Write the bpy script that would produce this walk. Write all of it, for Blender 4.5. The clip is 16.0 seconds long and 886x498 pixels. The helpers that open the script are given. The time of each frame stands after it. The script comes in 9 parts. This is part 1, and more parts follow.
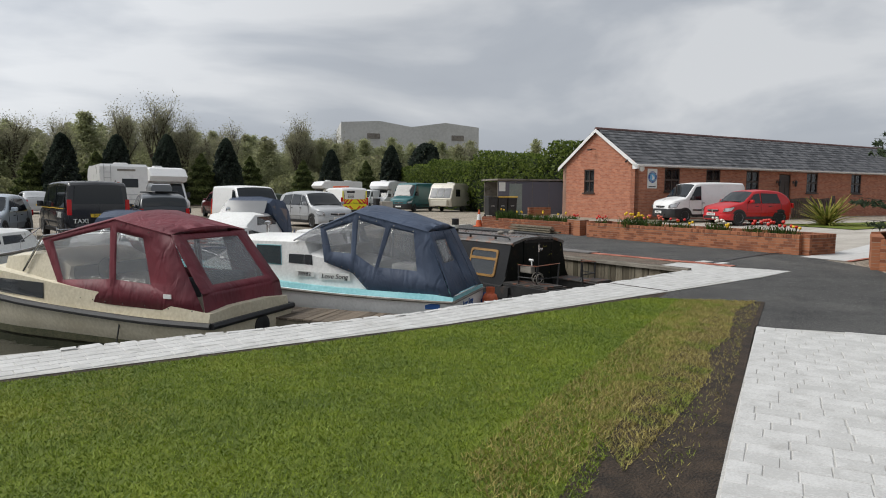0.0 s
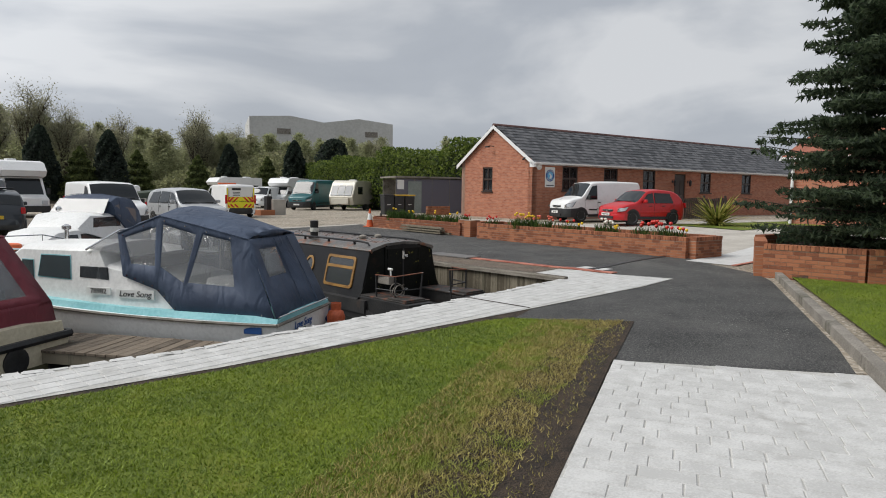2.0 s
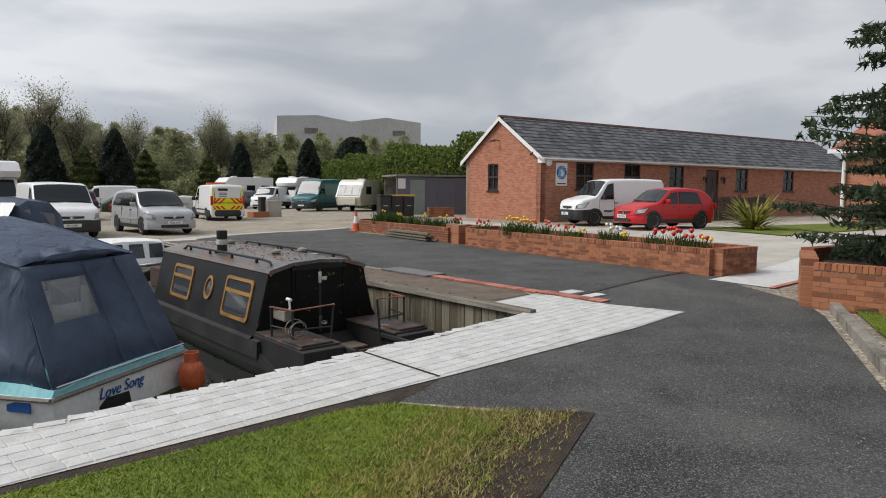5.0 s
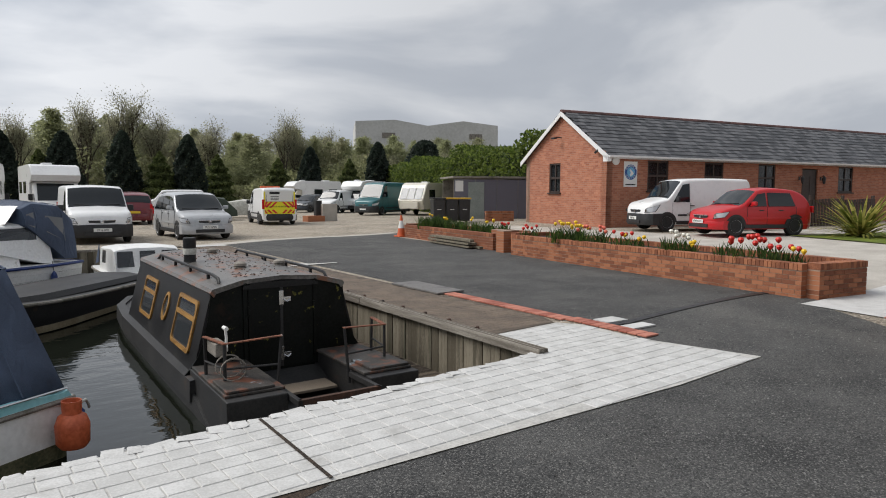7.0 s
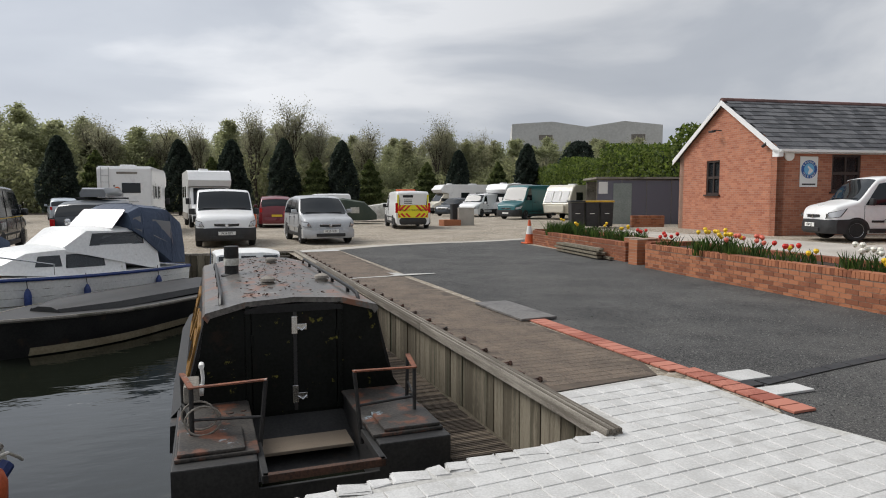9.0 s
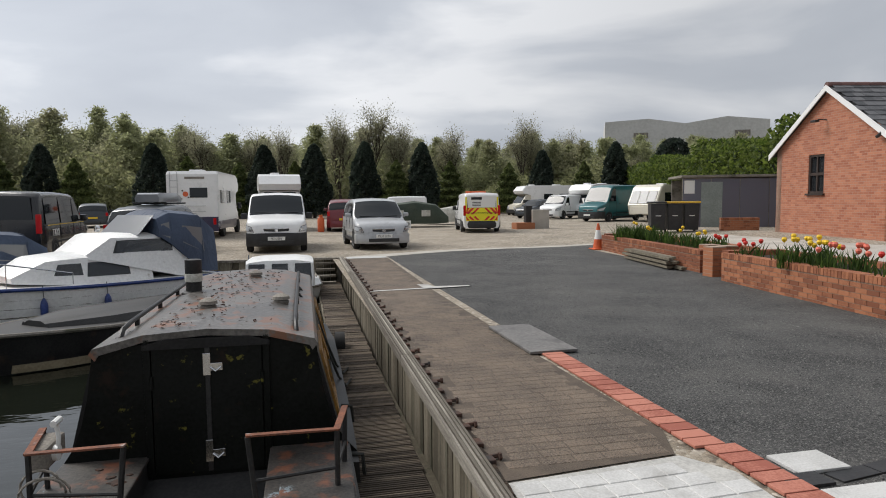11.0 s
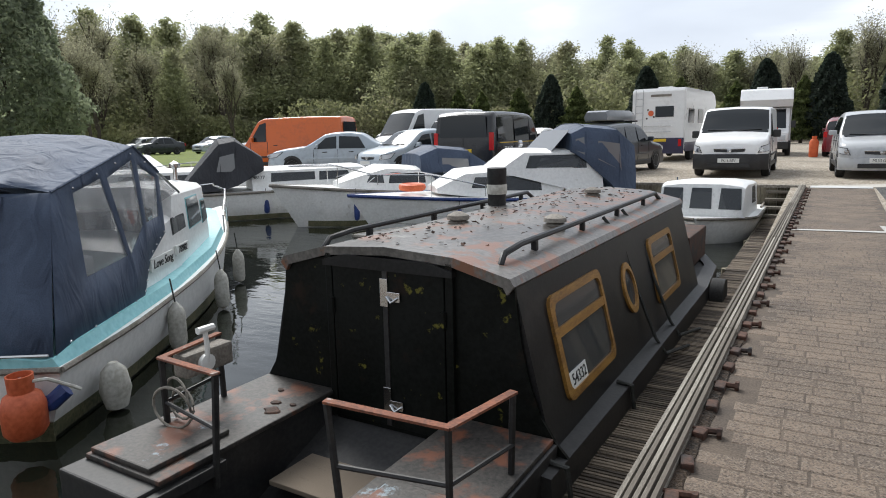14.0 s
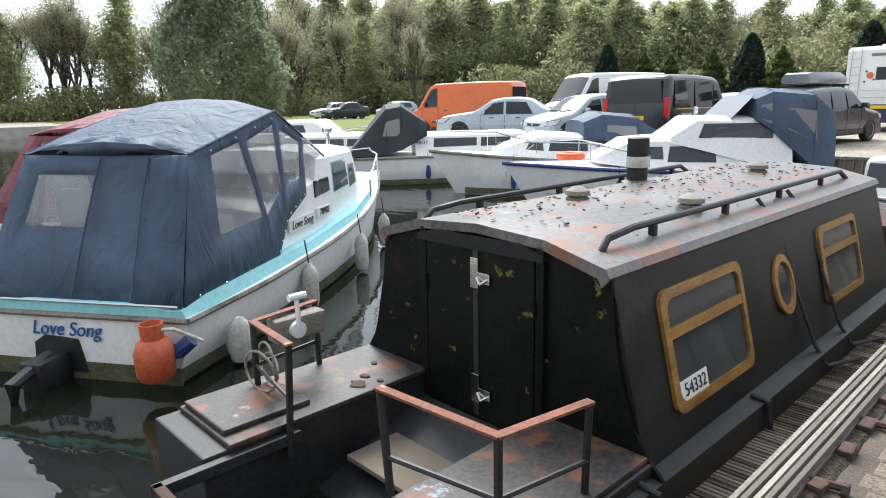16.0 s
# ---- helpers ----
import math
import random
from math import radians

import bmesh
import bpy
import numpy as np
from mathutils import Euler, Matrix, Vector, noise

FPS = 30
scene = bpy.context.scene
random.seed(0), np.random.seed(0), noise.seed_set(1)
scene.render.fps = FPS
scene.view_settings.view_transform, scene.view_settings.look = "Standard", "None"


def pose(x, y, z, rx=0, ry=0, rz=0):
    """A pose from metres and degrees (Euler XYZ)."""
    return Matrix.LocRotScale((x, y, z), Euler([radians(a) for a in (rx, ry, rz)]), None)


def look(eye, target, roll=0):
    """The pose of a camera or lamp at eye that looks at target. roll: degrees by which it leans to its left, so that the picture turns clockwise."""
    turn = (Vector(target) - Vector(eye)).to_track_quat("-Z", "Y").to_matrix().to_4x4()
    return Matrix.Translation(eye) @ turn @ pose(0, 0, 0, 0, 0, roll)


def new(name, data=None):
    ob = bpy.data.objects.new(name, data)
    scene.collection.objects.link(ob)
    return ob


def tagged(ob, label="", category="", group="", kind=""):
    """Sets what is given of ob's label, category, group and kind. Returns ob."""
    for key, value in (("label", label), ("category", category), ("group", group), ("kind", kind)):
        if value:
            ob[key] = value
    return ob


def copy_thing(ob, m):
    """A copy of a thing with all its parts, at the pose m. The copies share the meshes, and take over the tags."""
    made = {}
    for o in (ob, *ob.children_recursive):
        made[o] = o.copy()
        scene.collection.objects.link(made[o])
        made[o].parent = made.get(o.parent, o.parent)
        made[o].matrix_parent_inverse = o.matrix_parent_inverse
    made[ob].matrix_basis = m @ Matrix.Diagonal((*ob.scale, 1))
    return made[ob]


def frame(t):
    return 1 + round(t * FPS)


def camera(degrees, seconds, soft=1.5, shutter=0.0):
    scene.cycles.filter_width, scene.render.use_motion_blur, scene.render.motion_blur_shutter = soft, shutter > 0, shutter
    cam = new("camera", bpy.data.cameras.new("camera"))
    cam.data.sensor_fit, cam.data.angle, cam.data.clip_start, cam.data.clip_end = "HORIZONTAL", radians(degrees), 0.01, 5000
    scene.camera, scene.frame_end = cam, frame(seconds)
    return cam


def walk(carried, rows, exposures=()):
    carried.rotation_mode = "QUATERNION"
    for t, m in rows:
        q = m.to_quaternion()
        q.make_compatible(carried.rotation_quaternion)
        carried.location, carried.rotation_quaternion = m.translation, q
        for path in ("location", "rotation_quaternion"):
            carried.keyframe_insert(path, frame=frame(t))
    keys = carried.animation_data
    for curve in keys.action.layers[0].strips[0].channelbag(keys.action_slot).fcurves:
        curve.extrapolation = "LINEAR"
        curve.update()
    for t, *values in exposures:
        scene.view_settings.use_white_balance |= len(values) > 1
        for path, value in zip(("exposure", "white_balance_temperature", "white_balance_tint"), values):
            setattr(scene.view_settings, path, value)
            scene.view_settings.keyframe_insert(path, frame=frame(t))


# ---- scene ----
cam = camera(68.7, 16.0, soft=1.0)
PATH = [
    (0, (-12.899, -8.364, 1.576), (-11.672, -6.794, 1.407), 0.4),
    (0.5, (-12.411, -8.202, 1.607), (-11.091, -6.709, 1.437), 0.6),
    (1, (-11.906, -8.047, 1.579), (-10.544, -6.593, 1.407), 0.5),
    (1.5, (-11.346, -7.991, 1.601), (-9.94, -6.578, 1.429), 0.6),
    (2, (-10.765, -7.804, 1.618), (-9.351, -6.401, 1.444), 0.7),
    (2.5, (-10.124, -7.661, 1.646), (-8.712, -6.255, 1.471), 0.6),
    (3, (-9.515, -7.498, 1.696), (-8.105, -6.09, 1.521), 0.5),
    (3.5, (-8.936, -7.28, 1.716), (-7.528, -5.871, 1.539), 0.4),
    (4, (-8.39, -7.071, 1.775), (-6.986, -5.658, 1.597), 0.6),
    (4.2, (-8.189, -6.95, 1.749), (-6.797, -5.525, 1.57), 0.6),
    (6.5, (-5.554, -5.865, 1.624), (-4.33, -4.292, 1.456), 0.3),
    (7, (-5.032, -5.559, 1.601), (-3.884, -3.93, 1.434), 0.2),
    (7.5, (-4.475, -5.289, 1.581), (-3.455, -3.576, 1.416), 0.2),
    (8, (-3.985, -4.994, 1.559), (-3.083, -3.217, 1.398), 0.1),
    (8.5, (-3.547, -4.701, 1.574), (-2.692, -2.901, 1.413), 0.1),
    (9, (-3.08, -4.389, 1.577), (-2.36, -2.53, 1.42), -0.0),
    (9.2, (-2.899, -4.239, 1.585), (-2.243, -2.356, 1.427), 0.1),
    (11.3, (-1.308, -3.103, 1.593), (-0.944, -1.142, 1.445), -0.7),
    (11.5, (-1.16, -2.954, 1.574), (-0.87, -0.98, 1.428), -0.8),
    (12, (-0.841, -2.558, 1.528), (-0.671, -0.571, 1.387), -0.8),
    (12.5, (-0.55, -2.23, 1.428), (-0.547, -0.234, 1.296), -0.9),
    (13, (-0.391, -1.882, 1.295), (-0.761, 0.075, 1.113), -1.0),
    (13.5, (-0.25, -1.537, 1.27), (-0.976, 0.307, 1.001), -1.2),
    (14, (-0.045, -1.218, 1.274), (-1.028, 0.488, 0.927), -1.2),
    (14.5, (0.051, -0.943, 1.267), (-1.102, 0.645, 0.882), -1.3),
    (15, (0.048, -0.781, 1.261), (-1.176, 0.749, 0.86), -1.3),
    (15.5, (0.085, -0.718, 1.263), (-1.231, 0.73, 0.848), -1.1),
    (16, (0.113, -0.685, 1.266), (-1.281, 0.68, 0.829), -1.1),
]
walk(cam, [(t, look(eye, target, roll)) for t, eye, target, roll in PATH],
     exposures=[(0, 0.0, 6380, 9), (6, 0.03, 6380, 10), (9, 0.08, 6400, 10), (12, 0.07, 6450, 10), (13, 0.22, 6400, 10), (14, 0.52, 6250, 9), (15, 1.10, 6150, 8), (16, 1.26, 6100, 8)])

# ---- world, sun ----
world = bpy.data.worlds.new("overcast_sky")
scene.world = world
world.use_nodes = True
wt = world.node_tree
for n in list(wt.nodes):
    wt.nodes.remove(n)
w_out = wt.nodes.new("ShaderNodeOutputWorld")
w_bg = wt.nodes.new("ShaderNodeBackground")
w_sky = wt.nodes.new("ShaderNodeTexSky")
w_sky.sky_type = 'NISHITA'
w_sky.sun_disc = False
w_sky.sun_elevation = radians(52)
w_sky.sun_rotation = radians(-52)
w_sky.dust_density = 3.0
w_tc = wt.nodes.new("ShaderNodeTexCoord")
w_map = wt.nodes.new("ShaderNodeMapping")
w_map.inputs["Scale"].default_value = (1.0, 1.5, 3.8)
w_map.inputs["Rotation"].default_value = (0, 0.06, 0.5)
w_no = wt.nodes.new("ShaderNodeTexNoise")
w_no.inputs["Scale"].default_value = 1.5
w_no.inputs["Detail"].default_value = 6.0
w_no.inputs["Roughness"].default_value = 0.48
w_no.inputs["Distortion"].default_value = 0.35
w_rp = wt.nodes.new("ShaderNodeValToRGB")
w_rp.color_ramp.elements[0].position = 0.28
w_rp.color_ramp.elements[0].color = (0.43, 0.46, 0.52, 1)
w_rp.color_ramp.elements[1].position = 0.61
w_rp.color_ramp.elements[1].color = (0.84, 0.85, 0.87, 1)
w_e = w_rp.color_ramp.elements.new(0.5)
w_e.color = (0.57, 0.60, 0.65, 1)
w_mix = wt.nodes.new("ShaderNodeMix")
w_mix.data_type = 'RGBA'
w_mix.inputs[0].default_value = 0.94
w_mul = wt.nodes.new("ShaderNodeVectorMath")
w_mul.operation = 'SCALE'
w_mul.inputs["Scale"].default_value = 0.08
wt.links.new(w_sky.outputs[0], w_mul.inputs[0])
wt.links.new(w_tc.outputs["Generated"], w_map.inputs[0])
wt.links.new(w_map.outputs[0], w_no.inputs["Vector"])
wt.links.new(w_no.outputs["Fac"], w_rp.inputs[0])
wt.links.new(w_mul.outputs[0], w_mix.inputs[6])
wt.links.new(w_rp.outputs[0], w_mix.inputs[7])
# the cloud is brightest round the veiled sun
w_dot = wt.nodes.new("ShaderNodeVectorMath")
w_dot.operation = 'DOT_PRODUCT'
w_dot.inputs[1].default_value = Vector((-24, 19, 18)).normalized()
w_glow = wt.nodes.new("ShaderNodeMapRange")
w_glow.inputs["From Min"].default_value = 0.2
w_glow.inputs["From Max"].default_value = 0.95
w_glow.inputs["To Min"].default_value = 0.80
w_glow.inputs["To Max"].default_value = 1.24
w_lit = wt.nodes.new("ShaderNodeVectorMath")
w_lit.operation = 'SCALE'
wt.links.new(w_tc.outputs["Generated"], w_dot.inputs[0])
wt.links.new(w_dot.outputs["Value"], w_glow.inputs["Value"])
wt.links.new(w_mix.outputs[2], w_lit.inputs[0])
wt.links.new(w_glow.outputs[0], w_lit.inputs["Scale"])
wt.links.new(w_lit.outputs[0], w_bg.inputs["Color"])
w_bg.inputs["Strength"].default_value = 1.0
wt.links.new(w_bg.outputs[0], w_out.inputs[0])

sun_data = bpy.data.lights.new("sun", 'SUN')
sun_data.energy = 2.7
sun_data.angle = radians(32)
sun_data.color = (1.0, 0.96, 0.9)
sun = new("sun", sun_data)
sun.matrix_world = look((-24, 19, 33), (0, 0, 0))

# ---- materials ----
def principled(name, color, rough=0.6, metal=0.0, spec=0.5):
    m = bpy.data.materials.new(name)
    m.use_nodes = True
    b = m.node_tree.nodes["Principled BSDF"]
    b.inputs["Base Color"].default_value = (*color, 1)
    b.inputs["Roughness"].default_value = rough
    b.inputs["Metallic"].default_value = metal
    b.inputs["Specular IOR Level"].default_value = spec
    return m


def surface(name, c1, c2, scale=4.0, fine=60.0, rough=0.75, bump=0.3, dist=0.004, metal=0.0, c3=None, c3_scale=0.7, c3_at=0.6, c3_soft=0.12,
            isl=0.0, obj=0.0, stretch=(1, 1, 1), spec=0.5, rough_var=0.1):
    """Two-scale colour variation, an optional patchy third colour, fine relief."""
    m = principled(name, c1, rough, metal, spec)
    nt = m.node_tree
    b = nt.nodes["Principled BSDF"]
    tc = nt.nodes.new("ShaderNodeTexCoord")
    mp = nt.nodes.new("ShaderNodeMapping")
    mp.inputs["Scale"].default_value = stretch
    geo = nt.nodes.new("ShaderNodeNewGeometry")
    nt.links.new(geo.outputs["Position"], mp.inputs[0])
    n1 = nt.nodes.new("ShaderNodeTexNoise")
    n1.inputs["Scale"].default_value = scale
    n1.inputs["Detail"].default_value = 5
    n2 = nt.nodes.new("ShaderNodeTexNoise")
    n2.inputs["Scale"].default_value = fine
    n2.inputs["Detail"].default_value = 3
    for n in (n1, n2):
        nt.links.new(mp.outputs[0], n.inputs["Vector"])
    ad = nt.nodes.new("ShaderNodeMath")
    ad.operation = 'MULTIPLY_ADD'
    ad.inputs[1].default_value = 0.5
    nt.links.new(n1.outputs["Fac"], ad.inputs[0])
    sc = nt.nodes.new("ShaderNodeMath")
    sc.operation = 'MULTIPLY'
    sc.inputs[1].default_value = 0.5
    nt.links.new(n2.outputs["Fac"], sc.inputs[0])
    nt.links.new(sc.outputs[0], ad.inputs[2])
    last = ad.outputs[0]
    for amount, node, out in ((isl, "ShaderNodeNewGeometry", "Random Per Island"), (obj, "ShaderNodeObjectInfo", "Random")):
        if amount:
            g = nt.nodes.new(node)
            m2 = nt.nodes.new("ShaderNodeMath")
            m2.operation = 'MULTIPLY_ADD'
            m2.inputs[1].default_value = amount
            nt.links.new(g.outputs[out], m2.inputs[0])
            nt.links.new(last, m2.inputs[2])
            m3 = nt.nodes.new("ShaderNodeMath")
            m3.operation = 'SUBTRACT'
            m3.inputs[1].default_value = amount / 2
            nt.links.new(m2.outputs[0], m3.inputs[0])
            last = m3.outputs[0]
    rp = nt.nodes.new("ShaderNodeValToRGB")
    rp.color_ramp.elements[0].position = 0.39
    rp.color_ramp.elements[0].color = (*c1, 1)
    rp.color_ramp.elements[1].position = 0.61
    rp.color_ramp.elements[1].color = (*c2, 1)
    nt.links.new(last, rp.inputs[0])
    col = rp.outputs[0]
    if c3:
        n3 = nt.nodes.new("ShaderNodeTexNoise")
        n3.inputs["Scale"].default_value = c3_scale
        n3.inputs["Detail"].default_value = 6
        n3.inputs["Roughness"].default_value = 0.62
        nt.links.new(mp.outputs[0], n3.inputs["Vector"])
        r3 = nt.nodes.new("ShaderNodeMapRange")
        r3.inputs[1].default_value = c3_at
        r3.inputs[2].default_value = c3_at + c3_soft
        nt.links.new(n3.outputs["Fac"], r3.inputs[0])
        mx = nt.nodes.new("ShaderNodeMix")
        mx.data_type = 'RGBA'
        mx.inputs[7].default_value = (*c3, 1)
        nt.links.new(r3.outputs[0], mx.inputs[0])
        nt.links.new(col, mx.inputs[6])
        col = mx.outputs[2]
    nt.links.new(col, b.inputs["Base Color"])
    if rough_var:
        rr = nt.nodes.new("ShaderNodeMapRange")
        rr.inputs[3].default_value = max(0.02, rough - rough_var)
        rr.inputs[4].default_value = min(1, rough + rough_var)
        nt.links.new(n1.outputs["Fac"], rr.inputs[0])
        nt.links.new(rr.outputs[0], b.inputs["Roughness"])
    if bump:
        bp = nt.nodes.new("ShaderNodeBump")
        bp.inputs["Strength"].default_value = bump
        bp.inputs["Distance"].default_value = dist
        nt.links.new(n2.outputs["Fac"], bp.inputs["Height"])
        nt.links.new(bp.outputs[0], b.inputs["Normal"])
    return m


def glass(name, tint=(0.03, 0.035, 0.04), alpha=0.75, rough=0.04):
    """Dark glazing: glossy, partly see-through."""
    m = principled(name, tint, rough)
    m.node_tree.nodes["Principled BSDF"].inputs["Alpha"].default_value = alpha
    return m


def paint(name, color, rough=0.28, coat=0.5, dirt=0.35):
    d = tuple(c * (1 - dirt) + 0.03 * dirt for c in color)
    m = surface(name, d, color, 1.6, 9.0, rough, 0.0, rough_var=0.08)
    rp = [n for n in m.node_tree.nodes if n.type == 'VALTORGB'][0]
    rp.color_ramp.elements[0].position = 0.22
    rp.color_ramp.elements[1].position = 0.5
    m.node_tree.nodes["Principled BSDF"].inputs["Coat Weight"].default_value = coat
    m.node_tree.nodes["Principled BSDF"].inputs["Coat Roughness"].default_value = 0.08
    return m


M = {}
M["tarmac"] = surface("tarmac", (0.014, 0.0145, 0.015), (0.082, 0.081, 0.078), 1.2, 55, 0.86, 1.0, 0.008, c3=(0.105, 0.101, 0.094), c3_scale=0.45, c3_at=0.50, c3_soft=0.22)


def speckle(m, scale, light, share, bump=0.006):
    """Single stones showing in a bound or loose surface."""
    nt = m.node_tree
    b = nt.nodes["Principled BSDF"]
    src = b.inputs["Base Color"].links[0].from_socket
    geo = nt.nodes.new("ShaderNodeNewGeometry")
    vo = nt.nodes.new("ShaderNodeTexVoronoi")
    vo.inputs["Scale"].default_value = scale
    nt.links.new(geo.outputs["Position"], vo.inputs["Vector"])
    sep = nt.nodes.new("ShaderNodeSeparateColor")
    nt.links.new(vo.outputs["Color"], sep.inputs[0])
    mr = nt.nodes.new("ShaderNodeMapRange")
    mr.inputs[1].default_value = 1 - share
    mr.inputs[2].default_value = 1.0
    nt.links.new(sep.outputs[0], mr.inputs[0])
    mx = nt.nodes.new("ShaderNodeMix")
    mx.data_type = 'RGBA'
    mx.inputs[7].default_value = (*light, 1)
    nt.links.new(mr.outputs[0], mx.inputs[0])
    dk = nt.nodes.new("ShaderNodeMix")
    dk.data_type = 'RGBA'
    dk.blend_type = 'MULTIPLY'
    dk.inputs[7].default_value = (0.45, 0.45, 0.45, 1)
    m2 = nt.nodes.new("ShaderNodeMapRange")
    m2.inputs[1].default_value = 0.62
    m2.inputs[2].default_value = 1.0
    nt.links.new(sep.outputs[1], m2.inputs[0])
    nt.links.new(m2.outputs[0], dk.inputs[0])
    nt.links.new(src, dk.inputs[6])
    nt.links.new(dk.outputs[2], mx.inputs[6])
    nt.links.new(mx.outputs[2], b.inputs["Base Color"])
    bp = nt.nodes.new("ShaderNodeBump")
    bp.inputs["Strength"].default_value = 0.8
    bp.inputs["Distance"].default_value = bump
    bp.invert = True
    nt.links.new(vo.outputs["Distance"], bp.inputs["Height"])
    old = b.inputs["Normal"].links[0].from_socket
    nt.links.new(old, bp.inputs["Normal"])
    nt.links.new(bp.outputs[0], b.inputs["Normal"])


speckle(M["tarmac"], 115, (0.17, 0.165, 0.155), 0.28, 0.006)
M["gravel"] = surface("yard_gravel", (0.22, 0.18, 0.13), (0.38, 0.33, 0.26), 0.9, 90, 0.92, 0.8, 0.01, c3=(0.17, 0.145, 0.11), c3_scale=0.3, c3_at=0.5, c3_soft=0.2)
speckle(M["gravel"], 26, (0.50, 0.45, 0.38), 0.35, 0.015)
M["concrete"] = surface("pale_concrete", (0.34, 0.31, 0.27), (0.50, 0.47, 0.42), 1.5, 60, 0.88, 0.4, 0.004)
M["soil"] = surface("soil", (0.016, 0.011, 0.007), (0.072, 0.048, 0.030), 6, 70, 0.95, 1.0, 0.03)
M["lawn"] = surface("lawn_ground", (0.062, 0.092, 0.004), (0.150, 0.190, 0.010), 1.6, 90, 0.9, 0.9, 0.012, c3=(0.17, 0.165, 0.022), c3_scale=0.8, c3_at=0.55, c3_soft=0.2)
M["whitepave"] = surface("white_painted_blocks", (0.45, 0.445, 0.43), (0.585, 0.58, 0.565), 5, 70, 0.75, 0.5, 0.004, c3=(0.33, 0.32, 0.30), c3_scale=3.0, c3_at=0.58, c3_soft=0.18, isl=0.10, obj=0.10)
M["whitejoint"] = surface("paving_joint", (0.36, 0.35, 0.33), (0.52, 0.51, 0.48), 4, 50, 0.9, 0.3)
M["tanpave"] = surface("tan_blocks", (0.078, 0.058, 0.043), (0.205, 0.155, 0.114), 2.2, 110, 0.85, 0.8, 0.004, c3=(0.10, 0.08, 0.066), c3_scale=0.9, c3_at=0.55, c3_soft=0.2, isl=0.03, obj=0.03)
speckle(M["tanpave"], 150, (0.20, 0.165, 0.13), 0.25, 0.002)
M["tanjoint"] = surface("tan_joint", (0.050, 0.038, 0.029), (0.125, 0.096, 0.071), 4, 110, 0.9, 0.3)
M["redpave"] = surface("red_block", (0.30, 0.09, 0.06), (0.46, 0.18, 0.125), 4, 60, 0.82, 0.4, obj=0.35, isl=0.35)
M["kerb"] = surface("kerb_concrete", (0.15, 0.135, 0.115), (0.28, 0.255, 0.22), 3, 60, 0.88, 0.5, c3=(0.085, 0.082, 0.055), c3_scale=2.2, c3_at=0.54)
M["brick"] = surface("brick", (0.20, 0.068, 0.032), (0.38, 0.148, 0.070), 3, 60, 0.85, 0.5, 0.003, isl=0.5, obj=0.5)
M["mortar"] = surface("mortar", (0.27, 0.19, 0.14), (0.38, 0.29, 0.22), 6, 60, 0.92, 0.4)
M["slate"] = surface("slate", (0.050, 0.052, 0.057), (0.115, 0.116, 0.122), 3, 30, 0.7, 0.4, 0.004, isl=0.45)
M["white"] = paint("white_gloss", (0.80, 0.80, 0.79), 0.3, 0.3, 0.15)
M["upvc"] = principled("white_trim", (0.78, 0.78, 0.77), 0.4)
M["darkwood"] = surface("dark_stained_wood", (0.022, 0.014, 0.011), (0.055, 0.034, 0.026), 3, 40, 0.55, 0.3, stretch=(1, 1, 0.2))
M["black"] = surface("black_plastic", (0.012, 0.012, 0.013), (0.03, 0.03, 0.031), 5, 50, 0.5, 0.1)
M["rubber"] = surface("rubber", (0.012, 0.012, 0.012), (0.032, 0.031, 0.03), 8, 60, 0.85, 0.2)
M["chrome"] = principled("chrome", (0.6, 0.6, 0.6), 0.2, 1.0)
M["alloy"] = principled("alloy", (0.45, 0.45, 0.46), 0.35, 0.9)
M["glass"] = glass("vehicle_glass", (0.012, 0.015, 0.017), 1.0, 0.05)
M["window"] = glass("window_glass", (0.02, 0.022, 0.025), 0.7)
M["lens"] = principled("headlamp_lens", (0.55, 0.57, 0.6), 0.08)
M["redlens"] = principled("tail_lens", (0.5, 0.01, 0.012), 0.12)
M["plate_w"] = principled("plate_white", (0.75, 0.75, 0.72), 0.4)
M["plate_y"] = principled("plate_yellow", (0.75, 0.5, 0.03), 0.4)
M["ink"] = principled("lettering_black", (0.01, 0.01, 0.01), 0.5)
M["blueink"] = principled("lettering_blue", (0.02, 0.09, 0.30), 0.5)
M["curtain"] = principled("net_curtain", (0.5, 0.49, 0.46), 0.9)
M["interior"] = principled("dark_interior", (0.02, 0.02, 0.02), 0.9)
M["oldtimber"] = surface("weathered_timber", (0.13, 0.112, 0.09), (0.36, 0.33, 0.28), 2, 45, 0.88, 0.8, 0.004, stretch=(14, 0.8, 14), isl=0.3, obj=0.3)
M["piling"] = surface("piling_timber", (0.09, 0.075, 0.05), (0.24, 0.21, 0.155), 2, 30, 0.9, 0.8, 0.006, stretch=(9, 9, 0.6), isl=0.3, obj=0.3, c3=(0.05, 0.055, 0.03), c3_at=0.58)
M["decking"] = surface("grooved_decking", (0.055, 0.042, 0.031), (0.21, 0.168, 0.125), 2, 50, 0.88, 0.7, 0.004, stretch=(2, 12, 2), isl=0.35, obj=0.35)
M["rustbar"] = surface("bare_rusty_bar", (0.10, 0.038, 0.022), (0.23, 0.080, 0.040), 8, 60, 0.8, 0.5, 0.003, c3=(0.42, 0.40, 0.37), c3_scale=9, c3_at=0.62)
M["rust"] = surface("rusty_steel", (0.030, 0.017, 0.012), (0.090, 0.042, 0.026), 6, 60, 0.85, 0.6, 0.003, c3=(0.03, 0.026, 0.024), c3_scale=5, c3_at=0.52)

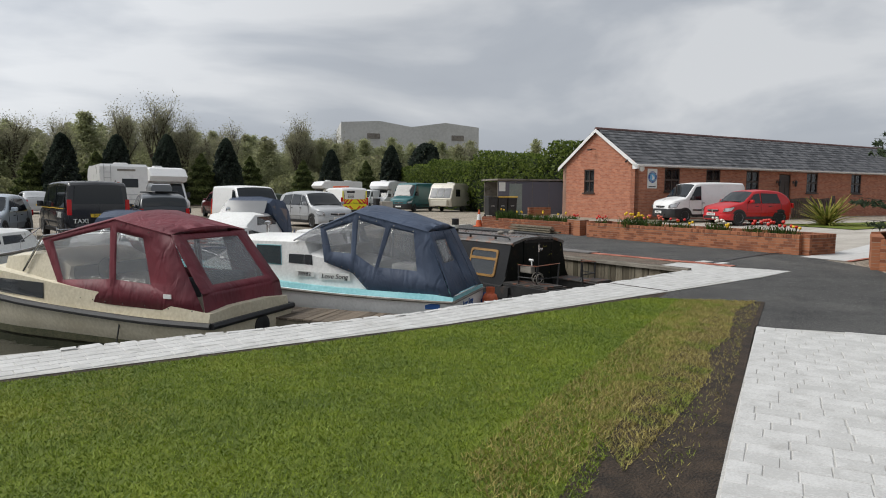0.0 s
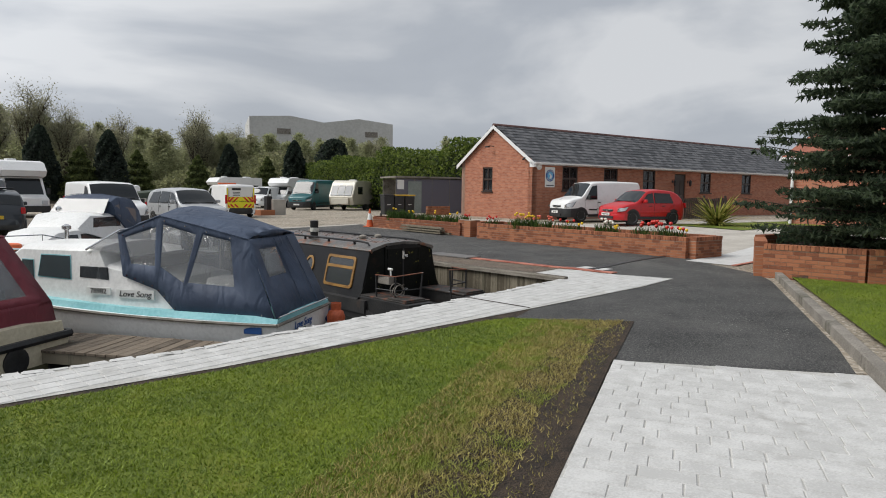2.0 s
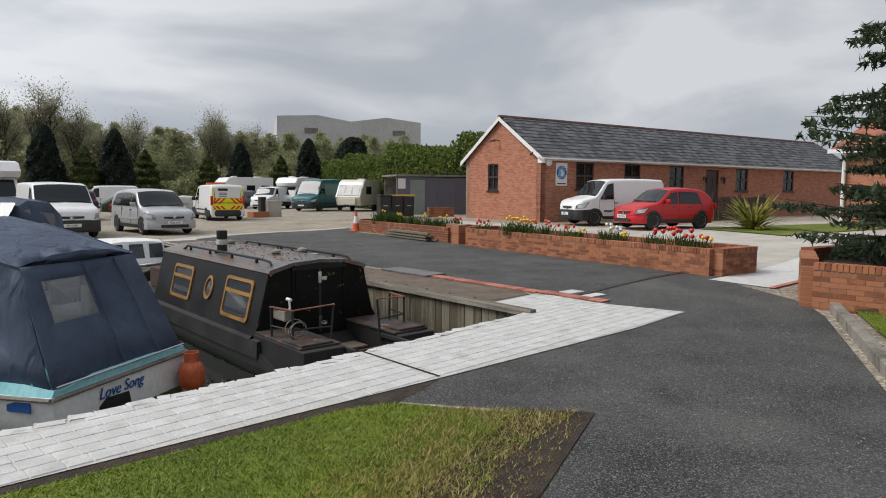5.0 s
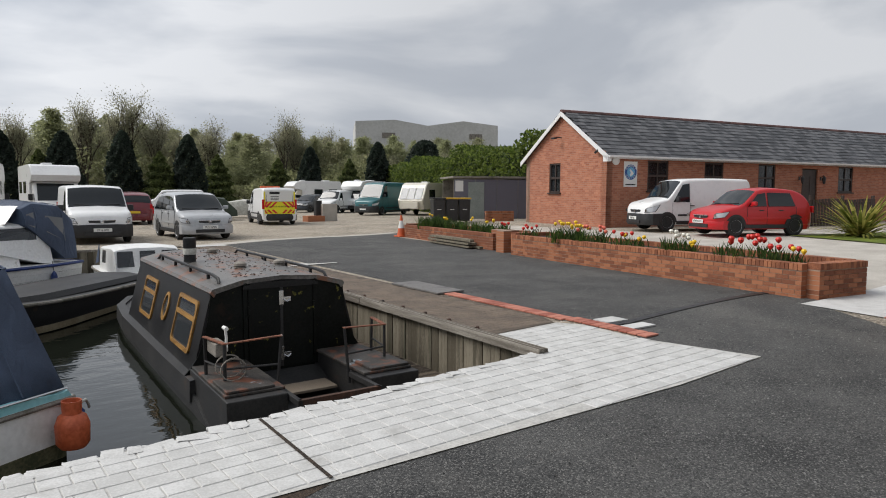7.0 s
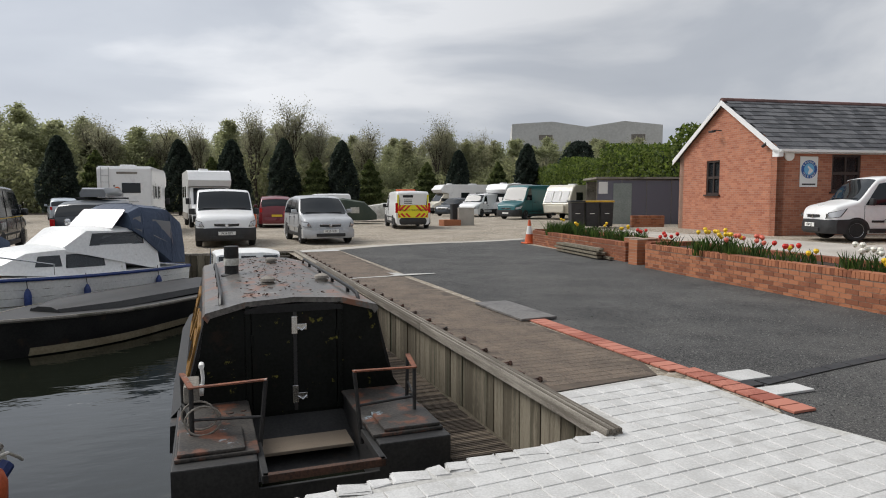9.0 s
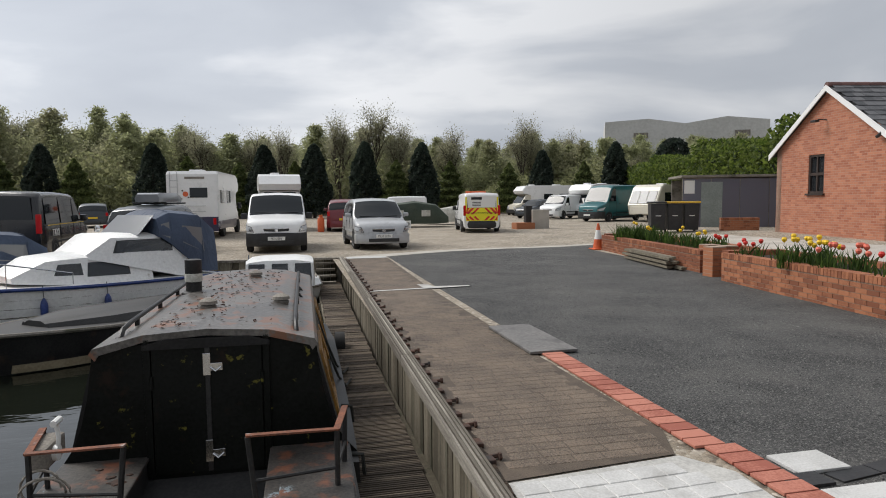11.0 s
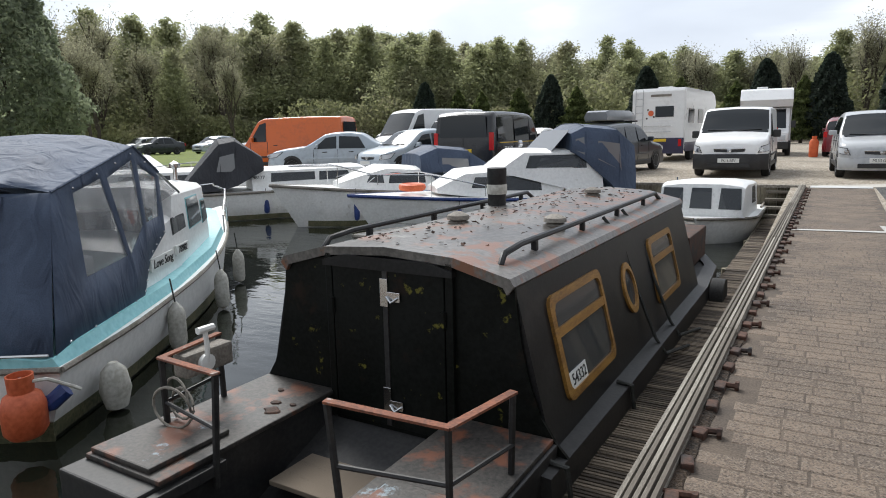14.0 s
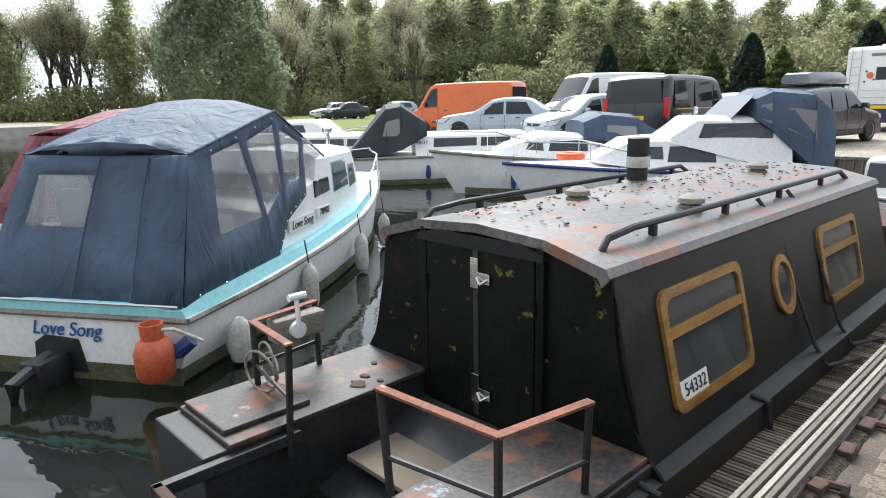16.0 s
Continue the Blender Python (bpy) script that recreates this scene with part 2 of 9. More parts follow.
# ---- mesh helpers ----
def part(name, bm, material, parent=None, label="", smooth=False, kind=""):
    bmesh.ops.recalc_face_normals(bm, faces=bm.faces[:])
    if smooth:
        for f in bm.faces:
            f.smooth = True
        for e in bm.edges:
            if len(e.link_faces) == 2 and e.calc_face_angle(0) > 0.65:
                e.smooth = False
    me = bpy.data.meshes.new(name)
    bm.to_mesh(me)
    bm.free()
    if isinstance(material, (list, tuple)):
        for mm in material:
            me.materials.append(mm)
    else:
        me.materials.append(material)
    ob = new(name, me)
    if parent:
        ob.parent = parent
    return tagged(ob, label, kind=kind)


def thing(name, m, label, category, group="", kind=""):
    ob = new(name)
    ob.matrix_basis = m
    ob.empty_display_size = 0.2
    return tagged(ob, label, category, group, kind)


def raw(name, verts, faces, material, parent=None, label="", kind="", smooth=False):
    me = bpy.data.meshes.new(name)
    me.from_pydata(verts, [], faces)
    me.materials.append(material)
    if smooth:
        me.polygons.foreach_set("use_smooth", [True] * len(me.polygons))
    ob = new(name, me)
    if parent:
        ob.parent = parent
    return tagged(ob, label, kind=kind)


def box(bm, cx, cy, cz, sx, sy, sz, bevel=0.0, rot=None, taper=1.0):
    vs = []
    for dz in (-0.5, 0.5):
        k = taper if dz > 0 else 1.0
        for dx, dy in ((-0.5, -0.5), (0.5, -0.5), (0.5, 0.5), (-0.5, 0.5)):
            p = Vector((dx * sx * k, dy * sy * k, dz * sz))
            if rot:
                p = rot @ p
            vs.append(bm.verts.new((p.x + cx, p.y + cy, p.z + cz)))
    fs = [bm.faces.new([vs[i] for i in q]) for q in ((3, 2, 1, 0), (4, 5, 6, 7), (0, 1, 5, 4), (1, 2, 6, 5), (2, 3, 7, 6), (3, 0, 4, 7))]
    if bevel:
        es = list({e for f in fs for e in f.edges})
        bmesh.ops.bevel(bm, geom=es, offset=bevel, segments=2, affect='EDGES', profile=0.6)
    return vs


def boxed(name, c, s, mat, parent=None, bevel=0.0, label="", rot=None, taper=1.0):
    bm = bmesh.new()
    box(bm, *c, *s, bevel, rot, taper)
    return part(name, bm, mat, parent, label)


def ring_loft(bm, rings, cap=True, closed=True):
    vr = [[bm.verts.new(p) for p in r] for r in rings]
    n = len(vr[0])
    for a, b in zip(vr, vr[1:]):
        for i in range(n if closed else n - 1):
            q = [a[i], a[(i + 1) % n], b[(i + 1) % n], b[i]]
            try:
                bm.faces.new(q)
            except ValueError:
                pass
    if cap and closed:
        bm.faces.new(vr[0][::-1])
        bm.faces.new(vr[-1])
    return vr


def tube(bm, pts, r, n=8, cap=True):
    pts = [Vector(p) for p in pts]
    rings = []
    for i, p in enumerate(pts):
        d = (pts[min(i + 1, len(pts) - 1)] - pts[max(i - 1, 0)]).normalized()
        up = Vector((0, 0, 1)) if abs(d.z) < 0.9 else Vector((0, 1, 0))
        a = d.cross(up).normalized()
        b = d.cross(a)
        rr = r[i] if isinstance(r, (list, tuple)) else r
        rings.append([p + (a * math.cos(t) + b * math.sin(t)) * rr for t in (k * 2 * math.pi / n for k in range(n))])
    ring_loft(bm, rings, cap)


def tubed(name, pts, r, mat, parent=None, n=8, label=""):
    bm = bmesh.new()
    tube(bm, pts, r, n)
    return part(name, bm, mat, parent, label, smooth=True)


def lathe(bm, profile, c=(0, 0, 0), n=20, axis='z'):
    rings = []
    for r, h in profile:
        ring = []
        for k in range(n):
            t = k * 2 * math.pi / n
            u, v = r * math.cos(t), r * math.sin(t)
            ring.append(Vector((u, v, h) if axis == 'z' else (h, u, v) if axis == 'x' else (u, h, v)) + Vector(c))
        rings.append(ring)
    ring_loft(bm, rings)


def lathed(name, profile, mat, parent=None, c=(0, 0, 0), n=20, axis='z', label=""):
    bm = bmesh.new()
    lathe(bm, profile, c, n, axis)
    return part(name, bm, mat, parent, label, smooth=True)


def plate(bm, pts, thick, normal=None):
    """A flat polygon given as 3D points, thickened along its normal."""
    pts = [Vector(p) for p in pts]
    n = normal or (pts[1] - pts[0]).cross(pts[2] - pts[0]).normalized()
    ring_loft(bm, [pts, [p + n * thick for p in pts]])


def plated(name, pts, thick, mat, parent=None, label="", normal=None):
    bm = bmesh.new()
    plate(bm, pts, thick, normal)
    return part(name, bm, mat, parent, label)


def lettering(s, size, mat, m, parent=None, name="lettering", depth=0.002, shear=0.0):
    cu = bpy.data.curves.new(name, 'FONT')
    cu.body = s
    cu.size = size
    cu.extrude = depth
    cu.shear = shear
    cu.align_x = 'CENTER'
    cu.align_y = 'CENTER'
    tmp = bpy.data.objects.new(name, cu)
    me = bpy.data.meshes.new_from_object(tmp)
    bpy.data.objects.remove(tmp)
    me.materials.clear()
    me.materials.append(mat)
    ob = new(name, me)
    ob.matrix_basis = m
    if parent:
        ob.parent = parent
    return ob


def rnd(a, b):
    return random.uniform(a, b)


# ---- ground ----
def smooth01(t):
    t = max(0.0, min(1.0, t))
    return t * t * (3 - 2 * t)


def ground_z(x, y):
    """The yard rises gently towards the office building."""
    a = 0.36 * smooth01((x - 6.0) / 9.5)
    return a * (1 - smooth01((y - 22) / 8.0)) + 0.06 * smooth01((y - 18) / 14)


NEAR = [(-60, 0.2), (-20, -0.45), (-12.5, -1.0), (-8.2, -1.52), (-5, -1.32), (-3.5, -1.19), (-2.3, -1.07), (-1.4, -0.97), (-0.5, -0.88)]
OUTER = [(-60, -0.7), (-20, -1.45), (-12.5, -1.95), (-8.1, -2.32), (-3.6, -2.36), (-0.3, -2.34), (1.2, -2.21)]
FAR_Y = 14.75
WATER_Z = -0.78


def along(line, x):
    for (x0, y0), (x1, y1) in zip(line, line[1:]):
        if x0 <= x <= x1:
            return y0 + (y1 - y0) * (x - x0) / (x1 - x0)
    return line[-1][1] if x > line[-1][0] else line[0][1]


def rail_x(y):
    return -0.50 + 0.016 * y


def sheet(name, poly, off, mat, res=1.5, label="", kind="structure", parent=None, thick=0.0):
    """A flat area that follows the ground, off metres above it."""
    bm = bmesh.new()
    f = bm.faces.new([bm.verts.new((x, y, 0)) for x, y in poly])
    bmesh.ops.triangulate(bm, faces=[f])
    xs = [p[0] for p in poly]
    ys = [p[1] for p in poly]
    for lo, hi, ax in ((min(xs), max(xs), 0), (min(ys), max(ys), 1)):
        k = int((hi - lo) / res)
        for i in range(1, k + 1):
            co, no = [0, 0, 0], [0, 0, 0]
            co[ax], no[ax] = lo + i * (hi - lo) / (k + 1), 1
            bmesh.ops.bisect_plane(bm, geom=bm.verts[:] + bm.edges[:] + bm.faces[:], plane_co=co, plane_no=no)
    for v in bm.verts:
        v.co.z = ground_z(v.co.x, v.co.y) + off
    if thick:
        r = bmesh.ops.extrude_face_region(bm, geom=bm.faces[:])
        for g in r["geom"]:
            if isinstance(g, bmesh.types.BMVert):
                g.co.z += thick
    return part(name, bm, mat, parent, label, kind=kind)


gx = [-2500, -600, -200, -100, -60] + [-60 + 2.5 * i for i in range(1, 24)] + [-0.5, 0, 1, 2.5, 4, 5] + [6 + i for i in range(13)] + [20, 24, 30, 40, 60, 100, 200, 600, 2500]
gx = sorted(set(gx))
south = [-2500, -600, -150, -60, -30, -15, -8, -4]
mid = [0, 2.5, 5, 7.5, 10, 12.5]
north = [16, 18, 20, 22, 24, 26, 28, 30, 33, 40, 60, 100, 200, 600, 2500]
gv, gf = [], []


def strip(x0, x1, ya, yb):
    for a, b in zip(range(len(ya) - 1), range(1, len(ya))):
        i = len(gv)
        gv.extend([(x0, ya[a], ground_z(x0, ya[a])), (x1, yb[a], ground_z(x1, yb[a])), (x1, yb[b], ground_z(x1, yb[b])), (x0, ya[b], ground_z(x0, ya[b]))])
        gf.append((i, i + 1, i + 2, i + 3))


for x0, x1 in zip(gx, gx[1:]):
    if x1 <= -0.4 and x0 >= -60:
        strip(x0, x1, south + [along(NEAR, x0)], south + [along(NEAR, x1)])
        strip(x0, x1, [FAR_Y] + north, [FAR_Y] + north)
    else:
        strip(x0, x1, south + mid + [FAR_Y] + north, south + mid + [FAR_Y] + north)
ground = raw("ground", gv, gf, M["gravel"], None, "pale gravel yard ground reaching the horizon", "structure")

# basin walls and bed
bm = bmesh.new()
edge = [(x, y) for x, y in NEAR]
ring_loft(bm, [[(x, y, 0.0), (x, y - 0.25, 0.0), (x, y - 0.25, -2.2), (x, y, -2.2)] for x, y in edge])
part("basin_wall_near", bm, M["concrete"], None, "concrete quay wall under the white path", kind="structure")
bm = bmesh.new()
box(bm, -30.2, 6.8, -2.3, 60.4, 20, 0.2)
part("basin_bed", bm, M["soil"], None, "dark mud bed of the marina basin", kind="structure")
bm = bmesh.new()
box(bm, -60.2, 7, -1.1, 0.4, 18, 2.4)
part("basin_wall_west", bm, M["concrete"], None, "concrete wall closing the basin", kind="structure")

m_water = principled("canal_water", (0.010, 0.012, 0.008), 0.03)
nt = m_water.node_tree
geo = nt.nodes.new("ShaderNodeNewGeometry")
mp = nt.nodes.new("ShaderNodeMapping")
mp.inputs["Scale"].default_value = (1.0, 2.2, 1)
no = nt.nodes.new("ShaderNodeTexNoise")
no.inputs["Scale"].default_value = 1.6
no.inputs["Detail"].default_value = 3
bp = nt.nodes.new("ShaderNodeBump")
bp.inputs["Strength"].default_value = 0.16
bp.inputs["Distance"].default_value = 0.05
nt.links.new(geo.outputs["Position"], mp.inputs[0])
nt.links.new(mp.outputs[0], no.inputs["Vector"])
nt.links.new(no.outputs["Fac"], bp.inputs["Height"])
nt.links.new(bp.outputs[0], nt.nodes["Principled BSDF"].inputs["Normal"])
raw("water", [(-60, -2, WATER_Z), (-0.2, -2, WATER_Z), (-0.2, FAR_Y + 0.1, WATER_Z), (-60, FAR_Y + 0.1, WATER_Z)], [(0, 1, 2, 3)], m_water, None,
    "dark still canal water with soft ripples", "structure")

# paved areas
tarmac_poly = [(1.0, 0.2), (1.0, 8), (1.05, 15.0), (2.0, 15.6), (3.2, 16.2), (5.2, 16.7), (8.4, 16.7), (7.4, 14.9), (6.9, 8), (6.5, 2.3), (6.2, -0.6), (4.7, -1.3), (3.4, -3.0), (2.4, -3.6),
               (-2.9, -6.0), (-3.95, -6.4), (-5.2, -4.62), (-3.32, -3.8), (-4.2, -2.6), (-3.6, -2.36), (-0.3, -2.34), (1.2, -2.21), (0.9, -1.0), (1.1, -0.6), (1.1, 0.0)]
sheet("tarmac_apron", tarmac_poly, 0.004, M["tarmac"], 1.2, "worn dark grey tarmac apron")
sheet("concrete_drive", [(6.9, -4.0), (7.2, 0.5), (7.3, 3), (7.8, 10), (8.0, 14.7), (9.2, 17.0), (13.0, 17.0), (13.4, 11), (13.6, 7.5), (26, 4.5), (26, -4.0)], 0.006, M["concrete"], 1.5, "pale concrete drive in front of the office")
sheet("kerb_edge_far", [(1.05, 15.0), (2.0, 15.6), (3.2, 16.2), (5.2, 16.7), (8.4, 16.7), (8.4, 17.2), (5.1, 17.2), (3.0, 16.75), (1.6, 16.1), (0.2, 15.4), (-0.3, 15.0)], 0.008, M["concrete"], 1.2, "pale concrete edging of the tarmac")

# ---- office building ----
GA = math.atan2(-0.163, 0.986)
office = thing("office_building", pose(14.40, 11.20, 0.0, 0, 0, math.degrees(GA)), "long single-storey red brick office with slate roof", "building")
OL, OW, OE, OR, OB = 27.0, 5.55, 3.12, 5.0, 0.1


def brick_material(name, scale=1.0):
    m = surface(name, (0.25, 0.075, 0.04), (0.46, 0.18, 0.10), 2.5, 50, 0.85, 0.3)
    nt = m.node_tree
    b = nt.nodes["Principled BSDF"]
    rp = [n for n in nt.nodes if n.type == 'VALTORGB'][0]
    tc = nt.nodes.new("ShaderNodeTexCoord")
    mp = nt.nodes.new("ShaderNodeMapping")
    nt.links.new(tc.outputs["UV"], mp.inputs[0])
    bt = nt.nodes.new("ShaderNodeTexBrick")
    bt.inputs["Scale"].default_value = 1.0
    bt.inputs["Brick Width"].default_value = 0.225
    bt.inputs["Row Height"].default_value = 0.075
    bt.inputs["Mortar Size"].default_value = 0.006
    bt.inputs["Color1"].default_value = (0.30, 0.095, 0.052, 1)
    bt.inputs["Color2"].default_value = (0.50, 0.215, 0.125, 1)
    bt.inputs["Mortar"].default_value = (0.36, 0.27, 0.21, 1)
    nt.links.new(mp.outputs[0], bt.inputs["Vector"])
    mx = nt.nodes.new("ShaderNodeMix")
    mx.data_type = 'RGBA'
    mx.inputs[0].default_value = 0.7
    nt.links.new(rp.outputs[0], mx.inputs[6])
    nt.links.new(bt.outputs["Color"], mx.inputs[7])
    nt.links.new(mx.outputs[2], b.inputs["Base Color"])
    bp = nt.nodes.new("ShaderNodeBump")
    bp.inputs["Strength"].default_value = 0.6
    bp.inputs["Distance"].default_value = 0.006
    bp.invert = True
    nt.links.new(bt.outputs["Fac"], bp.inputs["Height"])
    nt.links.new(bp.outputs[0], b.inputs["Normal"])
    return m


M["brickwall"] = brick_material("brick_wall")


def wall_uv(ob):
    me = ob.data
    uv = me.uv_layers.new(name="UVMap")
    for p in me.polygons:
        n = p.normal
        for li in p.loop_indices:
            c = me.vertices[me.loops[li].vertex_index].co
            uv.data[li].uv = ((c.x if abs(n.y) > abs(n.x) else c.y), c.z) if abs(n.z) < 0.7 else (c.x, c.y)
    return ob


def holed_wall(name, length, base, top, thick, holes, parent, m, mat):
    """A wall along local x with rectangular openings (x0, x1, z0, z1) cut through; outer face at y = 0, inner at y = thick."""
    bm = bmesh.new()
    xs = sorted({0, length, *[h[0] for h in holes], *[h[1] for h in holes]})
    for a, b in zip(xs, xs[1:]):
        zs = [base]
        for h in sorted(holes, key=lambda q: q[2]):
            if h[0] <= a and b <= h[1]:
                zs += [h[2], h[3]]
        zs.append(top)
        for z0, z1 in zip(zs[::2], zs[1::2]):
            if z1 - z0 > 0.01:
                box(bm, (a + b) / 2, thick / 2, (z0 + z1) / 2, b - a, thick, z1 - z0)
    bmesh.ops.remove_doubles(bm, verts=bm.verts[:], dist=0.0005)
    ob = part(name, bm, mat, parent)
    ob.matrix_basis = m
    return wall_uv(ob)


FRONT_WINDOWS = [(2.05, 3.15), (5.15, 6.25), (8.4, 9.5), (13.9, 15.0), (18.5, 19.6)]
front_holes = [(a, b, 1.78, 2.98) for a, b in FRONT_WINDOWS] + [(11.3, 12.4, 0.3, 2.85)]
holed_wall("front_wall", OL, OB, OE + 0.1, 0.28, front_holes, office, pose(0, 0, 0), M["brickwall"])
holed_wall("gable_wall", OW, OB, OE + 0.1, 0.28, [(OW - 3.75, OW - 2.95, 1.7, 2.95)], office, pose(0, OW, 0, 0, 0, -90), M["brickwall"])
bm = bmesh.new()
ring_loft(bm, [[(x, 0, OE + 0.1), (x, OW, OE + 0.1), (x, OW / 2, OR)] for x in (0.0, 0.28)])
wall_uv(part("gable_top", bm, M["brickwall"], office))
bm = bmesh.new()
box(bm, OL / 2, OW - 0.15, 1.7, OL, 0.28, 3.2)
box(bm, OL - 0.14, OW / 2, 1.7, 0.28, OW - 0.6, 3.2)
part("rear_wall", bm, M["brickwall"], office)
boxed("floor_slab", (OL / 2, OW / 2, 0.28), (OL - 0.6, OW - 0.6, 0.1), M["interior"], office)
# slate roof: rows of single slates on two slopes
slope = math.hypot(OW / 2 + 0.25, OR - OE + 0.15)
for side in (0, 1):
    vs, fs = [], []
    rows = 12
    for r in range(rows):
        for c in range(int((OL + 0.3) / 0.30)):
            off = 0.15 * (r % 2)
            x0, x1 = -0.16 + c * 0.30 + off + rnd(0, 0.006), -0.16 + (c + 1) * 0.30 + off - 0.008
            x1 = min(x1, OL + 0.15)
            u0, u1 = r / rows, (r + 1.12) / rows
            pts = []
            for u, dz in ((u0, 0.035 + rnd(0, 0.012)), (u1, 0.012)):
                u = min(u, 1.0)
                yy = -0.25 + u * (OW / 2 + 0.25)
                zz = OE - 0.08 + u * (OR - OE + 0.15) + dz
                yy = OW - yy if side else yy
                pts.append((yy, zz))
            i = len(vs)
            (ya, za), (yb, zb) = pts
            vs += [(x0, ya, za), (x1, ya, za), (x1, yb, zb), (x0, yb, zb), (x0, ya, za - 0.02), (x1, ya, za - 0.02), (x1, yb, zb - 0.02), (x0, yb, zb - 0.02)]
            fs += [(i, i + 1, i + 2, i + 3), (i + 4, i + 5, i + 1, i), (i + 1, i + 5, i + 6, i + 2), (i + 3, i + 2, i + 6, i + 7), (i, i + 3, i + 7, i + 4)]
    raw("roof_slating", vs, fs, M["slate"], office, "overlapping grey slates", "stuff")
bm = bmesh.new()
ring_loft(bm, [[(x, -0.25, OE - 0.10), (x, OW / 2, OR + 0.05), (x, OW + 0.25, OE - 0.10), (x, OW / 2, OR - 0.05)] for x in (-0.10, OL + 0.1)])
part("roof_deck", bm, M["interior"], office)
bm = bmesh.new()
for i in range(int(OL / 0.45)):
    tube(bm, [(-0.15 + i * 0.45, OW / 2, OR + 0.05), (0.29 + i * 0.45, OW / 2, OR + 0.055)], 0.10, 8)
part("ridge_tiles", bm, surface("ridge_tile", (0.09, 0.05, 0.045), (0.17, 0.09, 0.08), 3, 40, 0.8, 0.3, isl=0.3), office, smooth=True)
for s in (-1, 1):
    yA, yB = (-0.27, OW / 2) if s < 0 else (OW + 0.27, OW / 2)
    plated("bargeboard", [(-0.17, yA, OE - 0.22), (-0.17, yB, OR - 0.12), (-0.17, yB, OR + 0.06), (-0.17, yA, OE - 0.02)], 0.03, M["upvc"], office, normal=Vector((1, 0, 0)))
plated("soffit_box", [(-0.17, -0.26, OE - 0.24), (-0.17, 0.02, OE - 0.24), (-0.17, 0.02, OE + 0.02), (-0.17, -0.26, OE - 0.04)], 0.18, M["upvc"], office, normal=Vector((1, 0, 0)))
boxed("fascia", (OL / 2, -0.12, OE - 0.06), (OL + 0.2, 0.22, 0.12), M["upvc"], office)
bm = bmesh.new()
ring_loft(bm, [[(x, -0.24, OE - 0.02), (x, -0.26, OE - 0.08), (x, -0.31, OE - 0.1), (x, -0.36, OE - 0.08), (x, -0.37, OE - 0.01), (x, -0.35, OE - 0.01), (x, -0.33, OE - 0.07), (x, -0.27, OE - 0.06)] for x in (-0.15, OL + 0.1)])
part("gutter", bm, M["upvc"], office, "white plastic gutter")


def casement(parent, m, w, h):
    f = new("window")
    f.matrix_basis = m
    f.parent = parent
    bm = bmesh.new()
    t = 0.07
    for c, s in (((w / 2, 0, t / 2), (w, 0.07, t)), ((w / 2, 0, h - t / 2), (w, 0.07, t)), ((t / 2, 0, h / 2), (t, 0.07, h)), ((w - t / 2, 0, h / 2), (t, 0.07, h)),
                 ((w / 2, 0, h / 2), (w - 2 * t, 0.06, 0.09)), ((w / 2, 0, h / 2), (0.06, 0.055, h - 2 * t))):
        box(bm, *c, *s)
    part("frame", bm, M["darkwood"], f)
    g = boxed("pane", (w / 2, 0.015, h / 2), (w - 0.12, 0.012, h - 0.12), M["window"], f)
    g.visible_shadow = False
    boxed("sill", (w / 2, -0.05, -0.03), (w + 0.12, 0.16, 0.06), M["darkwood"], f)
    bm = bmesh.new()
    for x0, x1 in ((0.08, 0.30), (w - 0.42, w - 0.08)):
        rr = [[(x0 + (x1 - x0) * i / 8, 0.10 + 0.018 * (i % 2), z) for i in range(9)] for z in (0.08, h - 0.08)]
        ring_loft(bm, rr, cap=False, closed=False)
    part("curtain", bm, M["curtain"], f)
    # added near-black plate: the unlit room's shade is put into its colour
    boxed("dark_room", (w / 2, 0.9, h / 2), (w + 1.0, 0.02, h + 0.6), M["interior"], f)
    return f


for a, b in FRONT_WINDOWS:
    casement(office, pose(a, 0.06, 1.78), b - a, 1.20)
casement(office, pose(0.06, 3.75, 1.7, 0, 0, -90), 0.8, 1.25)
# door with lanterns
bm = bmesh.new()
box(bm, 11.85, 0.09, 1.56, 1.1, 0.05, 2.5)
for dz in (0.9, 2.0):
    for dx in (-0.26, 0.26):
        box(bm, 11.85 + dx, 0.06, dz + 0.1, 0.36, 0.02, 0.8, 0.008)
part("door", bm, M["darkwood"], office, "dark panelled wooden door")


def lantern(x):
    bm = bmesh.new()
    tube(bm, [(x, -0.02, 2.45), (x, -0.14, 2.55), (x, -0.18, 2.45)], 0.012, 6)
    lathe(bm, [(0.03, 2.15), (0.06, 2.2), (0.09, 2.42), (0.02, 2.52)], (x, -0.18, 0), 6)
    box(bm, x, -0.015, 2.4, 0.08, 0.03, 0.16)
    part("wall_lantern", bm, M["black"], office, "black carriage lantern")


lantern(11.1)
lantern(12.6)
# gable lamp, cctv camera, alarm box
bm = bmesh.new()
tube(bm, [(0, 2.9, 4.0), (-0.25, 2.95, 4.02), (-0.30, 2.95, 3.98)], 0.02, 6)
box(bm, -0.33, 3.0, 3.97, 0.14, 0.26, 0.07, 0.015)
part("flood_lamp", bm, M["black"], office)
bm = bmesh.new()
tube(bm, [(0, 0.45, 3.28), (-0.12, 0.45, 3.3)], 0.015, 6)
tube(bm, [(-0.12, 0.55, 3.25), (-0.14, 0.33, 3.34)], 0.05, 8)
part("security_camera", bm, M["black"], office)
lathed("alarm_box", [(0.0, 0), (0.17, 0.0), (0.17, -0.05), (0.12, -0.08), (0.0, -0.08)], M["plate_w"], office, (0.42, 0, 2.93), 16, 'y', "oval white alarm box")
